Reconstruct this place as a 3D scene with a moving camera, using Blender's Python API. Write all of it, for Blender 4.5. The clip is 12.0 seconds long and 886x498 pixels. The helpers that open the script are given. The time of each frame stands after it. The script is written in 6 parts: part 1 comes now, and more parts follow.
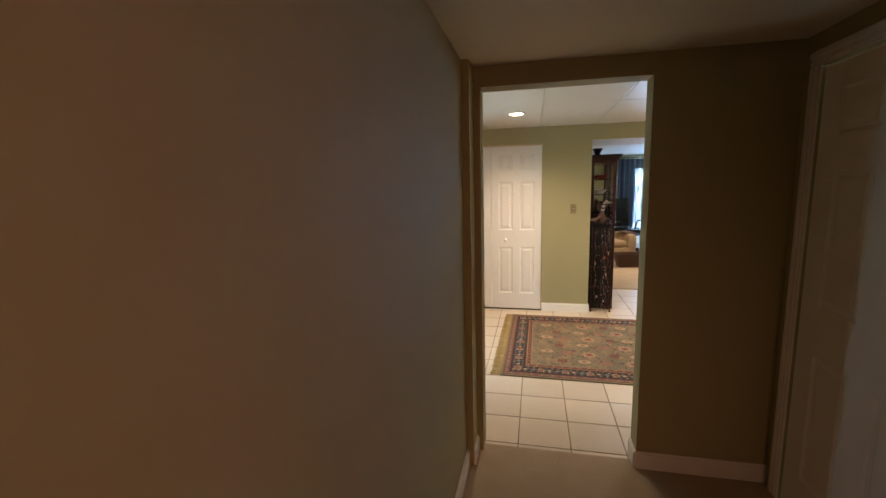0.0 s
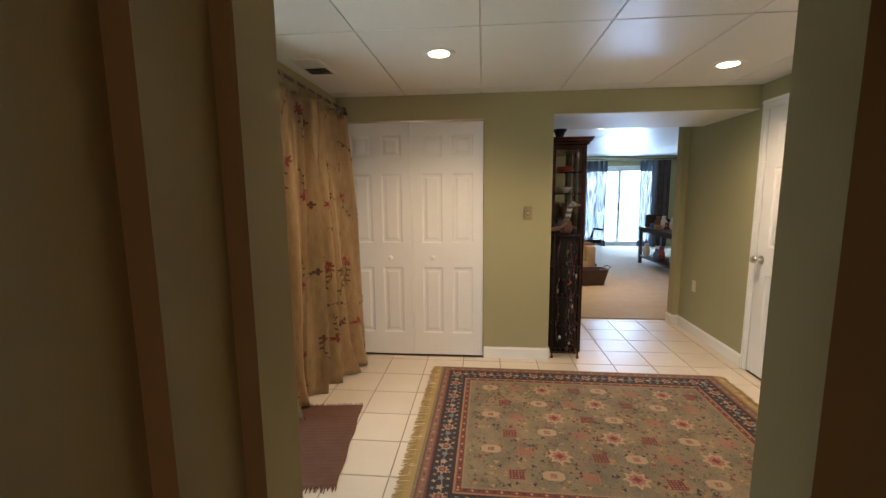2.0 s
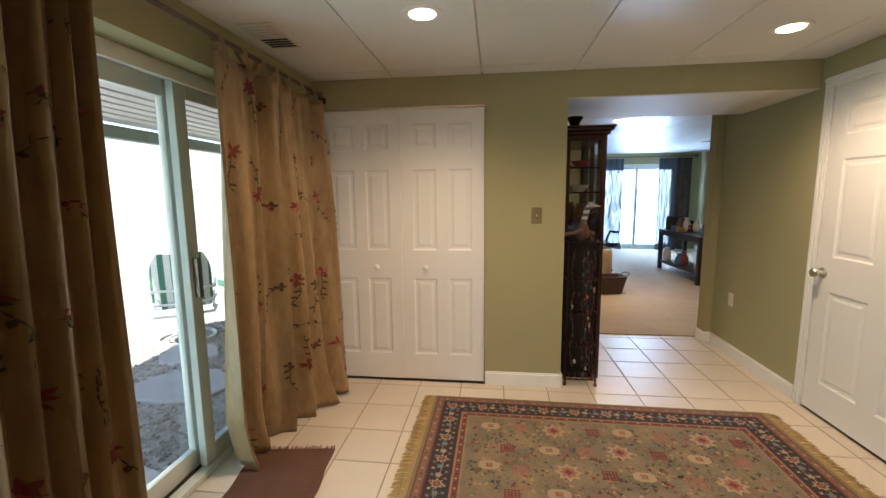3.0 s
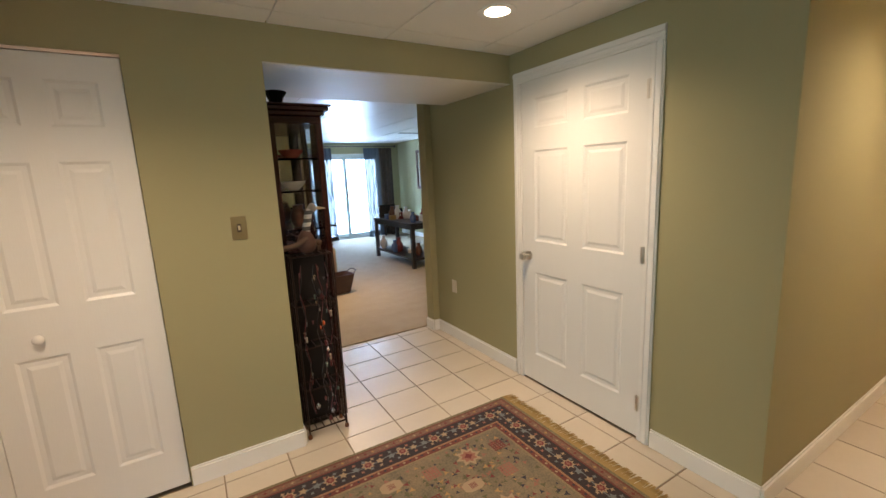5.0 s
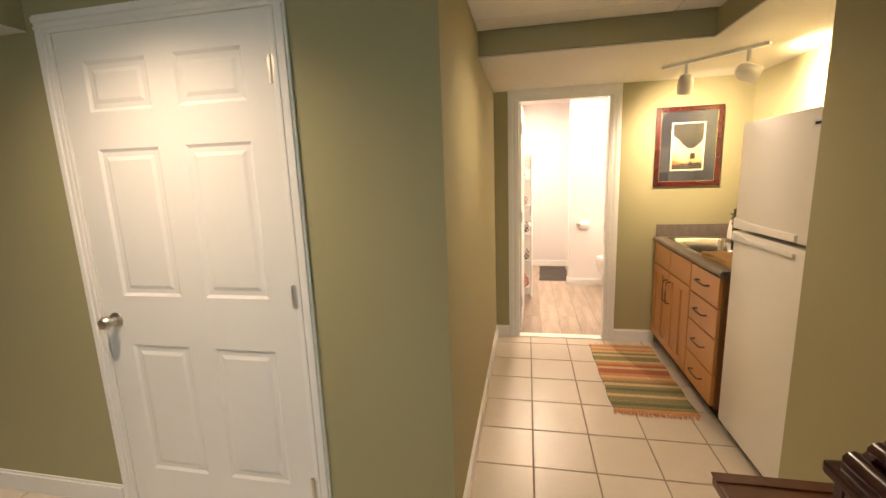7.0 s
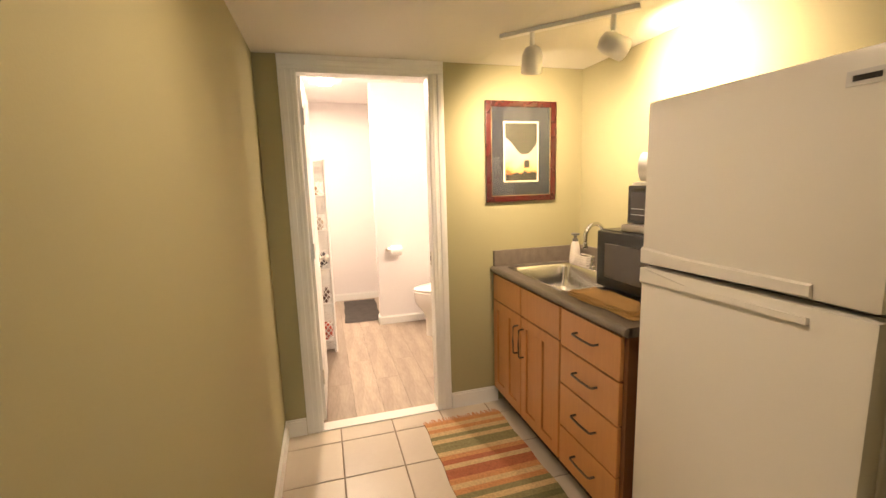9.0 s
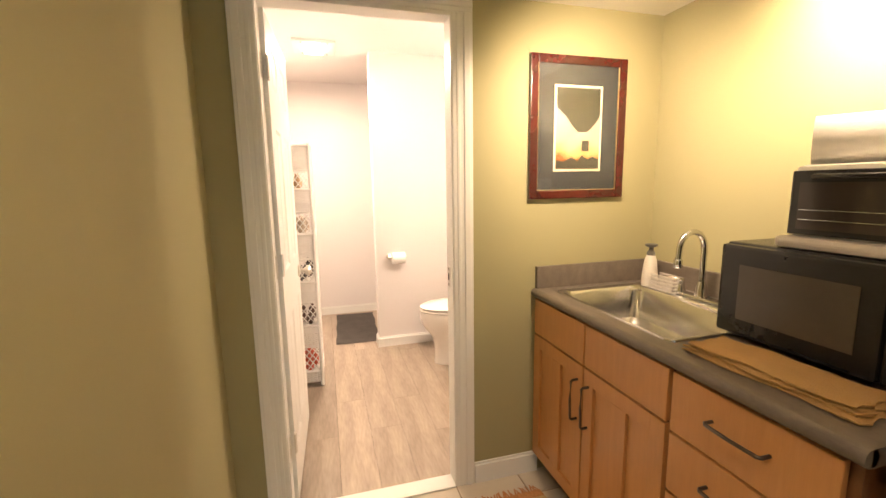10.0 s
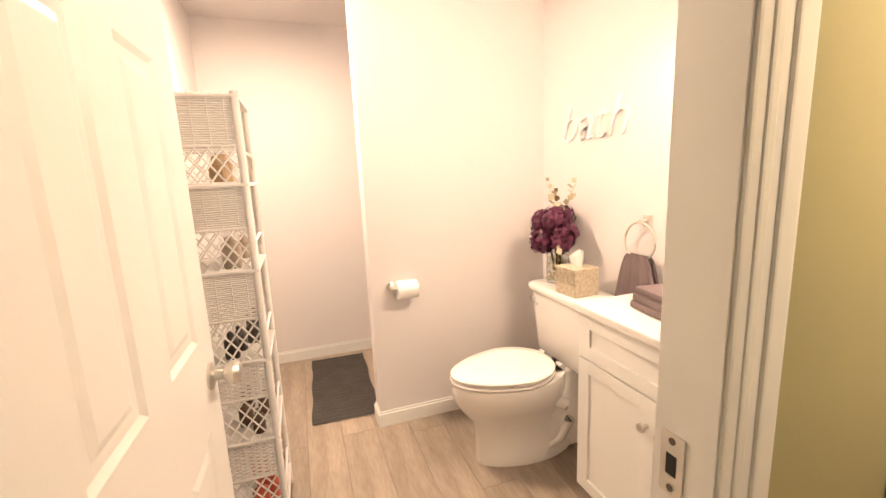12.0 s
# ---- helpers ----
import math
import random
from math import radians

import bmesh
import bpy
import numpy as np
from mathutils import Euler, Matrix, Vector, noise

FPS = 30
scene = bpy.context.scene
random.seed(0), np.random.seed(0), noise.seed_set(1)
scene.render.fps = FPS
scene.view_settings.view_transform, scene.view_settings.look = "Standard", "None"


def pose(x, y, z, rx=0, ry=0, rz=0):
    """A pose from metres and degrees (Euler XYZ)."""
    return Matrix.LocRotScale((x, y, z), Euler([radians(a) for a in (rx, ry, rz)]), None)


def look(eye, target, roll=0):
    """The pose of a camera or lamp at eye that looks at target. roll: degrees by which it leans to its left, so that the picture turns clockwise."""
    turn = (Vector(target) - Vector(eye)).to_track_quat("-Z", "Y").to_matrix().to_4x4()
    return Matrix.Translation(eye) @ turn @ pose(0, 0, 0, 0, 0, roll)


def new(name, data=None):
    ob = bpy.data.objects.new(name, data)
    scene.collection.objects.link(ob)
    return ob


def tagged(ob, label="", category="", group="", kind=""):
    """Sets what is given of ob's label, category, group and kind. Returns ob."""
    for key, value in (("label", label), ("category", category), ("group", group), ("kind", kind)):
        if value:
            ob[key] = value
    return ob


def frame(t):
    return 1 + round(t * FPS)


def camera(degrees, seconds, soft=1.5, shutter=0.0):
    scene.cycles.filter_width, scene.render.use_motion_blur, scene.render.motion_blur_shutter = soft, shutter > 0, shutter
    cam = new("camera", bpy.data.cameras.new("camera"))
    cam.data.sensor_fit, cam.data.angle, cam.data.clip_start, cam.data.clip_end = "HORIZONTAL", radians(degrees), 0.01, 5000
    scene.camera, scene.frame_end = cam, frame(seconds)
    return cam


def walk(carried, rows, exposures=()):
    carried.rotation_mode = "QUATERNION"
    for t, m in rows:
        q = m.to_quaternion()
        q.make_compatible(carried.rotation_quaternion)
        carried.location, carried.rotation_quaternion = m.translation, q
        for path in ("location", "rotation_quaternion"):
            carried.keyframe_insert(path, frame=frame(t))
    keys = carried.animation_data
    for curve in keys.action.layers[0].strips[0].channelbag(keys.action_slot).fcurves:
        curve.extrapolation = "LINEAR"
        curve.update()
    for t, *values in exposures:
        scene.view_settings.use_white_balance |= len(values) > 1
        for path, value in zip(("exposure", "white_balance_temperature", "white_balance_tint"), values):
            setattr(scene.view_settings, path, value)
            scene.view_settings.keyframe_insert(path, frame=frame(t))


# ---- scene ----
cam = camera(93.4, 12.0)
PATH = [
    (0, (0.065, -0.054, 1.578), (-0.365, 1.876, 1.279), -1.4),
    (0.5, (0.048, 0.409, 1.538), (-0.28, 2.357, 1.227), -1.6),
    (1, (0.061, 0.848, 1.506), (-0.161, 2.809, 1.184), -1.6),
    (1.5, (0.109, 1.253, 1.443), (-0.041, 3.226, 1.154), -1.1),
    (2, (0.134, 1.624, 1.449), (-0.054, 3.597, 1.179), -0.5),
    (2.5, (0.189, 1.908, 1.441), (-0.076, 3.874, 1.184), -0.4),
    (2.7, (0.202, 2.006, 1.434), (-0.085, 3.969, 1.173), -0.6),
    (4.3, (0.21, 2.701, 1.47), (0.745, 4.604, 1.165), -2.1),
    (4.5, (0.238, 2.758, 1.486), (0.887, 4.623, 1.169), -2.7),
    (5, (0.312, 2.882, 1.486), (1.323, 4.571, 1.134), -2.6),
    (5.5, (0.375, 3.011, 1.477), (1.76, 4.407, 1.111), -1.1),
    (6, (0.525, 3.092, 1.482), (2.176, 4.161, 1.114), -0.7),
    (6.5, (0.703, 3.179, 1.485), (2.527, 3.915, 1.12), -1.0),
    (7, (0.876, 3.288, 1.474), (2.804, 3.682, 1.115), -2.1),
    (7.5, (1.119, 3.37, 1.482), (3.086, 3.421, 1.123), -2.9),
    (7.7, (1.231, 3.352, 1.479), (3.198, 3.292, 1.125), -2.9),
    (9.3, (2.32, 3.233, 1.397), (4.216, 2.673, 1.093), -1.6),
    (9.5, (2.467, 3.205, 1.379), (4.367, 2.661, 1.076), -1.5),
    (10, (2.838, 3.157, 1.371), (4.741, 2.623, 1.069), -0.9),
    (10.5, (3.233, 3.128, 1.371), (5.142, 2.622, 1.051), -1.5),
    (11, (3.613, 3.138, 1.365), (5.513, 2.6, 1.044), -1.6),
    (11.5, (3.942, 3.125, 1.359), (5.811, 2.5, 1.019), -2.0),
    (12, (4.187, 3.079, 1.365), (6.05, 2.445, 1.006), -2.5),
]
walk(cam, [(t, look(eye, target, roll)) for t, eye, target, roll in PATH],
     [(0.0, 2.12), (1.0, 1.88), (2.5, 1.8), (4.5, 1.78), (7.5, 1.78), (9.5, 1.65), (11.0, 1.36), (12.0, 1.24)])

# ---- world, sun and exposure ----
world = bpy.data.worlds.new("world")
scene.world = world
world.use_nodes = True
sky = world.node_tree.nodes.new("ShaderNodeTexSky")
sky.sky_type, sky.sun_disc = "NISHITA", False
sky.sun_elevation, sky.sun_rotation = radians(54), radians(187)
world.node_tree.nodes["Background"].inputs[1].default_value = 0.15
world.node_tree.links.new(sky.outputs[0], world.node_tree.nodes["Background"].inputs[0])
sun = new("sun", bpy.data.lights.new("sun", "SUN"))
sun.data.energy, sun.data.angle, sun.data.color = 4.5, radians(0.6), (1.0, 0.95, 0.88)
sun.matrix_world = look((-0.8, -6.5, 9.0), (0, 0, 0))

WARM = (1.0, 0.735, 0.505)
SOFTW = (1.0, 0.76, 0.55)
DIM = 0.6      # lamps against daylight


def lamp(name, kind, place, target, watts, colour, size=0.06, cone=150, blend=0.6):
    data = bpy.data.lights.new(name, kind)
    data.energy, data.color = watts * DIM, colour
    if kind == "SPOT":
        data.shadow_soft_size, data.spot_size, data.spot_blend = size, radians(cone), blend
    elif kind == "AREA":
        data.shape, data.size = "DISK", size
    else:
        data.shadow_soft_size = size
    ob = new(name, data)
    ob.matrix_world = look(place, target)
    return ob


# ---- materials ----
def mat(name, colour, rough=0.6, metal=0.0, second=None, scale=8.0, grain=60.0, bump=0.1, stretch=(1, 1, 1), mix=0.5, coat=0.0, spread=0.0, depth=0.002):
    m = bpy.data.materials.new(name)
    m.use_nodes = True
    n, l = m.node_tree.nodes, m.node_tree.links
    b = n["Principled BSDF"]
    b.inputs["Roughness"].default_value, b.inputs["Metallic"].default_value = rough, metal
    b.inputs["Coat Weight"].default_value = coat
    second = second or tuple(c * 0.86 for c in colour)
    tc, mp = n.new("ShaderNodeTexCoord"), n.new("ShaderNodeMapping")
    mp.inputs["Scale"].default_value = stretch
    l.new(tc.outputs["Object"], mp.inputs[0])
    big, fine = n.new("ShaderNodeTexNoise"), n.new("ShaderNodeTexNoise")
    big.inputs["Scale"].default_value, fine.inputs["Scale"].default_value = scale, grain
    big.inputs["Detail"].default_value, fine.inputs["Detail"].default_value = 3, 4
    l.new(mp.outputs[0], big.inputs[0])
    l.new(mp.outputs[0], fine.inputs[0])
    add = n.new("ShaderNodeMath")
    add.operation = "MULTIPLY_ADD"
    add.inputs[1].default_value = 0.6
    l.new(big.outputs[0], add.inputs[0])
    half = n.new("ShaderNodeMath")
    half.operation = "MULTIPLY"
    half.inputs[1].default_value = 0.4
    l.new(fine.outputs[0], half.inputs[0])
    l.new(half.outputs[0], add.inputs[2])
    ramp = n.new("ShaderNodeMapRange")
    ramp.inputs[1].default_value, ramp.inputs[2].default_value = 0.5 - mix / 2, 0.5 + mix / 2
    l.new(add.outputs[0], ramp.inputs[0])
    blend = n.new("ShaderNodeMix")
    blend.data_type = "RGBA"
    blend.inputs[6].default_value, blend.inputs[7].default_value = (*second, 1), (*colour, 1)
    l.new(ramp.outputs[0], blend.inputs[0])
    last = blend.outputs[2]
    if spread:
        info, hsv, rng = n.new("ShaderNodeObjectInfo"), n.new("ShaderNodeHueSaturation"), n.new("ShaderNodeMapRange")
        rng.inputs[3].default_value, rng.inputs[4].default_value = 1 - spread, 1 + spread
        l.new(info.outputs["Random"], rng.inputs[0])
        l.new(rng.outputs[0], hsv.inputs["Value"])
        l.new(last, hsv.inputs["Color"])
        last = hsv.outputs[0]
    l.new(last, b.inputs["Base Color"])
    if bump:
        bp = n.new("ShaderNodeBump")
        bp.inputs["Strength"].default_value, bp.inputs["Distance"].default_value = bump, depth
        l.new(fine.outputs[0], bp.inputs["Height"])
        l.new(bp.outputs[0], b.inputs["Normal"])
    return m


def glow(name, colour, strength):
    m = bpy.data.materials.new(name)
    m.use_nodes = True
    b = m.node_tree.nodes["Principled BSDF"]
    b.inputs["Base Color"].default_value = (0.8, 0.8, 0.8, 1)
    b.inputs["Emission Color"].default_value, b.inputs["Emission Strength"].default_value = (*colour, 1), strength * DIM
    return m


def glass(name, colour=(0.95, 0.98, 0.97), rough=0.0):
    m = bpy.data.materials.new(name)
    m.use_nodes = True
    b = m.node_tree.nodes["Principled BSDF"]
    b.inputs["Base Color"].default_value, b.inputs["Roughness"].default_value = (*colour, 1), rough
    b.inputs["Transmission Weight"].default_value, b.inputs["IOR"].default_value = 1.0, 1.45
    return m


M = dict(
    wall=mat("olive_paint", (0.36, 0.33, 0.18), 0.78, second=(0.345, 0.315, 0.17), scale=1.5, grain=220, bump=0.12, mix=0.8),
    bath=mat("blush_white_paint", (0.76, 0.72, 0.71), 0.55, second=(0.73, 0.69, 0.68), scale=1.5, grain=220, bump=0.1, mix=0.8),
    white=mat("white_trim_paint", (0.8, 0.79, 0.76), 0.35, second=(0.77, 0.76, 0.73), scale=3, grain=90, bump=0.05, mix=0.9),
    door=mat("white_door_paint", (0.78, 0.77, 0.74), 0.4, second=(0.75, 0.74, 0.71), scale=4, grain=40, bump=0.12, stretch=(6, 6, 0.6), mix=0.9),
    ceil=mat("ceiling_panel", (0.8, 0.78, 0.74), 0.36, second=(0.76, 0.74, 0.7), scale=2, grain=70, bump=0.25, mix=0.9),
    gyp=mat("painted_soffit", (0.72, 0.69, 0.6), 0.6, scale=2, grain=150, bump=0.12, mix=0.8),
    tile=mat("cream_tile", (0.6, 0.535, 0.445), 0.33, second=(0.54, 0.475, 0.39), scale=5, grain=30, bump=0.04, mix=0.7, spread=0.05),
    grout=mat("grout", (0.29, 0.225, 0.16), 0.9, grain=200, bump=0.3),
    carpet=mat("beige_carpet", (0.46, 0.37, 0.26), 0.95, second=(0.36, 0.28, 0.19), scale=6, grain=350, bump=0.9, mix=0.6, depth=0.006),
    plank=mat("grey_oak_plank", (0.47, 0.39, 0.31), 0.4, second=(0.2, 0.15, 0.115), scale=2.0, grain=14, bump=0.15, stretch=(0.9, 6, 1), mix=0.5, spread=0.16),
    cherry=mat("dark_cherry", (0.04, 0.007, 0.007), 0.25, second=(0.018, 0.004, 0.004), scale=5, grain=40, stretch=(8, 8, 1), coat=0.3),
    brown=mat("brown_wood", (0.13, 0.045, 0.022), 0.35, second=(0.07, 0.022, 0.011), scale=5, grain=40, stretch=(1, 8, 8), coat=0.3),
    maple=mat("honey_maple", (0.62, 0.31, 0.11), 0.36, second=(0.5, 0.235, 0.078), scale=5, grain=26, stretch=(9, 9, 0.8), bump=0.06, mix=0.7, coat=0.2),
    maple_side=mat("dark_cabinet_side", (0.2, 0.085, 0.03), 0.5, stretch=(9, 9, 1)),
    laminate=mat("taupe_laminate", (0.2, 0.165, 0.13), 0.4, second=(0.12, 0.1, 0.08), scale=20, grain=160, bump=0.06, stretch=(0.4, 1.6, 1), mix=0.5),
    steel=mat("brushed_steel", (0.72, 0.71, 0.69), 0.2, 1.0, scale=4, grain=120, stretch=(1, 12, 1), bump=0.03),
    chrome=mat("chrome", (0.75, 0.75, 0.75), 0.12, 1.0, bump=0),
    nickel=mat("satin_nickel", (0.72, 0.69, 0.63), 0.33, 1.0, bump=0.02),
    bronze=mat("dark_pull", (0.16, 0.13, 0.11), 0.35, 0.9, bump=0.02),
    fridge=mat("fridge_enamel", (0.74, 0.72, 0.66), 0.3, second=(0.72, 0.7, 0.64), scale=3, grain=300, bump=0.12, mix=0.8),
    dark=mat("dark_gap", (0.02, 0.018, 0.015), 0.8, bump=0),
    black=mat("black_plastic", (0.02, 0.02, 0.02), 0.25, second=(0.014, 0.014, 0.014), bump=0.04),
    blackglass=mat("black_oven_glass", (0.05, 0.04, 0.035), 0.06, second=(0.045, 0.036, 0.03), bump=0),
    porcelain=mat("porcelain", (0.82, 0.79, 0.75), 0.12, second=(0.8, 0.77, 0.73), bump=0, coat=0.3),
    gold=mat("golden_drape", (0.44, 0.32, 0.175), 0.34, 0.2, second=(0.2, 0.12, 0.056), scale=2.5, grain=26, bump=0.6, mix=0.5, stretch=(1, 1, 0.45), depth=0.008),
    thread_red=mat("red_thread", (0.2, 0.035, 0.03), 0.55),
    thread_green=mat("green_thread", (0.065, 0.048, 0.022), 0.6),
    thread_pink=mat("pink_thread", (0.36, 0.12, 0.09), 0.55),
    pane=glass("window_glass"),
)


# ---- building helpers ----
def box(bm, x0, x1, y0, y1, z0, z1, bevel=0.0, m=None):
    v = [bm.verts.new((x, y, z)) for x in (x0, x1) for y in (y0, y1) for z in (z0, z1)]
    if m is not None:
        for p in v:
            p.co = m @ p.co
    faces = [bm.faces.new([v[i] for i in q]) for q in ((0, 1, 3, 2), (4, 6, 7, 5), (0, 4, 5, 1), (2, 3, 7, 6), (0, 2, 6, 4), (1, 5, 7, 3))]
    if bevel:
        edges = list({e for fc in faces for e in fc.edges})
        bmesh.ops.bevel(bm, geom=edges, offset=bevel, segments=2, affect="EDGES", profile=0.6)
    return bm


def rod(bm, a, b, r, r2=None, n=10):
    a, b = Vector(a), Vector(b)
    turn = (b - a).to_track_quat("Z", "Y").to_matrix().to_4x4()
    m = Matrix.Translation((a + b) / 2) @ turn
    bmesh.ops.create_cone(bm, cap_ends=True, segments=n, radius1=r, radius2=r if r2 is None else r2, depth=(b - a).length, matrix=m)
    return bm


def tube(bm, pts, r, n=8):
    pts = [Vector(p) for p in pts]
    rings = []
    for i, p in enumerate(pts):
        d = (pts[min(i + 1, len(pts) - 1)] - pts[max(i - 1, 0)]).normalized()
        q = d.to_track_quat("Z", "Y")
        rings.append([bm.verts.new(p + q @ Vector((r * math.cos(6.2832 * k / n), r * math.sin(6.2832 * k / n), 0))) for k in range(n)])
    for s, e in zip(rings, rings[1:]):
        for k in range(n):
            bm.faces.new((s[k], s[(k + 1) % n], e[(k + 1) % n], e[k]))
    bm.faces.new(rings[0][::-1])
    bm.faces.new(rings[-1])
    return bm


def lathe(bm, profile, centre=(0, 0, 0), n=24, sx=1.0, sy=1.0):
    rings = []
    for r, z in profile:
        rings.append([bm.verts.new((centre[0] + sx * r * math.cos(6.2832 * k / n), centre[1] + sy * r * math.sin(6.2832 * k / n), centre[2] + z)) for k in range(n)])
    for s, e in zip(rings, rings[1:]):
        for k in range(n):
            bm.faces.new((s[k], s[(k + 1) % n], e[(k + 1) % n], e[k]))
    bm.faces.new(rings[0][::-1])
    bm.faces.new(rings[-1])
    return bm


def mesh_of(name, bm, material, smooth=None):
    bmesh.ops.recalc_face_normals(bm, faces=bm.faces)
    me = bpy.data.meshes.new(name)
    bm.to_mesh(me)
    bm.free()
    for mm in material if isinstance(material, (list, tuple)) else [material]:
        me.materials.append(mm)
    if smooth is not None:
        me.polygons.foreach_set("use_smooth", [True] * len(me.polygons))
        me.set_sharp_from_angle(angle=radians(smooth))
    return me


def part(name, bm, material, parent=None, label="", smooth=None):
    ob = new(name, mesh_of(name, bm, material, smooth))
    ob.parent = parent
    if label:
        tagged(ob, label)
    return ob


def thing(name, label, category, place=(0, 0, 0), turn=0, group="", kind=""):
    ob = new(name)
    ob.empty_display_size = 0.05
    ob.matrix_world = pose(*place, 0, 0, turn)
    return tagged(ob, label, category, group, kind)


def B(*a, **k):
    return box(bmesh.new(), *a, **k)


def setting(name, bm, material, label, category, smooth=None):
    return tagged(part(name, bm, material, None, "", smooth), label, category, kind="structure")


def wall(name, axis, p0, p1, a0, a1, z0, z1, holes=(), material="wall", label="olive green painted wall"):
    """A wall between p0 and p1 across axis, running from a0 to a1, with holes (a0, a1, z0, z1)."""
    bm = bmesh.new()
    cuts = sorted({a0, a1, *(h[0] for h in holes), *(h[1] for h in holes)})
    for s, e in zip(cuts, cuts[1:]):
        spans = [(z0, z1)]
        for h in holes:
            if h[0] <= s + 1e-6 and h[1] >= e - 1e-6:
                spans = [(z0, h[2]), (h[3], z1)]
        for b, t in spans:
            if t - b > 1e-4:
                if axis == "x":
                    box(bm, p0, p1, s, e, b, t)
                else:
                    box(bm, s, e, p0, p1, b, t)
    bmesh.ops.remove_doubles(bm, verts=bm.verts, dist=1e-5)
    return setting(name, bm, M[material], label, "wall")


# ---- the shell ----
CEIL = 2.241
XW, XE, YS, YN = -1.10, 2.26, 2.365, 5.165     # faces of the tiled room
XH, YH0, YH1 = 4.50, 2.33, 3.558               # end and sides of the passage
wall("wall_west", "x", -1.36, XW, 2.235, 5.9, -0.05, 2.4, [(3.10, 4.95, -0.02, 2.02)])
wall("wall_north", "y", YN, YN + 0.12, XW, 0.704, 0, 2.4, [(-1.08, 0.144, 0, 2.042)])
wall("wall_closet", "y", 5.8, 5.9, XW, 0.6, 0, 2.4)
wall("wall_closet_side", "x", 0.58, 0.704, YN + 0.12, 6.37, 0, 2.4)
wall("wall_south", "y", 2.235, YS, -0.6, 2.47, 0, 2.4, [(-0.232, 0.62, 0, 2.085)])
wall("wall_alcove_west", "x", 2.35, 2.47, 1.52, 2.235, 0, 2.4)
wall("wall_alcove_back", "y", 1.52, 1.64, 2.47, XH, 0, 2.4, label="yellow-lit olive wall behind the counter")
wall("wall_east", "x", XE, XE + 0.12, YH1 + 0.12, 6.255, 0, 2.4, [(4.125, 5.07, 0, 2.045)])
wall("wall_closet_east", "x", 3.1, 3.2, YH1 + 0.12, 6.255, 0, 2.4)
wall("wall_east_end", "y", 6.255, 6.38, 2.195, 5.2, 0, 2.4)
wall("wall_passage", "y", YH1, YH1 + 0.12, XE, XH, 0, 2.4)
wall("wall_bath_door", "x", XH, XH + 0.07, 1.40, 3.9, 0, 2.5, [(2.63, 3.37, 0, 2.04)])
# dark entry space
wall("wall_entry_west", "x", -0.42, -0.30, -2.6, 2.235, 0, 2.4)
wall("wall_entry_east", "x", 1.25, 1.37, -2.6, 2.235, 0, 2.4, [(1.30, 2.12, 0, 2.045)])
wall("wall_entry_south", "y", -2.72, -2.6, -0.42, 1.37, 0, 2.4)
setting("wall_pilaster", B(-0.30, -0.262, 2.09, 2.235, 0, 2.2), M["wall"], "narrow olive boxed-out wall strip", "wall")
setting("ceiling_entry", B(-0.30, 1.25, -2.6, 2.235, 2.19, 2.3), M["gyp"], "plain painted ceiling", "ceiling")
# bathroom
wall("wall_bath_left", "y", 3.62, 3.74, XH + 0.07, 7.5, 0, 2.5, material="bath", label="pale blush bathroom wall")
wall("wall_bath_back", "x", 7.40, 7.52, 1.60, 3.62, 0, 2.5, material="bath", label="pale blush bathroom wall")
wall("wall_bath_right", "y", 1.61, 1.73, XH + 0.07, 7.4, 0, 2.5, material="bath", label="pale blush bathroom wall")
wall("wall_bath_partition", "x", 6.30, 6.42, 1.73, 2.765, 0, 2.5, material="bath", label="pale blush partition wall")
wall("wall_bath_lining", "x", XH + 0.072, XH + 0.084, 1.73, 3.62, 0, 2.5, [(2.63, 3.37, 0, 2.04)], material="bath", label="pale blush bathroom wall")
setting("ceiling_bath", B(XH + 0.07, 7.4, 1.73, 3.62, 2.41, 2.5), M["bath"], "pale bathroom ceiling", "ceiling")
# living room
wall("wall_living_north", "y", 12.95, 13.1, -1.6, 5.2, 0, 2.6, [(2.75, 4.62, 0.0, 2.08)])
wall("wall_living_east", "x", 5.1, 5.2, 6.38, 12.95, 0, 2.6)
wall("wall_living_west", "x", -1.7, -1.6, 6.25, 13.1, 0, 2.6)
wall("wall_living_south", "y", 6.25, 6.37, -1.6, 0.58, 0, 2.6)


def panels(name, x0, x1, y0, y1, z, gx, gy, px=0.62, py=1.22, label="white suspended ceiling panels with a thin grid"):
    bm = bmesh.new()
    box(bm, x0, x1, y0, y1, z + 0.012, z + 0.08)
    i0, i1 = math.floor((x0 - gx) / px), math.ceil((x1 - gx) / px)
    j0, j1 = math.floor((y0 - gy) / py), math.ceil((y1 - gy) / py)
    for i in range(i0, i1):
        for j in range(j0, j1):
            a, b = max(x0, gx + i * px + 0.004), min(x1, gx + (i + 1) * px - 0.004)
            c, d = max(y0, gy + j * py + 0.004), min(y1, gy + (j + 1) * py - 0.004)
            if b - a > 0.02 and d - c > 0.02:
                s = random.uniform(-0.0012, 0.0012)
                box(bm, a, b, c, d, z + s, z + 0.011, 0.003)
    return setting(name, bm, M["ceil"], label, "ceiling")


panels("ceiling_room", XW, XE, YS, YN, CEIL, -0.5, 3.77)
panels("ceiling_passage", XE, 3.38, YH0, YH1, CEIL, -0.5, 3.77)
panels("ceiling_living", -1.6, 5.1, 6.1, 12.95, 2.33, 0.2, 6.2)
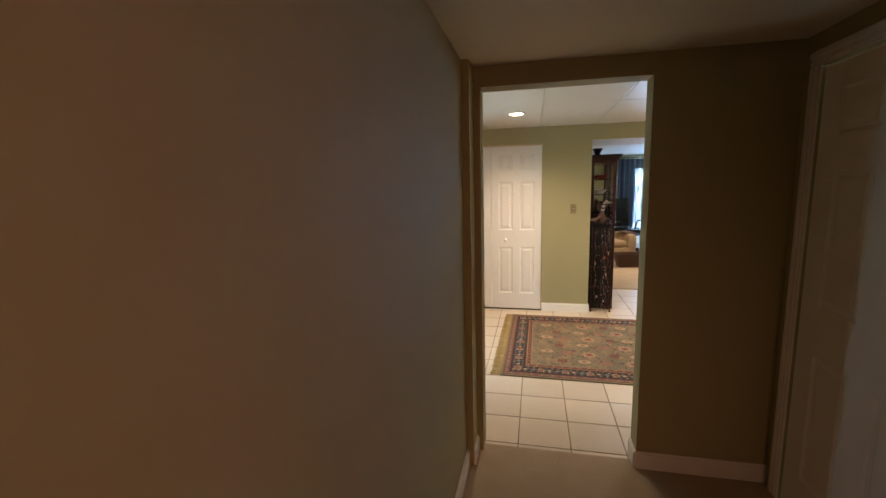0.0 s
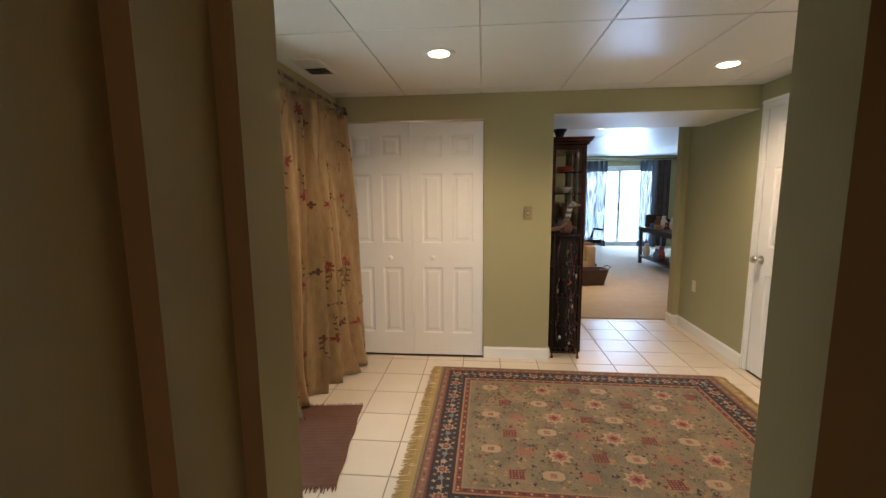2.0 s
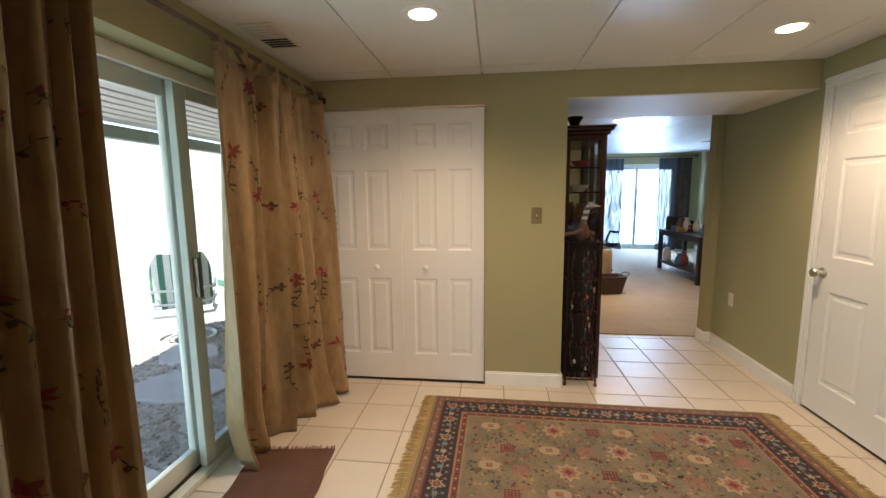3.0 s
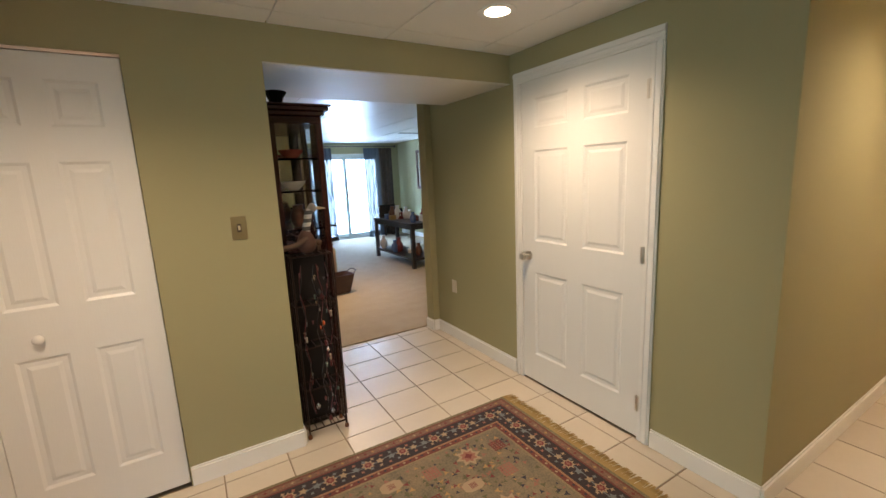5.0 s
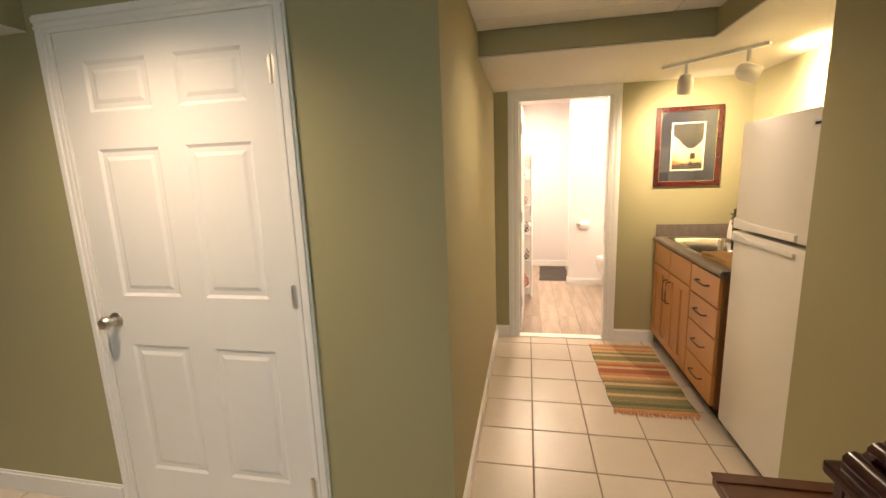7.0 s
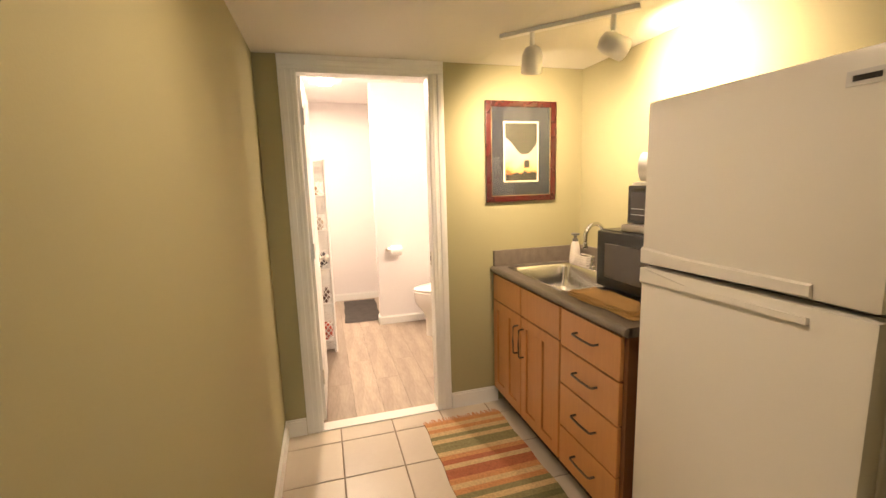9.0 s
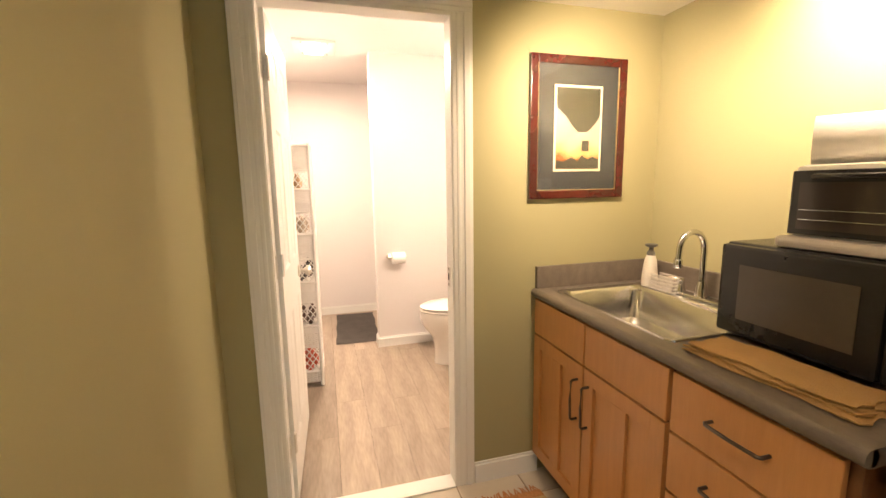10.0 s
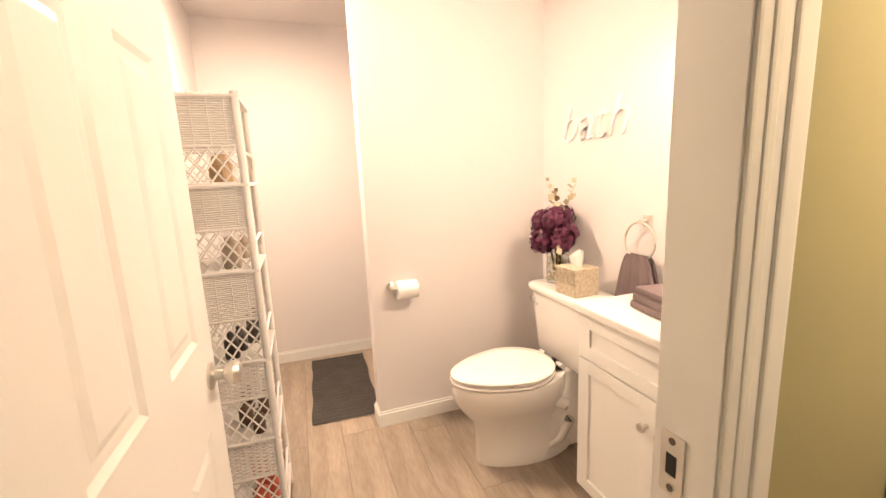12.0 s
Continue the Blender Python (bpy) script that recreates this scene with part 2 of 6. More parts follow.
# dropped soffits
setting("soffit_living", B(0.704, XE, YN, 6.02, 2.066, 2.4), [M["wall"]], "olive dropped soffit over the wide opening", "soffit")
setting("soffit_living_underside", B(0.706, XE - 0.002, YN + 0.003, 6.018, 2.059, 2.0645), M["gyp"], "cream soffit underside", "soffit")
setting("soffit_kitchen", B(3.40, XH, 2.34, YH1, 2.118, 2.4), M["wall"], "green dropped soffit face", "soffit")
setting("soffit_kitchen_underside", B(3.403, XH, 2.343, YH1, 2.108, 2.115), M["gyp"], "cream soffit underside", "soffit")
setting("soffit_alcove", B(2.47, XH, 1.64, 2.3395, 2.118, 2.4), M["wall"], "green dropped soffit over the alcove", "soffit")
setting("soffit_alcove_underside", B(2.47, XH, 1.64, 2.3425, 2.108, 2.115), M["gyp"], "cream soffit underside", "soffit")
# unseen slab added over the rooms to block sun and sky
setting("roof", B(-1.7, 7.6, -2.8, 13.2, 2.62, 2.7), M["dark"], "unseen roof slab that shuts sun and sky out of the rooms", "roof")
# floors
setting("ground", B(-300, 300, -300, 300, -0.35, -0.12), mat("pale_gravel", (0.5, 0.48, 0.45), 0.9, second=(0.28, 0.26, 0.24), scale=22, grain=60, bump=0.9, depth=0.03), "pale gravel ground", "ground")
setting("floor_slab", B(-1.36, 7.5, -2.7, 13.0, -0.118, -0.012), M["grout"], "concrete slab", "floor")
setting("carpet_entry", B(-0.30, 1.25, -2.6, 2.30, -0.010, 0.006), M["carpet"], "beige carpet", "carpet")
setting("carpet_living", B(-1.6, 5.1, 6.40, 12.95, -0.010, 0.008), M["carpet"], "beige carpet", "carpet")


def base(name, axis, p, a0, a1, out, h=0.09):
    """Baseboard on a wall face at p, with an eased top edge."""
    bm = bmesh.new()
    q = p + out * 0.014
    lo, hi = min(p, q), max(p, q)
    t = p + out * 0.007
    lo2, hi2 = min(p, t), max(p, t)
    if axis == "x":
        box(bm, lo, hi, a0, a1, 0, h, 0.002)
        box(bm, lo2, hi2, a0, a1, h, h + 0.012, 0.002)
    else:
        box(bm, a0, a1, lo, hi, 0, h, 0.002)
        box(bm, a0, a1, lo2, hi2, h, h + 0.012, 0.002)
    return setting(name, bm, M["white"], "white painted baseboard", "baseboard")


base("baseboard_north", "y", YN, 0.15, 0.704, -1)
base("baseboard_closet_side", "x", 0.704, YN, 6.37, 1)
base("baseboard_east", "x", XE, 5.13, 6.255, -1)
base("baseboard_east_short", "x", XE, YH1, 4.065, -1)
base("baseboard_jog", "y", 6.255, 2.195, XE, -1)
base("baseboard_jog_side", "x", 2.195, 6.255, 6.38, -1)
base("baseboard_passage", "y", YH1, XE, XH, -1)
base("baseboard_passage_end", "x", XH, 2.24, 2.556, -1)
base("baseboard_passage_corner", "x", XH, 3.445, YH1, -1)
base("baseboard_south", "y", YS, 0.62, 2.47, 1)
base("baseboard_entry_west", "x", -0.30, -2.6, 2.09, 1)
base("baseboard_entry_strip", "y", 2.235, 0.62, 1.25, -1)
base("baseboard_entry_pilaster", "x", -0.262, 2.09, 2.235, 1)
base("baseboard_jamb", "x", 0.62, 2.235, YS, -1)
base("baseboard_bath_back", "x", 7.40, 1.73, 3.62, -1, 0.075)
base("baseboard_bath_partition", "x", 6.30, 1.73, 2.765, -1, 0.075)
base("baseboard_bath_partition_end", "y", 2.765, 6.286, 6.42, 1, 0.075)
base("baseboard_bath_left", "y", 3.62, 4.64, 7.4, -1, 0.075)
base("baseboard_bath_right", "y", 1.73, 5.47, 6.3, 1, 0.075)
base("baseboard_living_east", "x", 5.1, 6.38, 12.95, -1)
base("baseboard_living_north", "y", 12.95, -1.6, 2.7, -1)


def casing(name, axis, p, a0, a1, top, out, w=0.068, depth=0.018):
    """Moulded white casing round an opening a0..a1, with its lining left to the jamb."""
    root = thing(name, "white moulded door casing", "door frame", kind="structure")
    o = out
    for s0, s1, z0, z1 in ((a0 - w, a0, 0, top), (a1, a1 + w, 0, top), (a0 - w, a1 + w, top, top + w)):
        bm = bmesh.new()
        steps = ((0.0, 1.0, depth * 0.6), (0.12, 0.45, depth), (0.62, 0.8, depth * 0.85))
        for f0, f1, dd in steps:
            lo, hi = min(p, p + o * dd), max(p, p + o * dd)
            if z1 - z0 > 0.5:
                b0, b1 = (s0 + f0 * (s1 - s0), s0 + f1 * (s1 - s0)) if s0 < a0 else (s1 - f1 * (s1 - s0), s1 - f0 * (s1 - s0))
                c0, c1 = z0, z1
            else:
                b0, b1, c0, c1 = s0, s1, z1 - f1 * (z1 - z0), z1 - f0 * (z1 - z0)
            if axis == "x":
                box(bm, lo, hi, b0, b1, c0, c1, 0.004)
            else:
                box(bm, b0, b1, lo, hi, c0, c1, 0.004)
        part("casing_board", bm, M["white"], root)
    return root


def jamb(name, axis, p0, p1, a0, a1, top, t=0.018):
    bm = bmesh.new()
    for s0, s1, z0, z1 in ((a0, a0 + t, 0, top), (a1 - t, a1, 0, top), (a0, a1, top - t, top)):
        if axis == "x":
            box(bm, p0, p1, s0, s1, z0, z1, 0.001)
        else:
            box(bm, s0, s1, p0, p1, z0, z1, 0.001)
    return setting(name, bm, M["white"], "white painted door jamb", "door jamb")


casing("door_frame_1", "x", XE, 4.142, 5.05, 2.045, -1)
jamb("door_jamb_1", "x", XE - 0.002, XE + 0.12, 4.125, 5.07, 2.045)
casing("door_frame_2", "x", XH, 2.645, 3.355, 2.035, -1, 0.088, 0.013)
jamb("door_jamb_2", "x", XH - 0.002, XH + 0.086, 2.63, 3.37, 2.04)
casing("door_frame_3", "x", 1.25, 1.31, 2.11, 2.045, -1)
# plaster reveals of the entry opening
setting("reveal_entry", B(-0.236, -0.226, 2.236, 2.364, 0.0, 2.083), M["wall"], "olive painted reveal", "reveal")


def panel_door(name, w, h, t, cols, label, hinge_x=0.0):
    """A six-panel leaf in x 0..w, y -t/2..t/2, z 0..h, with recessed fields on both sides."""
    root = thing(name, label, "door")
    stile = 0.115 if w > 0.65 else 0.085
    pw = (w - stile * (cols + 1)) / cols
    cells = []
    for c in range(cols):
        x0 = stile + c * (pw + stile)
        for z0, z1 in ((0.2, 0.795), (1.01, 1.605), (1.745, h - 0.1)):
            cells.append((x0, x0 + pw, z0 * h / 2.03, z1 * h / 2.03 if z1 < 1.65 else z1))
    bm = bmesh.new()
    gx = sorted({0.0, w, *(c[0] for c in cells), *(c[1] for c in cells)})
    gz = sorted({0.0, h, *(c[2] for c in cells), *(c[3] for c in cells)})
    for sgn in (-1, 1):
        y = sgn * t / 2
        for a, b in zip(gx, gx[1:]):
            for c, d in zip(gz, gz[1:]):
                if any(abs(a - q[0]) < 1e-6 and abs(c - q[2]) < 1e-6 for q in cells):
                    rings = []
                    for off, dep in ((0, 0), (0.012, 0.007), (0.03, 0.007), (0.045, 0.002)):
                        yy = y - sgn * dep
                        rings.append([bm.verts.new(p) for p in ((a + off, yy, c + off), (b - off, yy, c + off), (b - off, yy, d - off), (a + off, yy, d - off))])
                    for r0, r1 in zip(rings, rings[1:]):
                        for k in range(4):
                            bm.faces.new((r0[k], r0[(k + 1) % 4], r1[(k + 1) % 4], r1[k]))
                    bm.faces.new(rings[-1])
                else:
                    bm.faces.new([bm.verts.new(p) for p in ((a, y, c), (b, y, c), (b, y, d), (a, y, d))])
    for a, b, c, d in ((0, 0, 0, h), (w, w, 0, h)):
        bm.faces.new([bm.verts.new(p) for p in ((a, -t / 2, c), (a, t / 2, c), (a, t / 2, d), (a, -t / 2, d))])
    for z in (0, h):
        bm.faces.new([bm.verts.new(p) for p in ((0, -t / 2, z), (w, -t / 2, z), (w, t / 2, z), (0, t / 2, z))])
    bmesh.ops.remove_doubles(bm, verts=bm.verts, dist=1e-5)
    part("leaf", bm, M["door"], root)
    return root


def door_knob(root, x, z, t, sides=(1, -1), material="nickel"):
    for s in sides:
        bm = bmesh.new()
        lathe(bm, [(0.032, 0), (0.032, 0.006), (0.014, 0.012), (0.012, 0.03), (0.026, 0.042), (0.029, 0.055), (0.022, 0.068), (0.004, 0.07)], n=20)
        bmesh.ops.transform(bm, matrix=Matrix.Translation((x, s * t / 2, z)) @ pose(0, 0, 0, -90 * s, 0, 0), verts=bm.verts)
        part("knob", bm, M[material], root, "satin nickel door knob", 40)


def hinges(root, x, y, heights, turn=0):
    for z in heights:
        bm = bmesh.new()
        rod(bm, (x, y, z - 0.045), (x, y, z + 0.045), 0.006)
        box(bm, x - 0.012, x + 0.012, y - 0.003, y + 0.003, z - 0.044, z + 0.044)
        part("hinge", bm, M["nickel"], root, "satin nickel hinge", 40)


d = panel_door("door_1", 0.905, 2.02, 0.036, 2, "closed white six-panel door with a nickel knob")
door_knob(d, 0.06, 0.90, 0.036, (-1,))
hinges(d, 0.903, -0.024, (0.2, 1.02, 1.83))
d.matrix_world = pose(XE + 0.016, 5.048, 0.014, 0, 0, -90)

# ---- ceiling lights ----
def can_light(name, x, y, z, watts, colour=WARM):
    root = thing(name, "round white recessed ceiling light, lit", "ceiling light", (x, y, z), group="recessed lights")
    bm = bmesh.new()
    lathe(bm, [(0.062, 0.004), (0.062, -0.002), (0.085, -0.005), (0.095, -0.002), (0.095, 0.001)], n=32)
    part("trim_ring", bm, M["white"], root, smooth=40)
    bm = bmesh.new()
    lathe(bm, [(0.06, -0.0035), (0.05, -0.007), (0.01, -0.009)], n=28)
    part("bulb", bm, glow("bulb_glow", colour, 10), root, "glowing bulb face", 60)
    lamp(name + "_lamp", "SPOT", (x, y, z - 0.02), (x, y, 0), watts, colour, 0.08, 150, 0.95)


can_light("recessed_light", -0.12, 4.15, CEIL, 62)
can_light("recessed_light", 1.69, 4.58, CEIL, 57)
can_light("recessed_light", 2.95, 3.05, CEIL, 33)
can_light("recessed_light", 1.80, 7.9, 2.33, 100)
day = lamp("living_daylight", "AREA", (3.68, 13.14, 1.06), (3.68, 0, 1.06), 135, (0.42, 0.64, 1.0), 1.7)
day.data.shape, day.data.size_y = "RECTANGLE", 1.9
# unseen spot added behind the path's start to warm the west entry wall
lamp("entry_fill_spot", "SPOT", (0.95, -1.5, 1.7), (-0.3, 0.2, 0.8), 22, (1.0, 0.45, 0.27), 0.1, 95, 1.0)
patio_light = lamp("patio_daylight", "AREA", (-1.5, 3.46, 1.0), (1.5, 3.4, 1.0), 4.9, (0.52, 0.87, 0.96), 0.56)
patio_light.data.shape, patio_light.data.size_y = "RECTANGLE", 1.8

# ---- tiled room ----
for i, x in enumerate((-1.076, -0.467)):
    leaf = panel_door("bifold_door", 0.606, 2.012, 0.03, 2, "closed white panelled bifold closet door")
    tagged(leaf, group="bifold closet doors")
    bm = lathe(bmesh.new(), [(0.008, 0), (0.008, 0.012), (0.019, 0.02), (0.02, 0.03), (0.012, 0.037), (0.002, 0.038)], n=18)
    bmesh.ops.transform(bm, matrix=Matrix.Translation((0.418 if i == 0 else 0.177, -0.015, 0.875)) @ pose(0, 0, 0, 90), verts=bm.verts)
    part("knob", bm, M["white"], leaf, "round white knob", 50)
    leaf.matrix_world = pose(x, YN + 0.025, 0.014, 0, 0, 0.25 if i else -0.25)
setting("closet_track", B(-1.08, 0.144, YN + 0.008, YN + 0.045, 2.029, 2.042), mat("track_metal", (0.6, 0.45, 0.35), 0.3, 0.8, bump=0), "slim metal bifold track", "door track")

# sliding patio door
FR = mat("cream_door_frame", (0.62, 0.66, 0.62), 0.4, second=(0.58, 0.62, 0.58), bump=0.04)


def slider(name, label, w, h, turn_m, split, curtain_side=1):
    """A two-leaf sliding glass door in x 0..w, z 0..h, looking along +y to the outside."""
    root = thing(name, label, "sliding door")
    bm = bmesh.new()
    for a in ((0, 0.045, 0, 0.13, 0, h), (w - 0.045, w, 0, 0.13, 0, h), (0.045, w - 0.045, 0, 0.13, h - 0.05, h), (0.045, w - 0.045, 0, 0.13, 0, 0.03)):
        box(bm, *a, bevel=0.003)
    part("outer_frame", bm, FR, root)
    part("sill_track", B(0.045, w - 0.045, 0.055, 0.065, 0.03, 0.042), M["dark"], root, "dark sill track")
    for a, b, y in ((0.045, split + 0.035, 0.075), (split - 0.035, w - 0.045, 0.02)):
        bm = bmesh.new()
        for q in ((a, a + 0.075, y, y + 0.04, 0.034, h - 0.05), (b - 0.075, b, y, y + 0.04, 0.034, h - 0.05), (a + 0.075, b - 0.075, y, y + 0.04, h - 0.13, h - 0.05), (a + 0.075, b - 0.075, y, y + 0.04, 0.034, 0.13)):
            box(bm, *q, bevel=0.004)
        leaf = part("leaf_frame", bm, FR, root)
        g = part("pane", B(a + 0.074, b - 0.074, y + 0.016, y + 0.022, 0.129, h - 0.129), M["pane"], leaf, "clear glass pane")
        g.visible_shadow = False
    bm = B(split - 0.012, split + 0.012, -0.01, 0.019, 0.93, 1.13, bevel=0.004)
    part("handle", bm, M["bronze"], root, "dark latch handle")
    root.matrix_world = turn_m
    return root


slider("sliding_door", "white framed sliding glass patio door", 1.85, 2.02, pose(-1.245, 3.10, 0.0, 0, 0, 90), 0.93)
setting("sill_slider", B(-1.36, -1.255, 3.10, 4.95, -0.019, 0.0), M["white"], "pale door sill", "sill")
setting("reveal_header", B(-1.245, -1.102, 3.10, 4.95, 2.022, 2.03), M["white"], "white painted reveal", "reveal")
setting("slider_trim", B(-1.262, -1.24, 3.10, 4.95, 1.955, 2.02, 0.003), M["white"], "white stepped head trim", "trim")


def drape(name, label, y0, y1, x, z0, z1, folds, depth, material, flowers, seed, group, lean=0.0, tabs=True, thin=False, spread=0.0, axis="y", thing_cat="curtain", skew=(0.0, 0.0)):
    rnd = random.Random(seed)
    root = thing(name, label, thing_cat, group=group)
    ph = [rnd.uniform(0, 6.28) for _ in range(6)]

    def surf(u, v, off=0.0):
        a = folds * 6.2832 * u
        k = 0.65 + 0.35 * (1 - v)
        d = depth * k * ((1 + 0.35 * math.sin(0.37 * a + ph[5])) * math.sin(a + 0.9 * math.sin(2.1 * v + ph[0]) + 0.5 * math.sin(1.3 * u * 6.28 + ph[3])) + 0.35 * math.sin(2.3 * a + ph[1] + 1.5 * v) + 0.25 * math.sin(0.5 * a + ph[2] + 3 * v))
        side = y0 + (y1 - y0) * u + 0.25 * depth * math.cos(a) + lean * (1 - v) + spread * (u - 0.5) * (1 - v) ** 2
        flare = 0.05 * (max(0.0, 0.14 - v) / 0.14) ** 1.5 * (0.4 + math.sin(9 * u + ph[3])) + (skew[0] + (skew[1] - skew[0]) * u) * (1 - v) ** 1.2
        z = z0 + (z1 - z0) * v + (0.012 * math.sin(9 * u + ph[4]) if v < 0.02 else 0)
        return Vector((x + d + flare + off, side, z)) if axis == "y" else Vector((side, x - d - flare - off, z))

    nu, nv = max(40, int(folds * 14)), 44
    bm = bmesh.new()
    grid = [[bm.verts.new(surf(i / nu, j / nv)) for i in range(nu + 1)] for j in range(nv + 1)]
    for j in range(nv):
        for i in range(nu):
            bm.faces.new((grid[j][i], grid[j][i + 1], grid[j + 1][i + 1], grid[j + 1][i]))
    cloth = part("cloth", bm, material, root, "", 60)
    if not thin:
        sol = cloth.modifiers.new("thick", "SOLIDIFY")
        sol.thickness = 0.0025
    if tabs:
        n = int(folds) + 2
        for k in range(n):
            u = (k + 0.5) / n
            p = surf(u, 1.0)
            bm = bmesh.new()
            pts = [Vector((p.x, p.y, p.z - 0.03)), Vector((x - 0.022, p.y, p.z + 0.05)), Vector((x - 0.015, p.y, p.z + 0.075)), Vector((x + 0.015, p.y, p.z + 0.075)), Vector((x + 0.022, p.y, p.z + 0.05)), Vector((p.x + 0.004, p.y, p.z - 0.03))]
            for a, b in zip(pts, pts[1:]):
                q = [bm.verts.new(t) for t in (a + Vector((0, -0.02, 0)), a + Vector((0, 0.02, 0)), b + Vector((0, 0.02, 0)), b + Vector((0, -0.02, 0)))]
                bm.faces.new(q)
            part("tab", bm, material, root, "", 60)
    if flowers:
        # embroidered sprays: petals, leaves and stems laid on the cloth
        bm = bmesh.new()
        wide = (y1 - y0) * 1.9

        def dab(u, v, length, width, ang, mi):
            c, s = math.cos(ang), math.sin(ang)
            pts = []
            for l, w in ((0, 0), (0.35, 0.5), (0.7, 0.42), (1, 0), (0.7, -0.42), (0.35, -0.5)):
                px, pz = length * l * c - width * w * s, length * l * s + width * w * c
                uu, vv = min(0.99, max(0.01, u + px / wide)), min(0.985, max(0.015, v + pz / (z1 - z0)))
                e = 0.004
                nrm = (surf(uu + e, vv) - surf(uu - e, vv)).cross(surf(uu, vv + e) - surf(uu, vv - e)).normalized()
                nrm = nrm if nrm.x > 0 else -nrm
                pts.append(bm.verts.new(surf(uu, vv) + nrm * 0.005))
            f = bm.faces.new(pts)
            f.material_index = mi

        rows = 8
        for r in range(rows):
            for k in range(flowers):
                u = (k + (0.25 if r % 2 else 0.7) + rnd.uniform(-0.12, 0.12)) / flowers
                v = (r + 0.5 + rnd.uniform(-0.2, 0.2)) / rows
                if not 0.02 < u < 0.98:
                    continue
                big = (r + k) % 2 == 0
                for p in range(7 if big else 4):
                    dab(u, v, rnd.uniform(0.035, 0.052) if big else 0.028, 0.016, 6.28 * p / (7 if big else 4) + rnd.uniform(-0.3, 0.3), rnd.choice((0, 0, 2)) if big else rnd.choice((0, 1)))
                ang = rnd.uniform(0.6, 2.6) * rnd.choice((-1, 1))
                du, dv = u, v
                for s in range(9):
                    dab(du, dv, 0.024, 0.005, ang, 1)
                    if s % 2:
                        dab(du, dv, rnd.uniform(0.022, 0.034), 0.012, ang + rnd.choice((-1, 1)) * 0.9, 1)
                    du += 0.022 * math.cos(ang) / wide
                    dv += 0.022 * math.sin(ang) / (z1 - z0)
                    ang += rnd.uniform(-0.35, 0.35)
        tagged(part("embroidery", bm, [M["thread_red"], M["thread_green"], M["thread_pink"]], cloth, "red and green embroidered flower sprays"), kind="stuff")
    return root


RODX = -1.0
drape("curtain", "golden satin tab-top curtain with embroidered flowers", 3.89, 4.98, RODX, 0.012, 2.055, 5.5, 0.066, M["gold"], 6, 4, "patio curtains", lean=0.06, spread=-0.1, skew=(-0.16, 0.1))
drape("curtain", "bunched golden satin tab-top curtain beside the patio door", 2.98, 3.33, RODX, 0.012, 2.055, 4.2, 0.055, M["gold"], 3, 9, "patio curtains", lean=-0.16, skew=(0.1, 0.1))
rodt = thing("curtain_rod", "thin dark metal curtain rod with ball finials", "curtain rod")
part("pole", rod(bmesh.new(), (RODX, 2.95, 2.12), (RODX, 5.05, 2.12), 0.012), M["bronze"], rodt, "", 40)
for y in (2.94, 5.06):
    part("finial", lathe(bmesh.new(), [(0.006, -0.025), (0.02, -0.012), (0.024, 0), (0.02, 0.014), (0.004, 0.025)], (RODX, y, 2.12), 14), M["bronze"], rodt, "", 60)
for y in (3.02, 5.02):
    part("bracket", rod(bmesh.new(), (XW, y, 2.12), (RODX, y, 2.12), 0.007), M["bronze"], rodt, "", 40)

# rugs
def math_node(n, l, op, a, b=None):
    q = n.new("ShaderNodeMath")
    q.operation = op
    for i, s in enumerate((a, b)):
        if s is None:
            continue
        if isinstance(s, (int, float)):
            q.inputs[i].default_value = s
        else:
            l.new(s, q.inputs[i])
    return q.outputs[0]


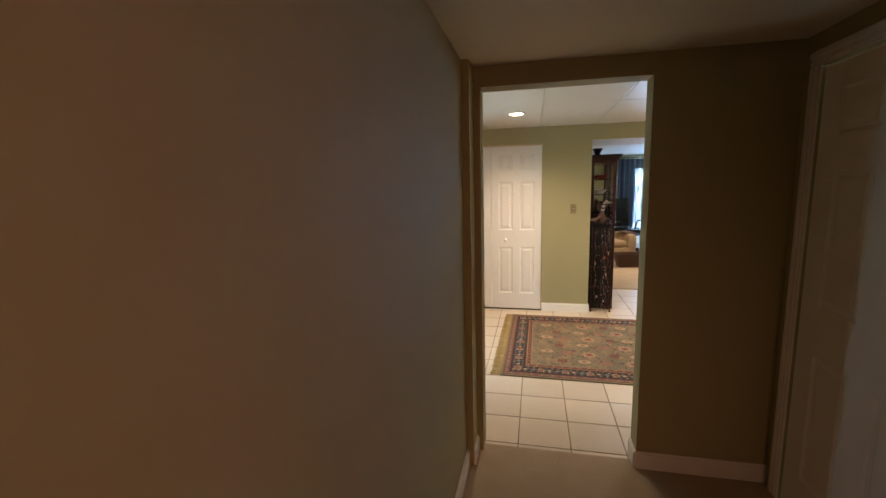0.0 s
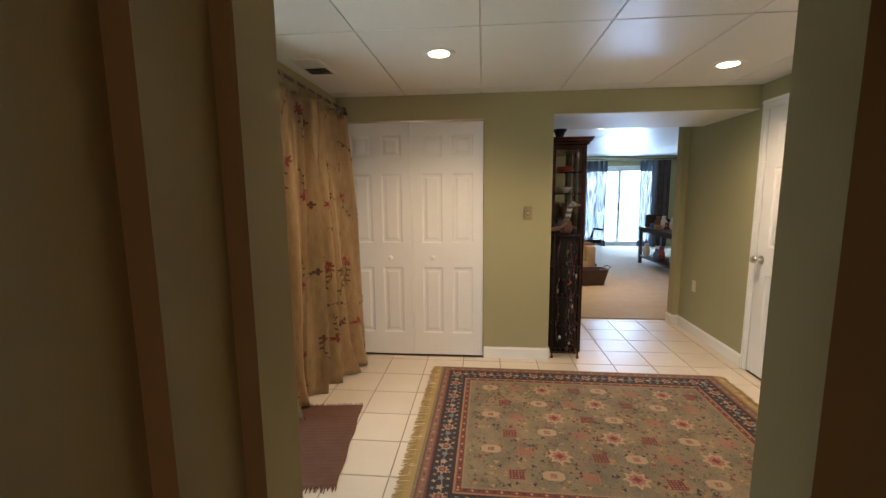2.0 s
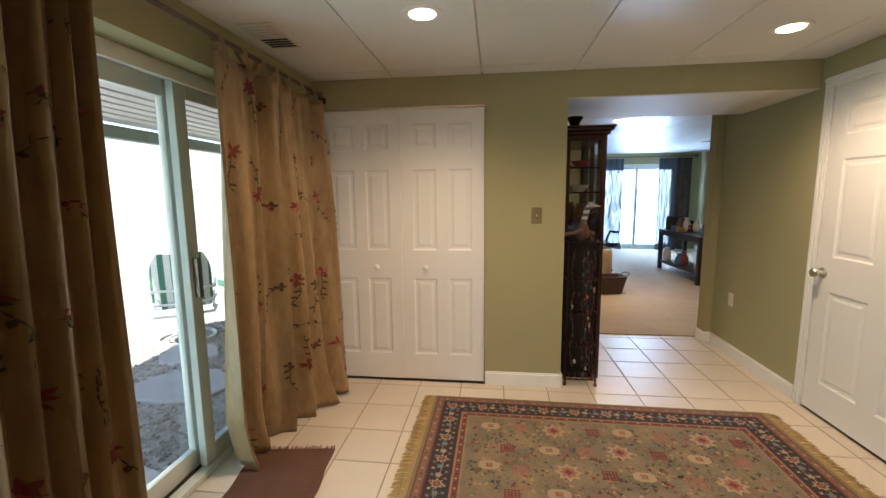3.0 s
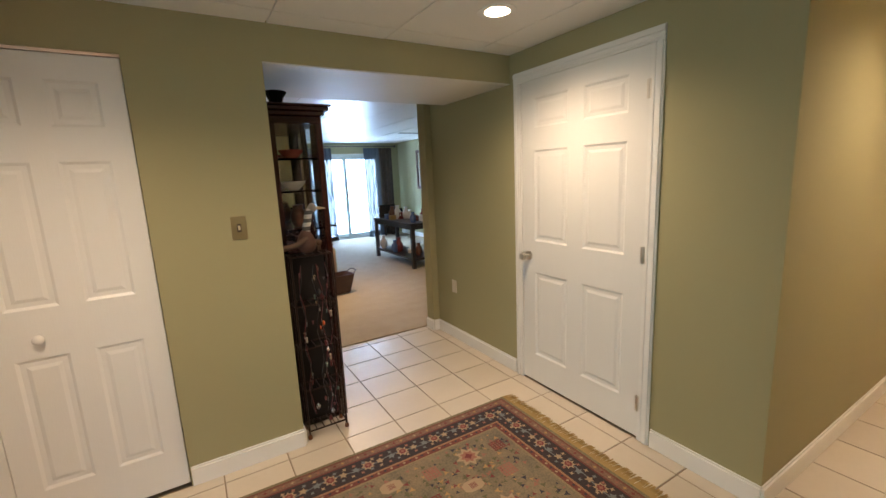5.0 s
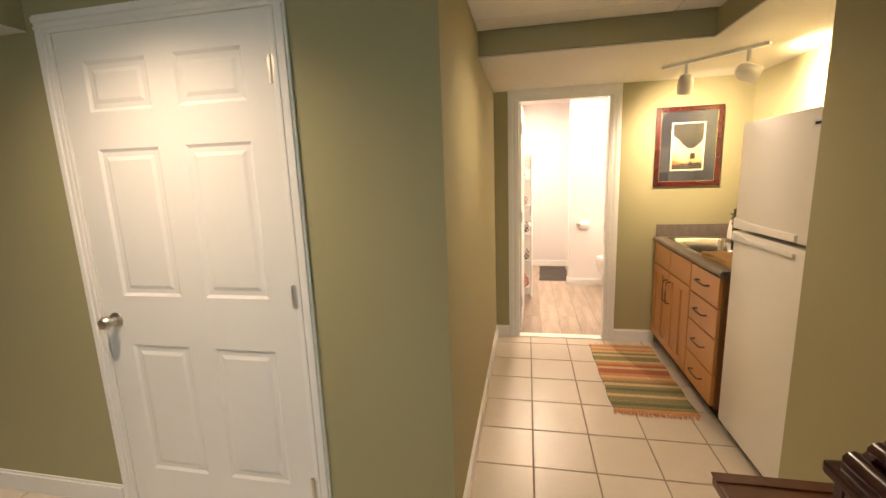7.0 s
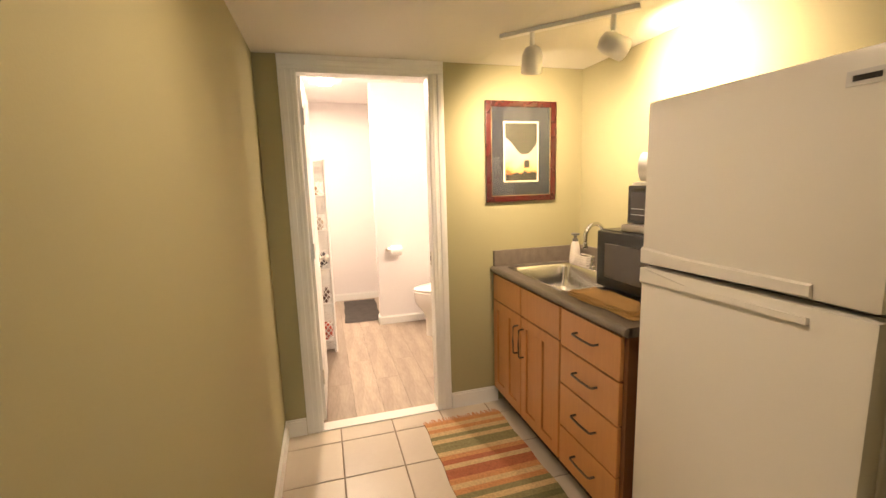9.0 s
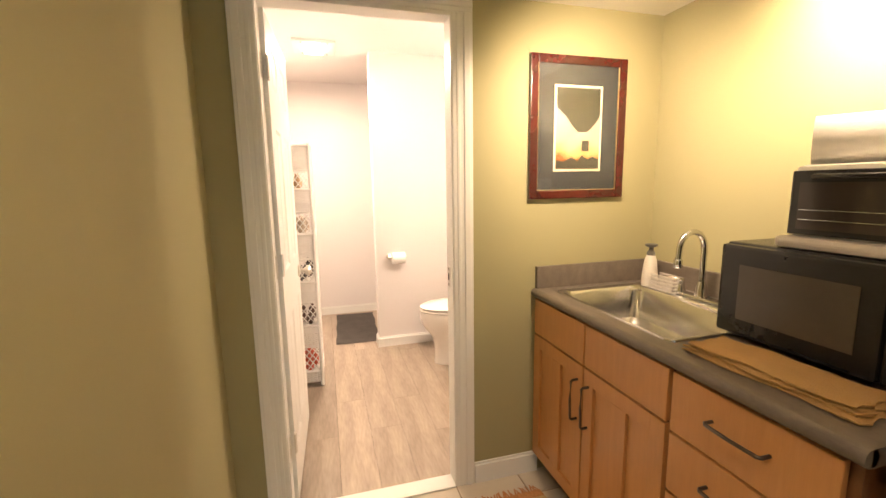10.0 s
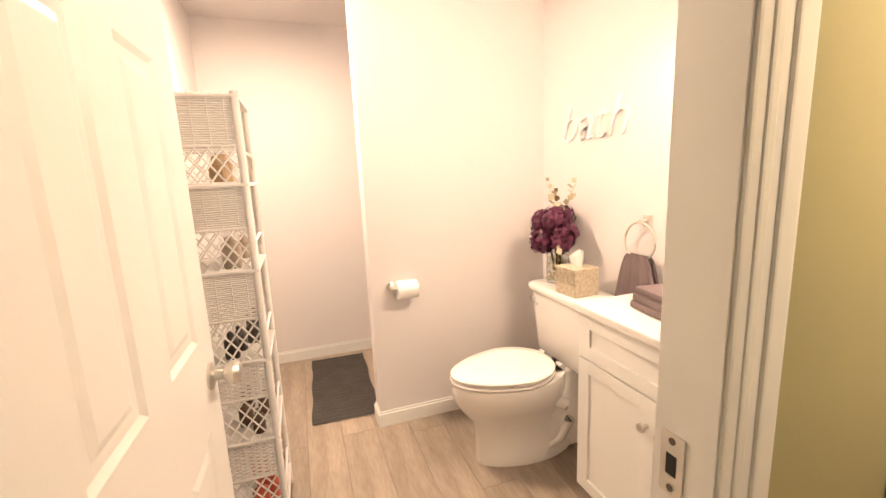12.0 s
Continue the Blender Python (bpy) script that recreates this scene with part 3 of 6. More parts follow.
def rug_material(hx, hy):
    m = bpy.data.materials.new("woven_rug")
    m.use_nodes = True
    n, l = m.node_tree.nodes, m.node_tree.links
    b = n["Principled BSDF"]
    b.inputs["Roughness"].default_value = 0.95
    tc, sep = n.new("ShaderNodeTexCoord"), n.new("ShaderNodeSeparateXYZ")
    l.new(tc.outputs["Object"], sep.inputs[0])
    dx = math_node(n, l, "SUBTRACT", hx, math_node(n, l, "ABSOLUTE", sep.outputs[0]))
    dy = math_node(n, l, "SUBTRACT", hy, math_node(n, l, "ABSOLUTE", sep.outputs[1]))
    d = math_node(n, l, "DIVIDE", math_node(n, l, "MINIMUM", dx, dy), 0.4)
    ramp = n.new("ShaderNodeValToRGB")
    ramp.color_ramp.interpolation = "CONSTANT"
    stops = ((0.0, (0.2, 0.17, 0.1)), (0.04, (0.17, 0.06, 0.045)), (0.07, (0.2, 0.115, 0.08)), (0.155, (0.15, 0.045, 0.04)), (0.18, (0.036, 0.026, 0.03)), (0.5, (0.3, 0.16, 0.09)), (0.53, (0.16, 0.045, 0.035)), (0.6, (0.25, 0.19, 0.11)))
    while len(ramp.color_ramp.elements) < len(stops):
        ramp.color_ramp.elements.new(0.5)
    for e, (p, c) in zip(ramp.color_ramp.elements, stops):
        e.position, e.color = p, (*c, 1)
    l.new(d, ramp.inputs[0])
    field = n.new("ShaderNodeValToRGB")
    fe = field.color_ramp.elements
    fe[0].position, fe[0].color, fe[1].position, fe[1].color = 0.32, (0.14, 0.125, 0.085, 1), 0.66, (0.25, 0.185, 0.115, 1)
    no = n.new("ShaderNodeTexNoise")
    no.inputs["Scale"].default_value, no.inputs["Detail"].default_value = 5, 6
    l.new(tc.outputs["Object"], no.inputs[0])
    l.new(no.outputs[0], field.inputs[0])
    sw = n.new("ShaderNodeMix")
    sw.data_type = "RGBA"
    l.new(math_node(n, l, "GREATER_THAN", d, 0.63), sw.inputs[0])
    l.new(ramp.outputs[0], sw.inputs[6])
    l.new(field.outputs[0], sw.inputs[7])
    fine = n.new("ShaderNodeTexNoise")
    fine.inputs["Scale"].default_value, fine.inputs["Detail"].default_value = 130, 2
    l.new(tc.outputs["Object"], fine.inputs[0])
    hsv = n.new("ShaderNodeHueSaturation")
    l.new(math_node(n, l, "ADD", math_node(n, l, "MULTIPLY", fine.outputs[0], 1.0), 0.36), hsv.inputs["Value"])
    l.new(sw.outputs[2], hsv.inputs["Color"])
    l.new(hsv.outputs[0], b.inputs["Base Color"])
    bp = n.new("ShaderNodeBump")
    bp.inputs["Strength"].default_value, bp.inputs["Distance"].default_value = 0.6, 0.004
    l.new(fine.outputs[0], bp.inputs["Height"])
    l.new(bp.outputs[0], b.inputs["Normal"])
    return m


YARN = [mat("yarn_" + k, c, 0.95, grain=150, bump=0.5) for k, c in (("rose", (0.27, 0.12, 0.085)), ("cream", (0.34, 0.25, 0.16)), ("wine", (0.16, 0.035, 0.035)), ("ink", (0.035, 0.035, 0.05)), ("sky", (0.15, 0.17, 0.18)), ("olive", (0.1, 0.1, 0.05)), ("gold", (0.36, 0.22, 0.09)))]


def oriental_rug(cx, cy, hx, hy, turn):
    rnd = random.Random(11)
    root = thing("area_rug", "sage green oriental rug with navy floral border and tan fringe", "rug", (cx, cy, 0.0), turn)
    bm = B(-hx, hx, -hy, hy, 0.001, 0.010)
    part("rug_body", bm, rug_material(hx, hy), root)
    bm = bmesh.new()
    top = 0.0118

    def poly(x, y, pts, mi, z=0.0):
        f = bm.faces.new([bm.verts.new((x + p[0], y + p[1], top + z)) for p in pts])
        f.material_index = mi

    def star(x, y, r, n, mi, inner=0.6, z=0.0, rot=0.0):
        poly(x, y, [((r if k % 2 == 0 else r * inner) * math.cos(3.1416 * k / n + rot), (r if k % 2 == 0 else r * inner) * math.sin(3.1416 * k / n + rot)) for k in range(2 * n)], mi, z)

    def rosette(x, y, r, a, b, c):
        star(x, y, r, 8, a, 0.62)
        star(x, y, r * 0.62, 8, b, 0.7, 0.0006)
        star(x, y, r * 0.34, 4, c, 0.6, 0.0012)

    def lattice(x, y, s, mi):
        for k in range(-2, 3):
            poly(x, y, [(k * s / 2.2 - s * 0.1, -s), (k * s / 2.2 + s * 0.1, -s), (k * s / 2.2 + s * 0.1, s), (k * s / 2.2 - s * 0.1, s)], mi)
            poly(x, y, [(-s * 1.1, k * s / 2.2 - s * 0.09), (s * 1.1, k * s / 2.2 - s * 0.09), (s * 1.1, k * s / 2.2 + s * 0.09), (-s * 1.1, k * s / 2.2 + s * 0.09)], mi, 0.0005)

    def band(off, step, fn):
        for sx, length in ((0, hx - off), (1, hy - off)):
            n = max(2, int(2 * length / step))
            for k in range(n + (1 if sx == 0 else 0)):
                t = -length + 2 * length * (k + (0 if sx == 0 else 0.5)) / n
                for s in (-1, 1):
                    p = (t, s * (hy - off)) if sx == 0 else (s * (hx - off), t)
                    fn(p[0], p[1], k, sx)

    band(0.045, 0.042, lambda x, y, k, s: star(x, y, 0.012, 4, (0, 1, 2, 6)[k % 4], 0.5))
    band(0.135, 0.066, lambda x, y, k, s: (rosette(x, y, 0.038, 1, 2, 0) if k % 3 == 0 else star(x, y, 0.024, 5, (0, 1, 4)[k % 3], 0.5)))
    band(0.10, 0.05, lambda x, y, k, s: star(x, y, 0.014, 4, (1, 0, 4)[k % 3], 0.45, 0, 0.4))
    band(0.172, 0.05, lambda x, y, k, s: star(x, y, 0.013, 4, (0, 4, 1)[k % 3], 0.45, 0, 0.7))
    band(0.225, 0.035, lambda x, y, k, s: star(x, y, 0.009, 4, (1, 3)[k % 2], 0.6))
    # vine line through the navy band
    for s in (-1, 1):
        for sx, length in ((0, hx - 0.135), (1, hy - 0.135)):
            n = int(length / 0.03)
            for k in range(n):
                a, b = -length + 2 * length * k / n, -length + 2 * length * (k + 1) / n
                w0, w1 = 0.012 * math.sin(k * 1.1), 0.012 * math.sin((k + 1) * 1.1)
                if sx == 0:
                    y = s * (hy - 0.135)
                    poly(0, y, [(a, w0 - 0.003), (b, w1 - 0.003), (b, w1 + 0.003), (a, w0 + 0.003)], 4, -0.0006)
                else:
                    x = s * (hx - 0.135)
                    poly(x, 0, [(w0 - 0.003, a), (w0 + 0.003, a), (w1 + 0.003, b), (w1 - 0.003, b)], 4, -0.0006)
    # field motifs in staggered rows
    ix, iy = hx - 0.27, hy - 0.27
    rows, cols = 6, 8
    for r in range(rows):
        for c in range(cols):
            x = -ix + 2 * ix * (c + (0.5 if r % 2 else 0.15)) / (cols - 0.2) + rnd.uniform(-0.02, 0.02)
            y = -iy + 2 * iy * (r + 0.5) / rows + rnd.uniform(-0.02, 0.02)
            if abs(x) > ix - 0.05:
                continue
            kind = (c + 2 * r) % 4
            if kind == 0:
                rosette(x, y, 0.075, 1, 0, 2)
            elif kind == 1:
                lattice(x, y, 0.036, 2)
            elif kind == 2:
                poly(x, y, [(-0.055, -0.02), (-0.03, -0.036), (0.03, -0.036), (0.055, -0.02), (0.055, 0.02), (0.03, 0.036), (-0.03, 0.036), (-0.055, 0.02)], 1)
                lattice(x, y, 0.016, 2)
            else:
                lattice(x, y, 0.038, 0)
    for k in range(1500):
        star(rnd.uniform(-ix, ix), rnd.uniform(-iy, iy), rnd.uniform(0.008, 0.02), 3, rnd.choice((0, 5, 5, 6, 3, 2)), 0.4, -0.0004, rnd.uniform(0, 6))
    motif = part("woven_pattern", bm, YARN, root, "rosettes, lattices and sprigs woven into the pile")
    tagged(motif, kind="stuff")
    # fringe strands at both short ends
    for s in (-1, 1):
        bm = bmesh.new()
        y = -hy
        while y < hy:
            ln = rnd.uniform(0.07, 0.092)
            dy = rnd.uniform(-0.009, 0.009)
            w = 0.0038
            z = rnd.uniform(0.003, 0.008)
            v = [bm.verts.new(p) for p in ((s * hx, y - w, 0.008), (s * hx, y + w, 0.008), (s * (hx + ln * 0.5), y + dy * 0.4 + w, z + 0.002), (s * (hx + ln * 0.5), y + dy * 0.4 - w, z + 0.002), (s * (hx + ln), y + dy + w, 0.002), (s * (hx + ln), y + dy - w, 0.002))]
            bm.faces.new((v[0], v[1], v[2], v[3]))
            bm.faces.new((v[3], v[2], v[4], v[5]))
            y += 0.0052
        tagged(part("fringe", bm, mat("tan_fringe", (0.36, 0.25, 0.1), 0.9, second=(0.26, 0.17, 0.065), grain=200), root, "tan wool fringe"), kind="stuff")
    return root


oriental_rug(0.86, 4.08, 1.06, 0.835, -0.6)


def striped_material(name, colours, axis, start, length):
    m = bpy.data.materials.new(name)
    m.use_nodes = True
    n, l = m.node_tree.nodes, m.node_tree.links
    b = n["Principled BSDF"]
    b.inputs["Roughness"].default_value = 0.95
    tc, sep = n.new("ShaderNodeTexCoord"), n.new("ShaderNodeSeparateXYZ")
    l.new(tc.outputs["Object"], sep.inputs[0])
    t = math_node(n, l, "DIVIDE", math_node(n, l, "SUBTRACT", sep.outputs[axis], start), length)
    ramp = n.new("ShaderNodeValToRGB")
    ramp.color_ramp.interpolation = "CONSTANT"
    while len(ramp.color_ramp.elements) < len(colours):
        ramp.color_ramp.elements.new(0.5)
    for e, (p, c) in zip(ramp.color_ramp.elements, colours):
        e.position, e.color = p, (*c, 1)
    l.new(t, ramp.inputs[0])
    fine = n.new("ShaderNodeTexNoise")
    fine.inputs["Scale"].default_value = 90
    l.new(tc.outputs["Object"], fine.inputs[0])
    hsv = n.new("ShaderNodeHueSaturation")
    l.new(math_node(n, l, "ADD", math_node(n, l, "MULTIPLY", fine.outputs[0], 0.8), 0.6), hsv.inputs["Value"])
    l.new(ramp.outputs[0], hsv.inputs["Color"])
    l.new(hsv.outputs[0], b.inputs["Base Color"])
    bp = n.new("ShaderNodeBump")
    bp.inputs["Strength"].default_value, bp.inputs["Distance"].default_value = 0.6, 0.004
    l.new(fine.outputs[0], bp.inputs["Height"])
    l.new(bp.outputs[0], b.inputs["Normal"])
    return m


def woven_mat(name, label, cx, cy, hx, hy, turn, material, fringe_mat, fringe_axis, ribs, tassels=True):
    rnd = random.Random(3)
    root = thing(name, label, "rug", (cx, cy, 0), turn)
    bm = bmesh.new()
    n = ribs
    grid = []
    for i in range(n + 1):
        x = -hx + 2 * hx * i / n
        z = 0.007 + (0.0012 if i % 2 else 0)
        wob = 0.004 * math.sin(i * 0.35)
        grid.append([bm.verts.new((x, y, zz)) for y, zz in ((-hy + wob, 0.001), (-hy + wob, z), (hy + wob, z), (hy + wob, 0.001))])
    for a, b in zip(grid, grid[1:]):
        for k in range(3):
            bm.faces.new((a[k], a[k + 1], b[k + 1], b[k]))
    part("weave", bm, material, root)
    for s in (-1, 1) if tassels else ():
        bm = bmesh.new()
        t = -hy
        while t < hy:
            ln, d = rnd.uniform(0.02, 0.045), rnd.uniform(-0.012, 0.012)
            v = [bm.verts.new(p) for p in ((s * hx, t - 0.004, 0.006), (s * hx, t + 0.004, 0.006), (s * (hx + ln), t + d + 0.003, 0.002), (s * (hx + ln), t + d - 0.003, 0.002))]
            bm.faces.new(v)
            t += 0.011
        tagged(part("fringe", bm, fringe_mat, root, "knotted fringe"), kind="stuff")
    return root


GRN, ORG, RED, TAN = (0.22, 0.2, 0.095), (0.5, 0.24, 0.1), (0.36, 0.12, 0.06), (0.55, 0.4, 0.21)
run_cols = []
seq = [ORG, TAN, ORG, TAN, GRN, TAN, GRN, GRN, TAN, ORG, RED, TAN, RED, RED, ORG, TAN, ORG, GRN, TAN, GRN, (0.13, 0.13, 0.06), GRN, TAN, GRN, GRN, (0.13, 0.13, 0.06), GRN, ORG]
for k, c in enumerate(seq):
    run_cols.append((k / len(seq), c))
woven_mat("runner_rug", "striped green and orange cotton rag rug before the cabinet", 3.86, 2.53, 0.5, 0.24, 180.5, striped_material("rag_stripes", run_cols, 0, -0.5, 1.0), mat("rust_fringe", (0.5, 0.22, 0.09), 0.9), 0, 60)
woven_mat("door_mat", "rust brown woven door mat by the patio door", -0.85, 3.83, 0.4, 0.22, 97, mat("rust_weave", (0.13, 0.058, 0.034), 0.95, second=(0.075, 0.032, 0.02), scale=9, grain=120, bump=0.7), mat("rust_fringe_dark", (0.12, 0.045, 0.025), 0.9), 0, 50)

# wall and ceiling fittings
CREAM = mat("ivory_plastic", (0.6, 0.52, 0.36), 0.4, bump=0.02)


def wall_plate(name, label, cat, m, w=0.07, h=0.115, kind="switch", material="ivory"):
    root = thing(name, label, cat)
    iv = mat("plate_" + name, (0.31, 0.25, 0.13) if kind == "switch" else (0.66, 0.58, 0.45), 0.35, 0.3 if kind == "switch" else 0, bump=0.02)
    part("plate", B(-w / 2, w / 2, -0.006, 0, -h / 2, h / 2, bevel=0.002), iv, root)
    if kind == "switch":
        part("toggle", B(-0.005, 0.005, -0.018, -0.006, -0.01, 0.012, bevel=0.001), CREAM, root, "ivory toggle")
        part("toggle_slot", B(-0.009, 0.009, -0.0075, -0.0061, -0.02, 0.02, bevel=0.001), M["bronze"], root)
    else:
        for z in (-0.026, 0.026):
            part("socket", B(-0.016, 0.016, -0.008, -0.006, z - 0.014, z + 0.014, bevel=0.001), iv, root)
    root.matrix_world = m
    return root


wall_plate("light_switch", "antique brass light switch plate on the olive wall", "light switch", pose(0.509, YN, 1.27))
wall_plate("wall_outlet", "almond electrical outlet plate low on the wall", "outlet", pose(XE, 5.96, 0.49, 0, 0, -90), kind="outlet")
vent = thing("ceiling_vent", "small beige slotted air vent set in the ceiling", "vent", (-0.93, 4.30, CEIL))
part("frame", B(-0.09, 0.09, -0.17, 0.17, -0.005, 0.0, bevel=0.002), M["gyp"], vent)
for k in range(9):
    part("slat", box(bmesh.new(), -0.07, 0.07, -0.008, 0.008, -0.009, -0.006, 0, Matrix.Translation((0, -0.13 + 0.0325 * k, 0)) @ pose(0, 0, 0, 0 if k > 4 else 12)), M["dark"] if k > 4 else M["gyp"], vent)
# small speaker high in the north-west corner
spk = thing("corner_speaker", "small black speaker in the ceiling corner", "sensor", (-1.02, 5.12, 2.10))
part("body", B(-0.02, 0.02, -0.02, 0.045, -0.02, 0.02, bevel=0.006), M["black"], spk)

# roll-top desk
desk = thing("rolltop_desk", "reddish brown wooden roll-top desk against the wall", "desk", (1.10, 2.385, 0.0))
W, D = 0.74, 0.48
part("desktop", B(0, W, 0, D, 0.735, 0.762, bevel=0.006), M["brown"], desk)
part("top_border", B(W - 0.03, W + 0.002, -0.001, D + 0.002, 0.7605, 0.766, bevel=0.002), M["brown"], desk)
for x0 in (0.03, W - 0.26):
    ped = part("pedestal", B(x0, x0 + 0.23, 0.03, D - 0.03, 0.0, 0.733, bevel=0.004), M["brown"], desk)
    for k in range(3):
        dr = part("drawer", B(x0 + 0.02, x0 + 0.21, D - 0.031, D - 0.014, 0.08 + 0.215 * k, 0.275 + 0.215 * k, bevel=0.005), M["brown"], ped)
part("modesty_panel", B(0.26, W - 0.26, 0.03, 0.05, 0.2, 0.734), M["brown"], desk)
for x0 in (0.10, W - 0.22):
    bm = bmesh.new()
    prof = [(0.0, 0.763), (0.37, 0.763), (0.375, 0.93), (0.34, 0.975), (0.28, 1.03), (0.2, 1.075), (0.1, 1.1), (0.0, 1.105)]
    for xx in (x0, x0 + 0.02):
        bm.faces.new([bm.verts.new((xx, p, z)) for p, z in prof])
    vs = list(bm.verts)
    n = len(prof)
    for k in range(n):
        bm.faces.new((vs[k], vs[(k + 1) % n], vs[n + (k + 1) % n], vs[n + k]))
    part("side_panel", bm, M["cherry"], desk)
part("front_panel", B(0.12, W - 0.22, 0.355, 0.372, 0.763, 0.93, bevel=0.003), M["cherry"], desk)
part("front_rail", B(0.085, W - 0.19, 0.35, 0.392, 0.93, 0.955, bevel=0.008), M["cherry"], desk)
for k in range(11):
    a = k / 10
    yy, zz = 0.352 - 0.34 * a, 0.962 + 0.14 * math.sin(a * 1.45)
    part("tambour_slat", rod(bmesh.new(), (0.11, yy, zz), (W - 0.2, yy, zz), 0.017, n=10), M["cherry"], desk, "", 40)
part("back_panel", B(0.12, W - 0.22, 0.0, 0.015, 0.763, 1.1), M["cherry"], desk)

# curio cabinet
cur = thing("curio_cabinet", "tall dark cherry curio cabinet with glass doors and shelves", "cabinet", (0.725, 5.34, 0))
cw, cd, ch = 0.29, 0.40, 1.9
part("plinth", B(0, cw, 0, cd, 0, 0.12, bevel=0.006), M["cherry"], cur)
for x0, y0 in ((0, 0), (cw - 0.035, 0), (0, cd - 0.035), (cw - 0.035, cd - 0.035)):
    part("post", B(x0, x0 + 0.035, y0, y0 + 0.035, 0.12, ch - 0.1, bevel=0.004), M["cherry"], cur)
part("back", B(0.0, 0.008, 0.035, cd - 0.035, 0.12, ch - 0.1), M["cherry"], cur)
part("lower_panel", B(0.035, cw - 0.035, 0.01, 0.02, 0.12, 0.7), M["cherry"], cur)
part("lower_side", B(cw - 0.02, cw - 0.01, 0.035, cd - 0.035, 0.12, 0.7), M["cherry"], cur)
part("side_panel", B(cw - 0.02, cw - 0.004, 0.036, 0.2, 0.12, ch - 0.1, bevel=0.002), M["cherry"], cur)
part("mirror_back", B(0.01, cw - 0.036, cd - 0.02, cd - 0.014, 0.72, ch - 0.1), mat("mirror", (0.72, 0.72, 0.72), 0.03, 1.0, second=(0.7, 0.7, 0.7), bump=0), cur, "mirror back")
for z in (0.7, 0.95, 1.2, 1.42, 1.6):
    part("shelf", B(0.01, cw - 0.012, 0.012, cd - 0.012, z, z + 0.012, bevel=0.002), M["cherry"] if z < 1 else M["pane"], cur)
for q in ((0.036, cw - 0.036, 0.012, 0.016, 0.71, ch - 0.1), (cw - 0.016, cw - 0.012, 0.2, cd - 0.036, 0.71, ch - 0.1)):
    g = part("glass_panel", B(*q), M["pane"], cur, "clear glass panel")
    g.visible_shadow = False
bm = bmesh.new()
for k, (g, z0, z1) in enumerate(((0.0, ch - 0.1, ch - 0.06), (0.018, ch - 0.06, ch - 0.035), (0.038, ch - 0.035, ch - 0.012), (0.05, ch - 0.012, ch))):
    box(bm, -0.0, cw + g, -g, cd, z0, z1, 0.004)
part("crown", bm, M["cherry"], cur)


def ornament(name, label, place, profile, material, cat="ornament", n=16):
    ob = part(name, lathe(bmesh.new(), profile, (0, 0, 0), n), material, None, "", 50)
    ob.location = place
    return tagged(ob, label, cat)


CERAM = mat("white_ceramic", (0.66, 0.62, 0.56), 0.3, bump=0)
PLUM = mat("red_glaze", (0.3, 0.05, 0.04), 0.25, bump=0)
BOWL = [(0.03, 0), (0.035, 0.006), (0.06, 0.03), (0.072, 0.05), (0.066, 0.05), (0.05, 0.03), (0.01, 0.012)]
JAR = [(0.03, 0), (0.045, 0.03), (0.05, 0.07), (0.035, 0.1), (0.028, 0.115), (0.034, 0.13), (0.026, 0.13)]
ornament("ceramic_bowl", "small white ceramic bowl on a cabinet shelf", (0.86, 5.5, 1.433), BOWL, CERAM, "bowl")
ornament("ceramic_bowl", "small red glazed bowl on a cabinet shelf", (0.86, 5.48, 1.613), BOWL, PLUM, "bowl")
ornament("ceramic_jar", "dark brown glazed jar on a cabinet shelf", (0.87, 5.5, 1.213), JAR, M["brown"], "jar")
box_m = mat("gift_paper", (0.6, 0.5, 0.45), 0.6, second=(0.4, 0.16, 0.14), scale=30, mix=0.3)
tagged(part("gift_box", B(0.80, 0.92, 5.42, 5.55, 0.963, 1.06, bevel=0.004), box_m), "small pink and white patterned box on a shelf", "box")
urn = ornament("black_urn", "small black urn on top of the cabinet", (0.80, 5.44, ch), [(0.02, 0), (0.03, 0.01), (0.045, 0.05), (0.062, 0.075), (0.058, 0.08), (0.01, 0.08)], M["black"], "urn")

# ornament stand in front of it
st = thing("ornament_stand", "narrow dark iron ornament stand hung with small shiny trinkets", "display stand", (0.735, 5.19, 0))
IRON = mat("dark_iron", (0.03, 0.018, 0.014), 0.4, 0.6, bump=0.1)
sw, sd, sh = 0.225, 0.12, 1.08
for x0, y0 in ((0.006, 0.006), (sw, 0.006), (0.006, sd), (sw, sd)):
    part("leg", rod(bmesh.new(), (x0, y0, 0.0), (x0, y0, sh), 0.006), IRON, st, "", 40)
    part("foot", lathe(bmesh.new(), [(0.006, 0.03), (0.013, 0.018), (0.012, 0.004), (0.006, 0.0)][::-1], (x0, y0, 0), 10), mat("copper_foot", (0.2, 0.08, 0.04), 0.3, 0.8, bump=0), st)
for z in (0.05, 0.3, 0.55, 0.8, sh):
    bm = bmesh.new()
    for a, b in (((0.006, 0.006), (sw, 0.006)), ((sw, 0.006), (sw, sd)), ((sw, sd), (0.006, sd)), ((0.006, sd), (0.006, 0.006))):
        rod(bm, (*a, z), (*b, z), 0.005, n=8)
    for k in range(1, 5):
        rod(bm, (0.006 + k * (sw - 0.006) / 5, 0.006, z), (0.006 + k * (sw - 0.006) / 5, sd, z), 0.003, n=6)
    part("tier", bm, IRON, st, "", 40)
part("back_cloth", B(0.012, sw - 0.008, sd + 0.008, sd + 0.014, 0.05, sh), mat("black_velvet", (0.006, 0.004, 0.004), 0.9, grain=80, bump=0.5), st, "black velvet backing")
rnd = random.Random(21)
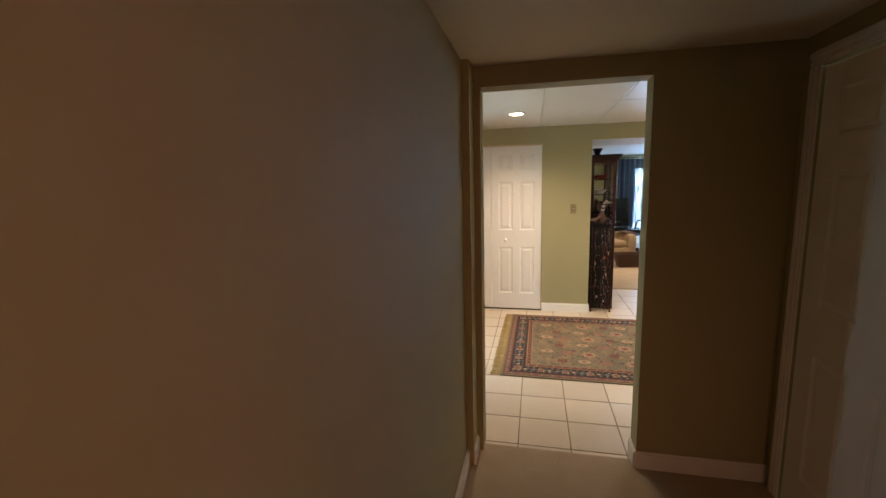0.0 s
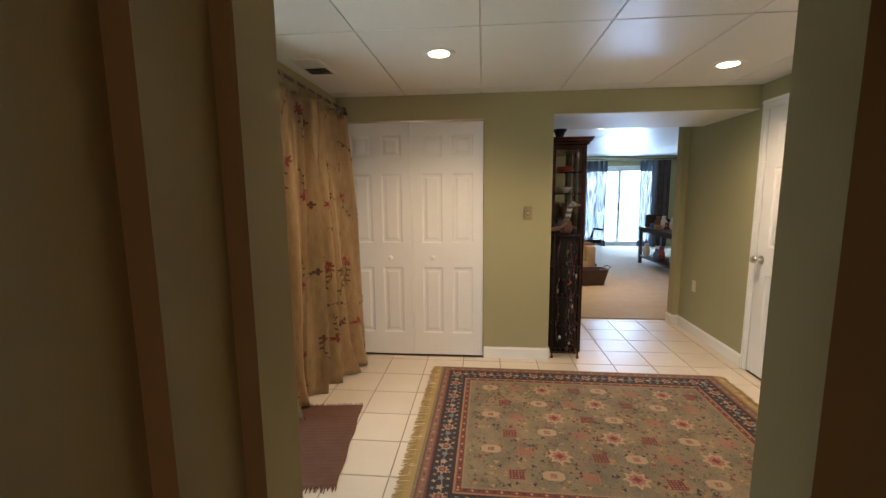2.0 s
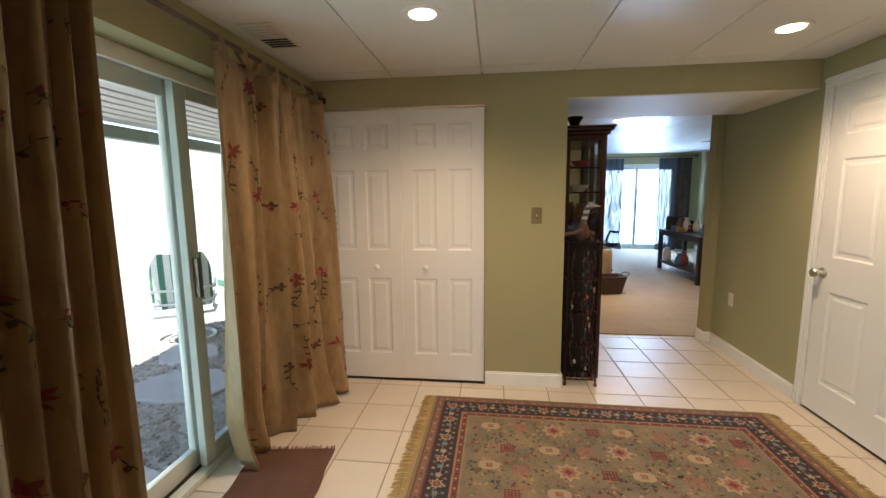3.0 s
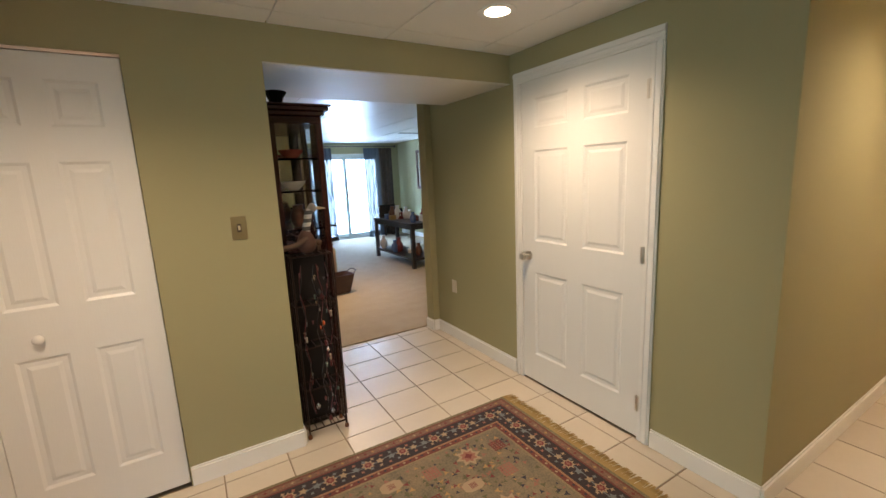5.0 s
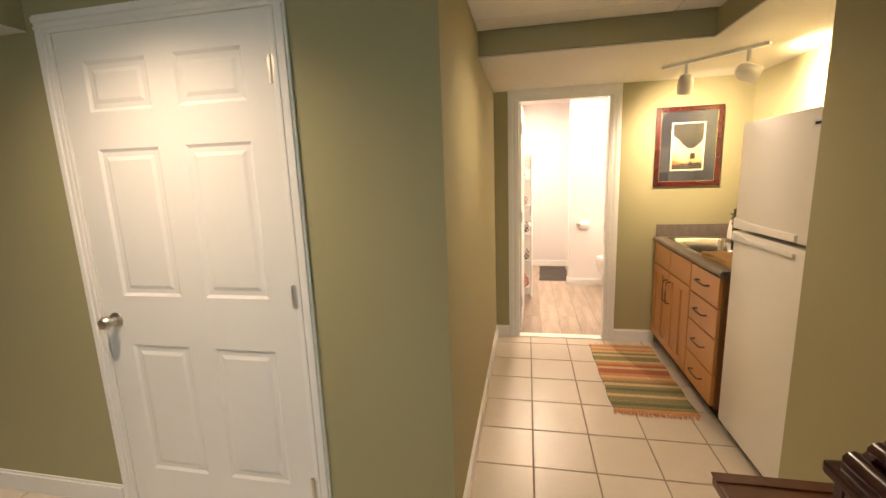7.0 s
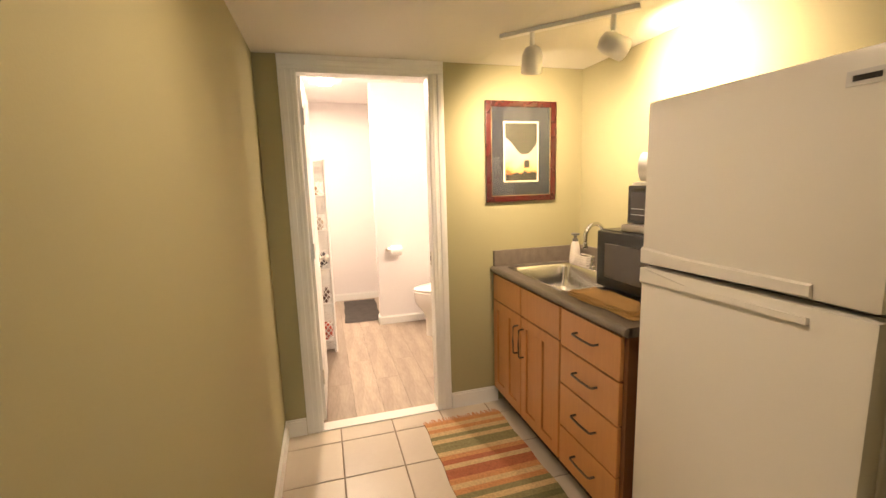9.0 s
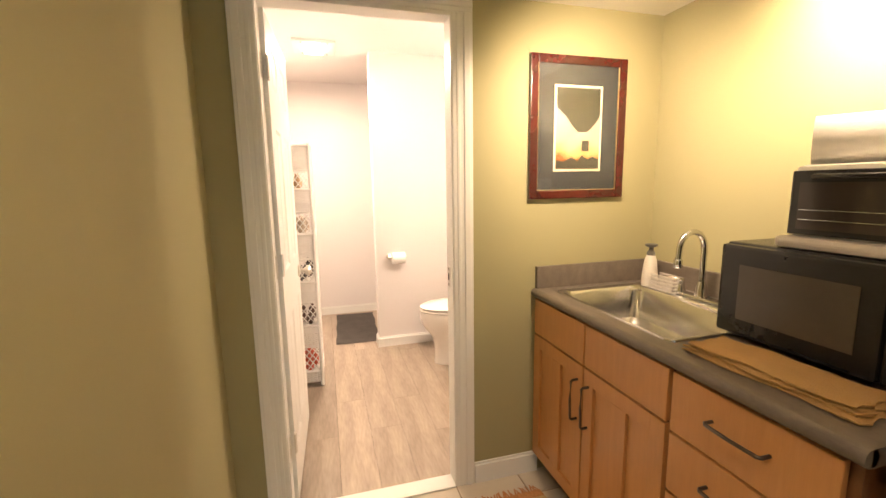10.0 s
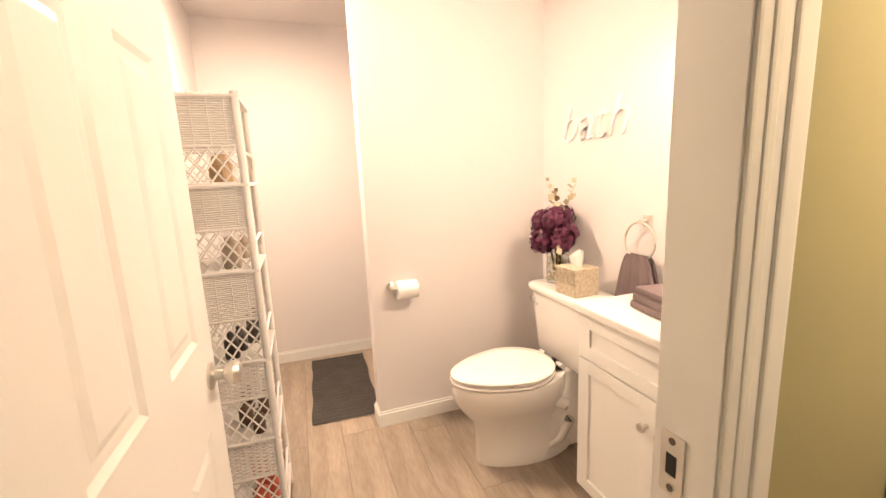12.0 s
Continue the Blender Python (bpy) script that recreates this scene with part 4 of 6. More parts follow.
TRINK = [mat("trinket_" + k, c, r, m_, bump=0) for k, c, r, m_ in (("silver", (0.6, 0.6, 0.6), 0.2, 1), ("orange", (0.65, 0.12, 0.03), 0.3, 0), ("glass", (0.25, 0.35, 0.3), 0.1, 0.3), ("wine", (0.12, 0.02, 0.02), 0.3, 0), ("ivory", (0.5, 0.42, 0.32), 0.4, 0), ("black", (0.02, 0.018, 0.018), 0.3, 0))]
for k in range(42):
    z = 0.07 + 0.95 * k / 42 + rnd.uniform(-0.01, 0.01)
    x, y = rnd.choice((rnd.uniform(0.03, 0.2), rnd.gauss(0.15, 0.02))), rnd.uniform(-0.004, 0.05)
    s = rnd.uniform(0.5, 1.15)
    prof = rnd.choice(([(0.004, -0.016), (0.011, -0.008), (0.012, 0.002), (0.006, 0.012), (0.002, 0.018)], [(0.003, -0.02), (0.007, -0.012), (0.005, 0.0), (0.009, 0.01), (0.003, 0.016)]))
    part("trinket", lathe(bmesh.new(), [(r * s, zz * s) for r, zz in prof], (x, y, z), 8), TRINK[1] if k in (26, 27) else rnd.choice((TRINK[0], TRINK[0], TRINK[2], TRINK[3], TRINK[4], TRINK[5], TRINK[5], TRINK[3])), st, "", 60)
for k in range(5):
    x = rnd.uniform(0.03, 0.2)
    bm = bmesh.new()
    tube(bm, [(x + 0.012 * math.sin(1.7 * t + k), -0.002, sh - 0.05 - 0.08 * t) for t in range(12)], 0.0022, 5)
    part("bead_string", bm, TRINK[5 if k % 2 else 3], st, "", 60)
# striped bird figurine seated on the stand
bird = thing("bird_figurine", "black and white striped long-necked bird figurine with folded wings", "figurine", (0.86, 5.235, sh + 0.005))
stripe = striped_material("zebra_stripes", [(k / 12, (0.33, 0.32, 0.3) if k % 2 else (0.05, 0.05, 0.05)) for k in range(12)], 2, 0.0, 0.26)
part("body", lathe(bmesh.new(), [(0.012, 0.0), (0.045, 0.02), (0.055, 0.055), (0.04, 0.1), (0.02, 0.13)], (-0.02, 0, 0), 14), mat("rust_cloth", (0.06, 0.025, 0.016), 0.8, bump=0.3), bird, "rust cloth body", 60)
part("neck", tube(bmesh.new(), [(-0.02, 0, 0.1), (-0.01, 0, 0.15), (0.0, 0, 0.19), (0.005, 0, 0.22), (0.02, 0, 0.24)], 0.021, 12), stripe, bird, "striped neck", 60)
part("head", lathe(bmesh.new(), [(0.008, -0.022), (0.025, -0.01), (0.027, 0.006), (0.012, 0.024), (0.002, 0.028)], (0.03, 0, 0.25), 12), mat("grey_felt", (0.2, 0.19, 0.17), 0.8), bird, "", 60)
part("beak", rod(bmesh.new(), (0.048, 0, 0.25), (0.10, -0.01, 0.244), 0.012, 0.003, 8), mat("beak_tan", (0.25, 0.2, 0.12), 0.5), bird, "", 40)
for s in (-1, 1):
    part("wing", tube(bmesh.new(), [(-0.02, s * 0.03, 0.09), (-0.03 + s * 0.05, s * 0.045, 0.06), (-0.04 + s * 0.11, s * 0.03, 0.045)], 0.016, 8), mat("wing_tan", (0.08, 0.045, 0.028), 0.8), bird, "", 60)

# ---- kitchenette ----
YF = 2.245
cabs = []


def shaker(name, x0, x1, z0, z1, parent, framed=True):
    bm = bmesh.new()
    y0, y1 = YF, YF + 0.019
    if not framed:
        return part(name, box(bm, x0, x1, y0, y1, z0, z1, 0.003), M["maple"], parent)
    leaf = part(name, box(bm, x0 + 0.054, x1 - 0.054, y0, y0 + 0.008, z0 + 0.054, z1 - 0.054), M["maple"], parent)
    xm = (x0 + x1) / 2
    for nm, q in (("stile", (x0, x0 + 0.055, z0, z1)), ("stile", (x1 - 0.055, x1, z0, z1)), ("rail", (x0 + 0.055, x1 - 0.055, z1 - 0.055, z1)), ("rail", (x0 + 0.055, x1 - 0.055, z0, z0 + 0.055)), ("mullion", (xm - 0.035, xm + 0.035, z0 + 0.055, z1 - 0.055))):
        part(nm, B(q[0], q[1], y0 + (0.008 if nm == "mullion" else 0), y1, q[2], q[3], bevel=0.0015), M["maple"], leaf)
    return leaf


def pull(parent, a, b, out=0.03):
    a, b = Vector(a), Vector(b)
    o = Vector((0, out, 0))
    d = (b - a).normalized() * 0.012
    part("pull_handle", tube(bmesh.new(), [a, a + o * 0.8, a + o + d * 0.5, (a + b) / 2 + o * 1.1, b + o - d * 0.5, b + o * 0.8, b], 0.0048, 8), M["bronze"], parent, "dark curved bar pull", 60)


base1 = thing("base_cabinet", "honey maple sink base cabinet with two shaker doors", "cabinet", group="kitchenette cabinets")
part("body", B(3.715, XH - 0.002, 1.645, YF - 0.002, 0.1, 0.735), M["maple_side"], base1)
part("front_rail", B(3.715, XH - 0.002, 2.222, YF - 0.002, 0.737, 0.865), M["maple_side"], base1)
part("toe_kick", B(3.715, XH - 0.002, 1.7, YF - 0.05, 0.0, 0.099), M["dark"], base1)
for x0, x1 in ((3.722, 4.108), (4.116, XH - 0.008)):
    shaker("false_front", x0, x1, 0.70, 0.858, base1, False)
    dd = shaker("door", x0, x1, 0.105, 0.692, base1)
    px = x1 - 0.03 if x0 < 4 else x0 + 0.03
    pull(dd, (px, YF + 0.018, 0.47), (px, YF + 0.018, 0.63))
base2 = thing("drawer_cabinet", "honey maple base cabinet with four drawers", "cabinet", group="kitchenette cabinets")
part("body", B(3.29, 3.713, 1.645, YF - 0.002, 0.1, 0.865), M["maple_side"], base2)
part("toe_kick", B(3.29, 3.713, 1.7, YF - 0.05, 0.0, 0.099), M["dark"], base2)
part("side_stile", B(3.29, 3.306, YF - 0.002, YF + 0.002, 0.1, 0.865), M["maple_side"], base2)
for z0, z1 in ((0.105, 0.287), (0.295, 0.498), (0.506, 0.678), (0.686, 0.858)):
    dr = shaker("drawer", 3.312, 3.707, z0, z1, base2, False)
    zc = (z0 + z1) / 2 + 0.01
    pull(dr, (3.44, YF + 0.018, zc), (3.58, YF + 0.018, zc))
# counter with a cut-out for the sink
SX0, SX1, SY0, SY1 = 3.80, 4.39, 1.80, 2.19
ctr = thing("countertop", "taupe grey laminate countertop with backsplash", "countertop")
bm = bmesh.new()
for q in ((3.275, SX0, 1.643, 2.262), (SX1, XH - 0.002, 1.643, 2.262), (SX0, SX1, 1.643, SY0), (SX0, SX1, SY1, 2.262)):
    box(bm, q[0], q[1], q[2], q[3], 0.867, 0.905)
bmesh.ops.remove_doubles(bm, verts=bm.verts, dist=1e-5)
part("slab", bm, M["laminate"], ctr)
part("front_edge", rod(bmesh.new(), (3.275, 2.262, 0.886), (XH - 0.002, 2.262, 0.886), 0.019, n=16), M["laminate"], ctr, "", 40)
part("end_splash", B(XH - 0.022, XH - 0.002, 1.665, 2.262, 0.905, 1.005, bevel=0.003), M["laminate"], ctr)
part("back_splash", B(3.275, XH - 0.023, 1.643, 1.663, 0.905, 1.005, bevel=0.003), M["laminate"], ctr)
# sink
sink = thing("kitchen_sink", "stainless steel drop-in sink", "sink")
bm = bmesh.new()


def rrect(x0, x1, y0, y1, r, z, n=5):
    out = []
    for cx, cy, a0 in ((x1 - r, y1 - r, 0), (x0 + r, y1 - r, 90), (x0 + r, y0 + r, 180), (x1 - r, y0 + r, 270)):
        for k in range(n + 1):
            a = radians(a0 + 90 * k / n)
            out.append((cx + r * math.cos(a), cy + r * math.sin(a), z))
    return out


def loft(bm, loops, close=False):
    rings = [[bm.verts.new(p) for p in lp] for lp in loops]
    n = len(rings[0])
    for a, b in zip(rings, rings[1:]):
        for k in range(n):
            bm.faces.new((a[k], a[(k + 1) % n], b[(k + 1) % n], b[k]))
    if close:
        bm.faces.new(rings[-1])
    return bm


loft(bm, [rrect(SX0 - 0.025, SX1 + 0.025, SY0 - 0.085, SY1 + 0.02, 0.03, 0.9055), rrect(SX0 - 0.024, SX1 + 0.024, SY0 - 0.084, SY1 + 0.019, 0.03, 0.911), rrect(SX0 - 0.012, SX1 + 0.012, SY0 - 0.01, SY1 + 0.01, 0.03, 0.9095), rrect(SX0, SX1, SY0, SY1, 0.045, 0.906), rrect(SX0 + 0.012, SX1 - 0.012, SY0 + 0.012, SY1 - 0.012, 0.05, 0.89), rrect(SX0 + 0.03, SX1 - 0.03, SY0 + 0.03, SY1 - 0.03, 0.05, 0.77), rrect(SX0 + 0.06, SX1 - 0.06, SY0 + 0.06, SY1 - 0.06, 0.05, 0.752), rrect(4.06, 4.14, 1.97, 2.05, 0.039, 0.748)], True)
part("basin", bm, M["steel"], sink, "", 35)
part("drain", lathe(bmesh.new(), [(0.038, 0.7485), (0.036, 0.753), (0.02, 0.7505), (0.004, 0.7505)], (4.1, 2.01, 0), 20), M["chrome"], sink, "", 50)
fau = thing("faucet", "chrome gooseneck faucet with two lever handles", "faucet", (4.10, 1.752, 0.9105))
part("base_plate", B(-0.125, 0.125, -0.025, 0.025, 0, 0.012, bevel=0.005), M["chrome"], fau)
part("spout_collar", lathe(bmesh.new(), [(0.024, 0.012), (0.02, 0.05), (0.014, 0.07)], n=18), M["chrome"], fau, "", 50)
pts = [(0, 0, 0.06), (0, 0, 0.2)] + [(0, 0.06 - 0.06 * math.cos(radians(a)), 0.2 + 0.07 * math.sin(radians(a))) for a in range(15, 181, 15)] + [(0, 0.122, 0.165)]
part("spout", tube(bmesh.new(), pts, 0.0115, 12), M["chrome"], fau, "", 60)
part("spout_tip", lathe(bmesh.new(), [(0.013, 0.135), (0.016, 0.14), (0.016, 0.165), (0.013, 0.17)], (0, 0.122, 0), 14), M["chrome"], fau, "", 40)
for s in (-1, 1):
    h = part("handle", lathe(bmesh.new(), [(0.022, 0.012), (0.016, 0.03), (0.014, 0.055), (0.016, 0.06), (0.004, 0.066)], (s * 0.1, 0, 0), 16), M["chrome"], fau, "", 50)
    part("lever", tube(bmesh.new(), [(s * 0.1, 0, 0.058), (s * 0.125, 0.02, 0.066), (s * 0.16, 0.035, 0.06)], 0.006, 8), M["chrome"], h, "", 60)
soap = thing("soap_dispenser", "white soap dispenser with a grey pump and a sponge basket", "soap dispenser", (4.355, 1.768, 0.9105))
part("bottle", lathe(bmesh.new(), [(0.032, 0), (0.034, 0.006), (0.033, 0.05), (0.026, 0.11), (0.019, 0.135), (0.017, 0.138)], n=20), CERAM, soap, "", 50)
part("pump", lathe(bmesh.new(), [(0.017, 0.138), (0.018, 0.15), (0.01, 0.16), (0.01, 0.172), (0.026, 0.18), (0.026, 0.188), (0.006, 0.19)], n=18), mat("grey_plastic", (0.1, 0.095, 0.085), 0.4), soap, "", 50)
bsk = bmesh.new()
for k in range(11):
    x = -0.035 - 0.0115 * k
    box(bsk, x - 0.003, x, -0.028, -0.025, 0.0, 0.062)
    box(bsk, x - 0.003, x, 0.025, 0.028, 0.0, 0.062)
for z in (0.0, 0.015, 0.03, 0.045, 0.06):
    for y in (-0.0265, 0.0265):
        box(bsk, -0.155, -0.03, y - 0.0018, y + 0.0018, z, z + 0.005)
    box(bsk, -0.157, -0.153, -0.028, 0.028, z, z + 0.005)
box(bsk, -0.155, -0.03, -0.026, 0.026, 0.0, 0.003)
part("basket", bsk, CERAM, soap, "white perforated basket")
# microwave
mw = thing("microwave", "black countertop microwave oven with a dark glass door", "microwave", (3.287, 1.69, 0.907))
part("case", B(0, 0.52, 0, 0.30, 0.012, 0.285, bevel=0.008), M["black"], mw)
dr = part("door", B(0.125, 0.518, 0.302, 0.325, 0.016, 0.28, bevel=0.01), M["black"], mw)
part("window", B(0.17, 0.455, 0.3255, 0.328, 0.065, 0.225, bevel=0.001), mat("microwave_window", (0.09, 0.075, 0.06), 0.15, bump=0), dr, "grey-brown window")
part("control_panel", B(0.004, 0.12, 0.302, 0.322, 0.016, 0.28, bevel=0.006), M["black"], mw)
for x in (0.04, 0.48):
    for y in (0.04, 0.27):
        part("foot", rod(bmesh.new(), (x, y, -0.001), (x, y, 0.013), 0.012), M["black"], mw)
# toaster oven on top
to = thing("toaster_oven", "small white and black toaster oven on the microwave", "toaster oven", (3.34, 1.72, 1.194))
part("case", B(0, 0.33, 0, 0.23, 0.01, 0.215, bevel=0.02), M["fridge"], to)
part("base", B(-0.004, 0.336, 0.0, 0.27, 0.0, 0.03, bevel=0.012), CERAM, to, "white plastic base")
td = part("door", B(0.012, 0.322, 0.231, 0.246, 0.035, 0.2, bevel=0.005), M["black"], to)
part("window", B(0.03, 0.3, 0.2465, 0.248, 0.05, 0.17), M["blackglass"], td)
part("handle", tube(bmesh.new(), [(0.06, 0.247, 0.182), (0.07, 0.262, 0.184), (0.26, 0.262, 0.184), (0.27, 0.247, 0.182)], 0.007, 8), M["black"], td, "", 60)
for z in (0.075, 0.1):
    part("rack", rod(bmesh.new(), (0.035, 0.249, z), (0.295, 0.249, z), 0.0018, n=6), M["chrome"], td)
# folded towel
towel = thing("dish_towel", "folded ochre dish towel on the counter", "towel", (3.53, 2.135, 0.906), 3)
rnd = random.Random(5)
for k in range(3):
    bm = bmesh.new()
    nx, ny = 16, 7
    z0 = 0.002 + 0.011 * k
    hx, hy = 0.2 - 0.008 * k, 0.075 - 0.004 * k
    rows = []
    for i in range(nx + 1):
        rows.append([])
        for j in range(ny + 1):
            u, v = i / nx * 2 - 1, j / ny * 2 - 1
            e = min(1.0, 4.2 * (1 - max(abs(u), abs(v))) + 0.25)
            rows[-1].append((u * hx + 0.006 * math.sin(7 * v + k), v * hy + 0.005 * math.sin(5 * u + 2 * k), z0 + 0.0105 * e + 0.002 * math.sin(9 * u + 4 * v + k)))
    up = [[bm.verts.new(p) for p in r] for r in rows]
    lo = [[bm.verts.new((p[0], p[1], z0)) for p in r] for r in rows]
    for g in (up, lo):
        for i in range(nx):
            for j in range(ny):
                bm.faces.new((g[i][j], g[i + 1][j], g[i + 1][j + 1], g[i][j + 1]))
    for i in range(nx):
        for j in (0, ny):
            bm.faces.new((up[i][j], up[i + 1][j], lo[i + 1][j], lo[i][j]))
    for j in range(ny):
        for i in (0, nx):
            bm.faces.new((up[i][j], up[i][j + 1], lo[i][j + 1], lo[i][j]))
    part("fold", bm, mat("ochre_terry", (0.52, 0.33, 0.13), 0.95, second=(0.44, 0.26, 0.095), grain=260, bump=0.9, depth=0.004), towel, "", 60)
# refrigerator
fr = thing("refrigerator", "off-white top-freezer refrigerator in the alcove", "refrigerator", (2.615, 1.66, 0.0))
part("cabinet", B(0.0, 0.63, 0.0, 0.52, 0.02, 1.655, bevel=0.008), M["fridge"], fr)
for z0, z1, nm in ((0.07, 1.132, "fridge_door"), (1.146, 1.662, "freezer_door")):
    dd = part(nm, B(-0.002, 0.634, 0.525, 0.585, z0, z1, bevel=0.012), M["fridge"], fr, "", 40)
    zz = 1.1 if nm == "fridge_door" else 1.172
    s = -1 if nm == "fridge_door" else 1
    part("grip", loft(bmesh.new(), [[(0.632, 0.584, zz - s * 0.03), (0.632, 0.591, zz - s * 0.026), (0.632, 0.592, zz + s * 0.02), (0.632, 0.584, zz + s * 0.026)], [(0.45, 0.584, zz - s * 0.014 - 0.012), (0.45, 0.597, zz - s * 0.014 - 0.008), (0.45, 0.597, zz + s * 0.01), (0.45, 0.584, zz + s * 0.014)], [(0.12, 0.584, zz - s * 0.014 - 0.008), (0.12, 0.596, zz - s * 0.012 - 0.004), (0.12, 0.596, zz + s * 0.008), (0.12, 0.584, zz + s * 0.012)]], True), M["fridge"], dd, "moulded grip", 40)
part("gasket", B(0.006, 0.626, 0.520, 0.526, 0.07, 1.655), mat("gasket", (0.25, 0.24, 0.22), 0.7), fr, "grey door gasket")
part("toe_grille", B(0.01, 0.62, 0.45, 0.535, 0.0, 0.066, bevel=0.003), M["dark"], fr)
part("badge", B(0.03, 0.10, 0.5855, 0.588, 1.59, 1.62, bevel=0.001), mat("badge", (0.66, 0.66, 0.66), 0.35, 0.2, bump=0), fr, "small silver badge")
part("badge_mark", B(0.042, 0.088, 0.5885, 0.5892, 1.599, 1.61), M["dark"], fr, "dark mark on the badge")
# paper towel roll lying on the toaster oven
roll = thing("paper_towel_roll", "white paper towel roll lying on the toaster oven", "paper towels", (3.59, 1.83, 1.411), 30)
part("paper", rod(bmesh.new(), (-0.1, 0, 0.063), (0.1, 0, 0.063), 0.063, n=36), mat("quilted_paper", (0.8, 0.78, 0.74), 0.9, grain=60, bump=0.8), roll, "", 40)
part("core", rod(bmesh.new(), (-0.101, 0, 0.063), (0.101, 0, 0.063), 0.02, n=20), mat("card_core", (0.3, 0.2, 0.12), 0.9), roll, "brown card core", 40)
# framed picture
pic = thing("framed_picture", "red-brown framed sunset balloon picture with a dark mat", "picture", (XH, 2.072, 1.605), 0)
PW, PH = 0.235, 0.30
FRM = mat("red_lacquer_frame", (0.085, 0.008, 0.006), 0.25, second=(0.022, 0.003, 0.003), scale=6, grain=30, coat=0.4, bump=0.03)
for q in ((-PW, -PW + 0.036, -PH, PH), (PW - 0.036, PW, -PH, PH), (-PW + 0.036, PW - 0.036, PH - 0.036, PH), (-PW + 0.036, PW - 0.036, -PH, -PH + 0.036)):
    bm = bmesh.new()
    box(bm, -0.022, -0.002, q[0], q[1], q[2], q[3], 0.004)
    part("frame_rail", bm, FRM, pic)
part("gold_lip", box(box(B(-0.016, -0.004, -PW + 0.034, -PW + 0.039, -PH + 0.036, PH - 0.036), -0.016, -0.004, PW - 0.039, PW - 0.034, -PH + 0.036, PH - 0.036), -0.016, -0.004, -PW + 0.036, PW - 0.036, -PH + 0.034, -PH + 0.039), mat("gilt", (0.5, 0.35, 0.16), 0.3, 0.8, bump=0), pic, "thin gilt inner lip")
part("mat_board", B(-0.010, -0.004, -PW + 0.03, PW - 0.03, -PH + 0.03, PH - 0.03), mat("slate_matboard", (0.012, 0.013, 0.018), 0.9), pic, "dark slate mat board")
part("mat_edge", B(-0.0115, -0.0101, -0.118, 0.118, -0.182, 0.182), mat("cream_bevel", (0.6, 0.52, 0.36), 0.7), pic, "cream mat bevel")
art = bpy.data.materials.new("sunset_print")
art.use_nodes = True
n, l = art.node_tree.nodes, art.node_tree.links
tc, sep, ramp = n.new("ShaderNodeTexCoord"), n.new("ShaderNodeSeparateXYZ"), n.new("ShaderNodeValToRGB")
no = n.new("ShaderNodeTexNoise")
no.inputs["Scale"].default_value = 14
l.new(tc.outputs["Object"], sep.inputs[0])
l.new(tc.outputs["Object"], no.inputs[0])
hh = math_node(n, l, "ADD", math_node(n, l, "DIVIDE", math_node(n, l, "ADD", sep.outputs[2], 0.17), 0.34), math_node(n, l, "MULTIPLY", math_node(n, l, "SUBTRACT", no.outputs[0], 0.5), 0.35))
while len(ramp.color_ramp.elements) < 5:
    ramp.color_ramp.elements.new(0.5)
for e, (p, c) in zip(ramp.color_ramp.elements, ((0.1, (0.2, 0.07, 0.02)), (0.2, (0.5, 0.24, 0.09)), (0.34, (0.42, 0.3, 0.2)), (0.55, (0.36, 0.27, 0.23)), (0.8, (0.24, 0.23, 0.26)))):
    e.position, e.color = p, (*c, 1)
l.new(hh, ramp.inputs[0])
l.new(ramp.outputs[0], n["Principled BSDF"].inputs["Base Color"])
n["Principled BSDF"].inputs["Roughness"].default_value = 0.25
part("print", B(-0.0125, -0.0116, -0.108, 0.108, -0.172, 0.172), art, pic, "sunset sky print")
INK = mat("print_ink", (0.02, 0.017, 0.012), 0.4)


def flat(name, pts, x, parent, material, label=""):
    bm = bmesh.new()
    bm.faces.new([bm.verts.new((x, y, z)) for y, z in pts])
    return part(name, bm, material, parent, label)


flat("balloon_shape", [(0.107, 0.171), (-0.107, 0.171), (-0.107, 0.06), (-0.09, 0.03), (-0.06, -0.0), (-0.045, -0.012), (0.0, -0.014), (0.03, 0.012), (0.06, 0.05), (0.107, 0.09)], -0.0129, pic, INK, "dark balloon silhouette")
flat("gondola_shape", [(-0.055, -0.05), (-0.02, -0.05), (-0.018, -0.095), (-0.055, -0.095)], -0.0129, pic, INK, "dark basket silhouette")
flat("treeline_shape", [(-0.107, -0.171), (0.107, -0.171), (0.107, -0.135), (0.07, -0.14), (0.03, -0.12), (0.0, -0.138), (-0.02, -0.112), (-0.05, -0.13), (-0.075, -0.118), (-0.107, -0.13)], -0.0129, pic, INK, "dark treeline silhouette")
pg = part("cover_glass", B(-0.0165, -0.0145, -PW + 0.036, PW - 0.036, -PH + 0.036, PH - 0.036), M["pane"], pic, "cover glass")
pg.visible_shadow = False
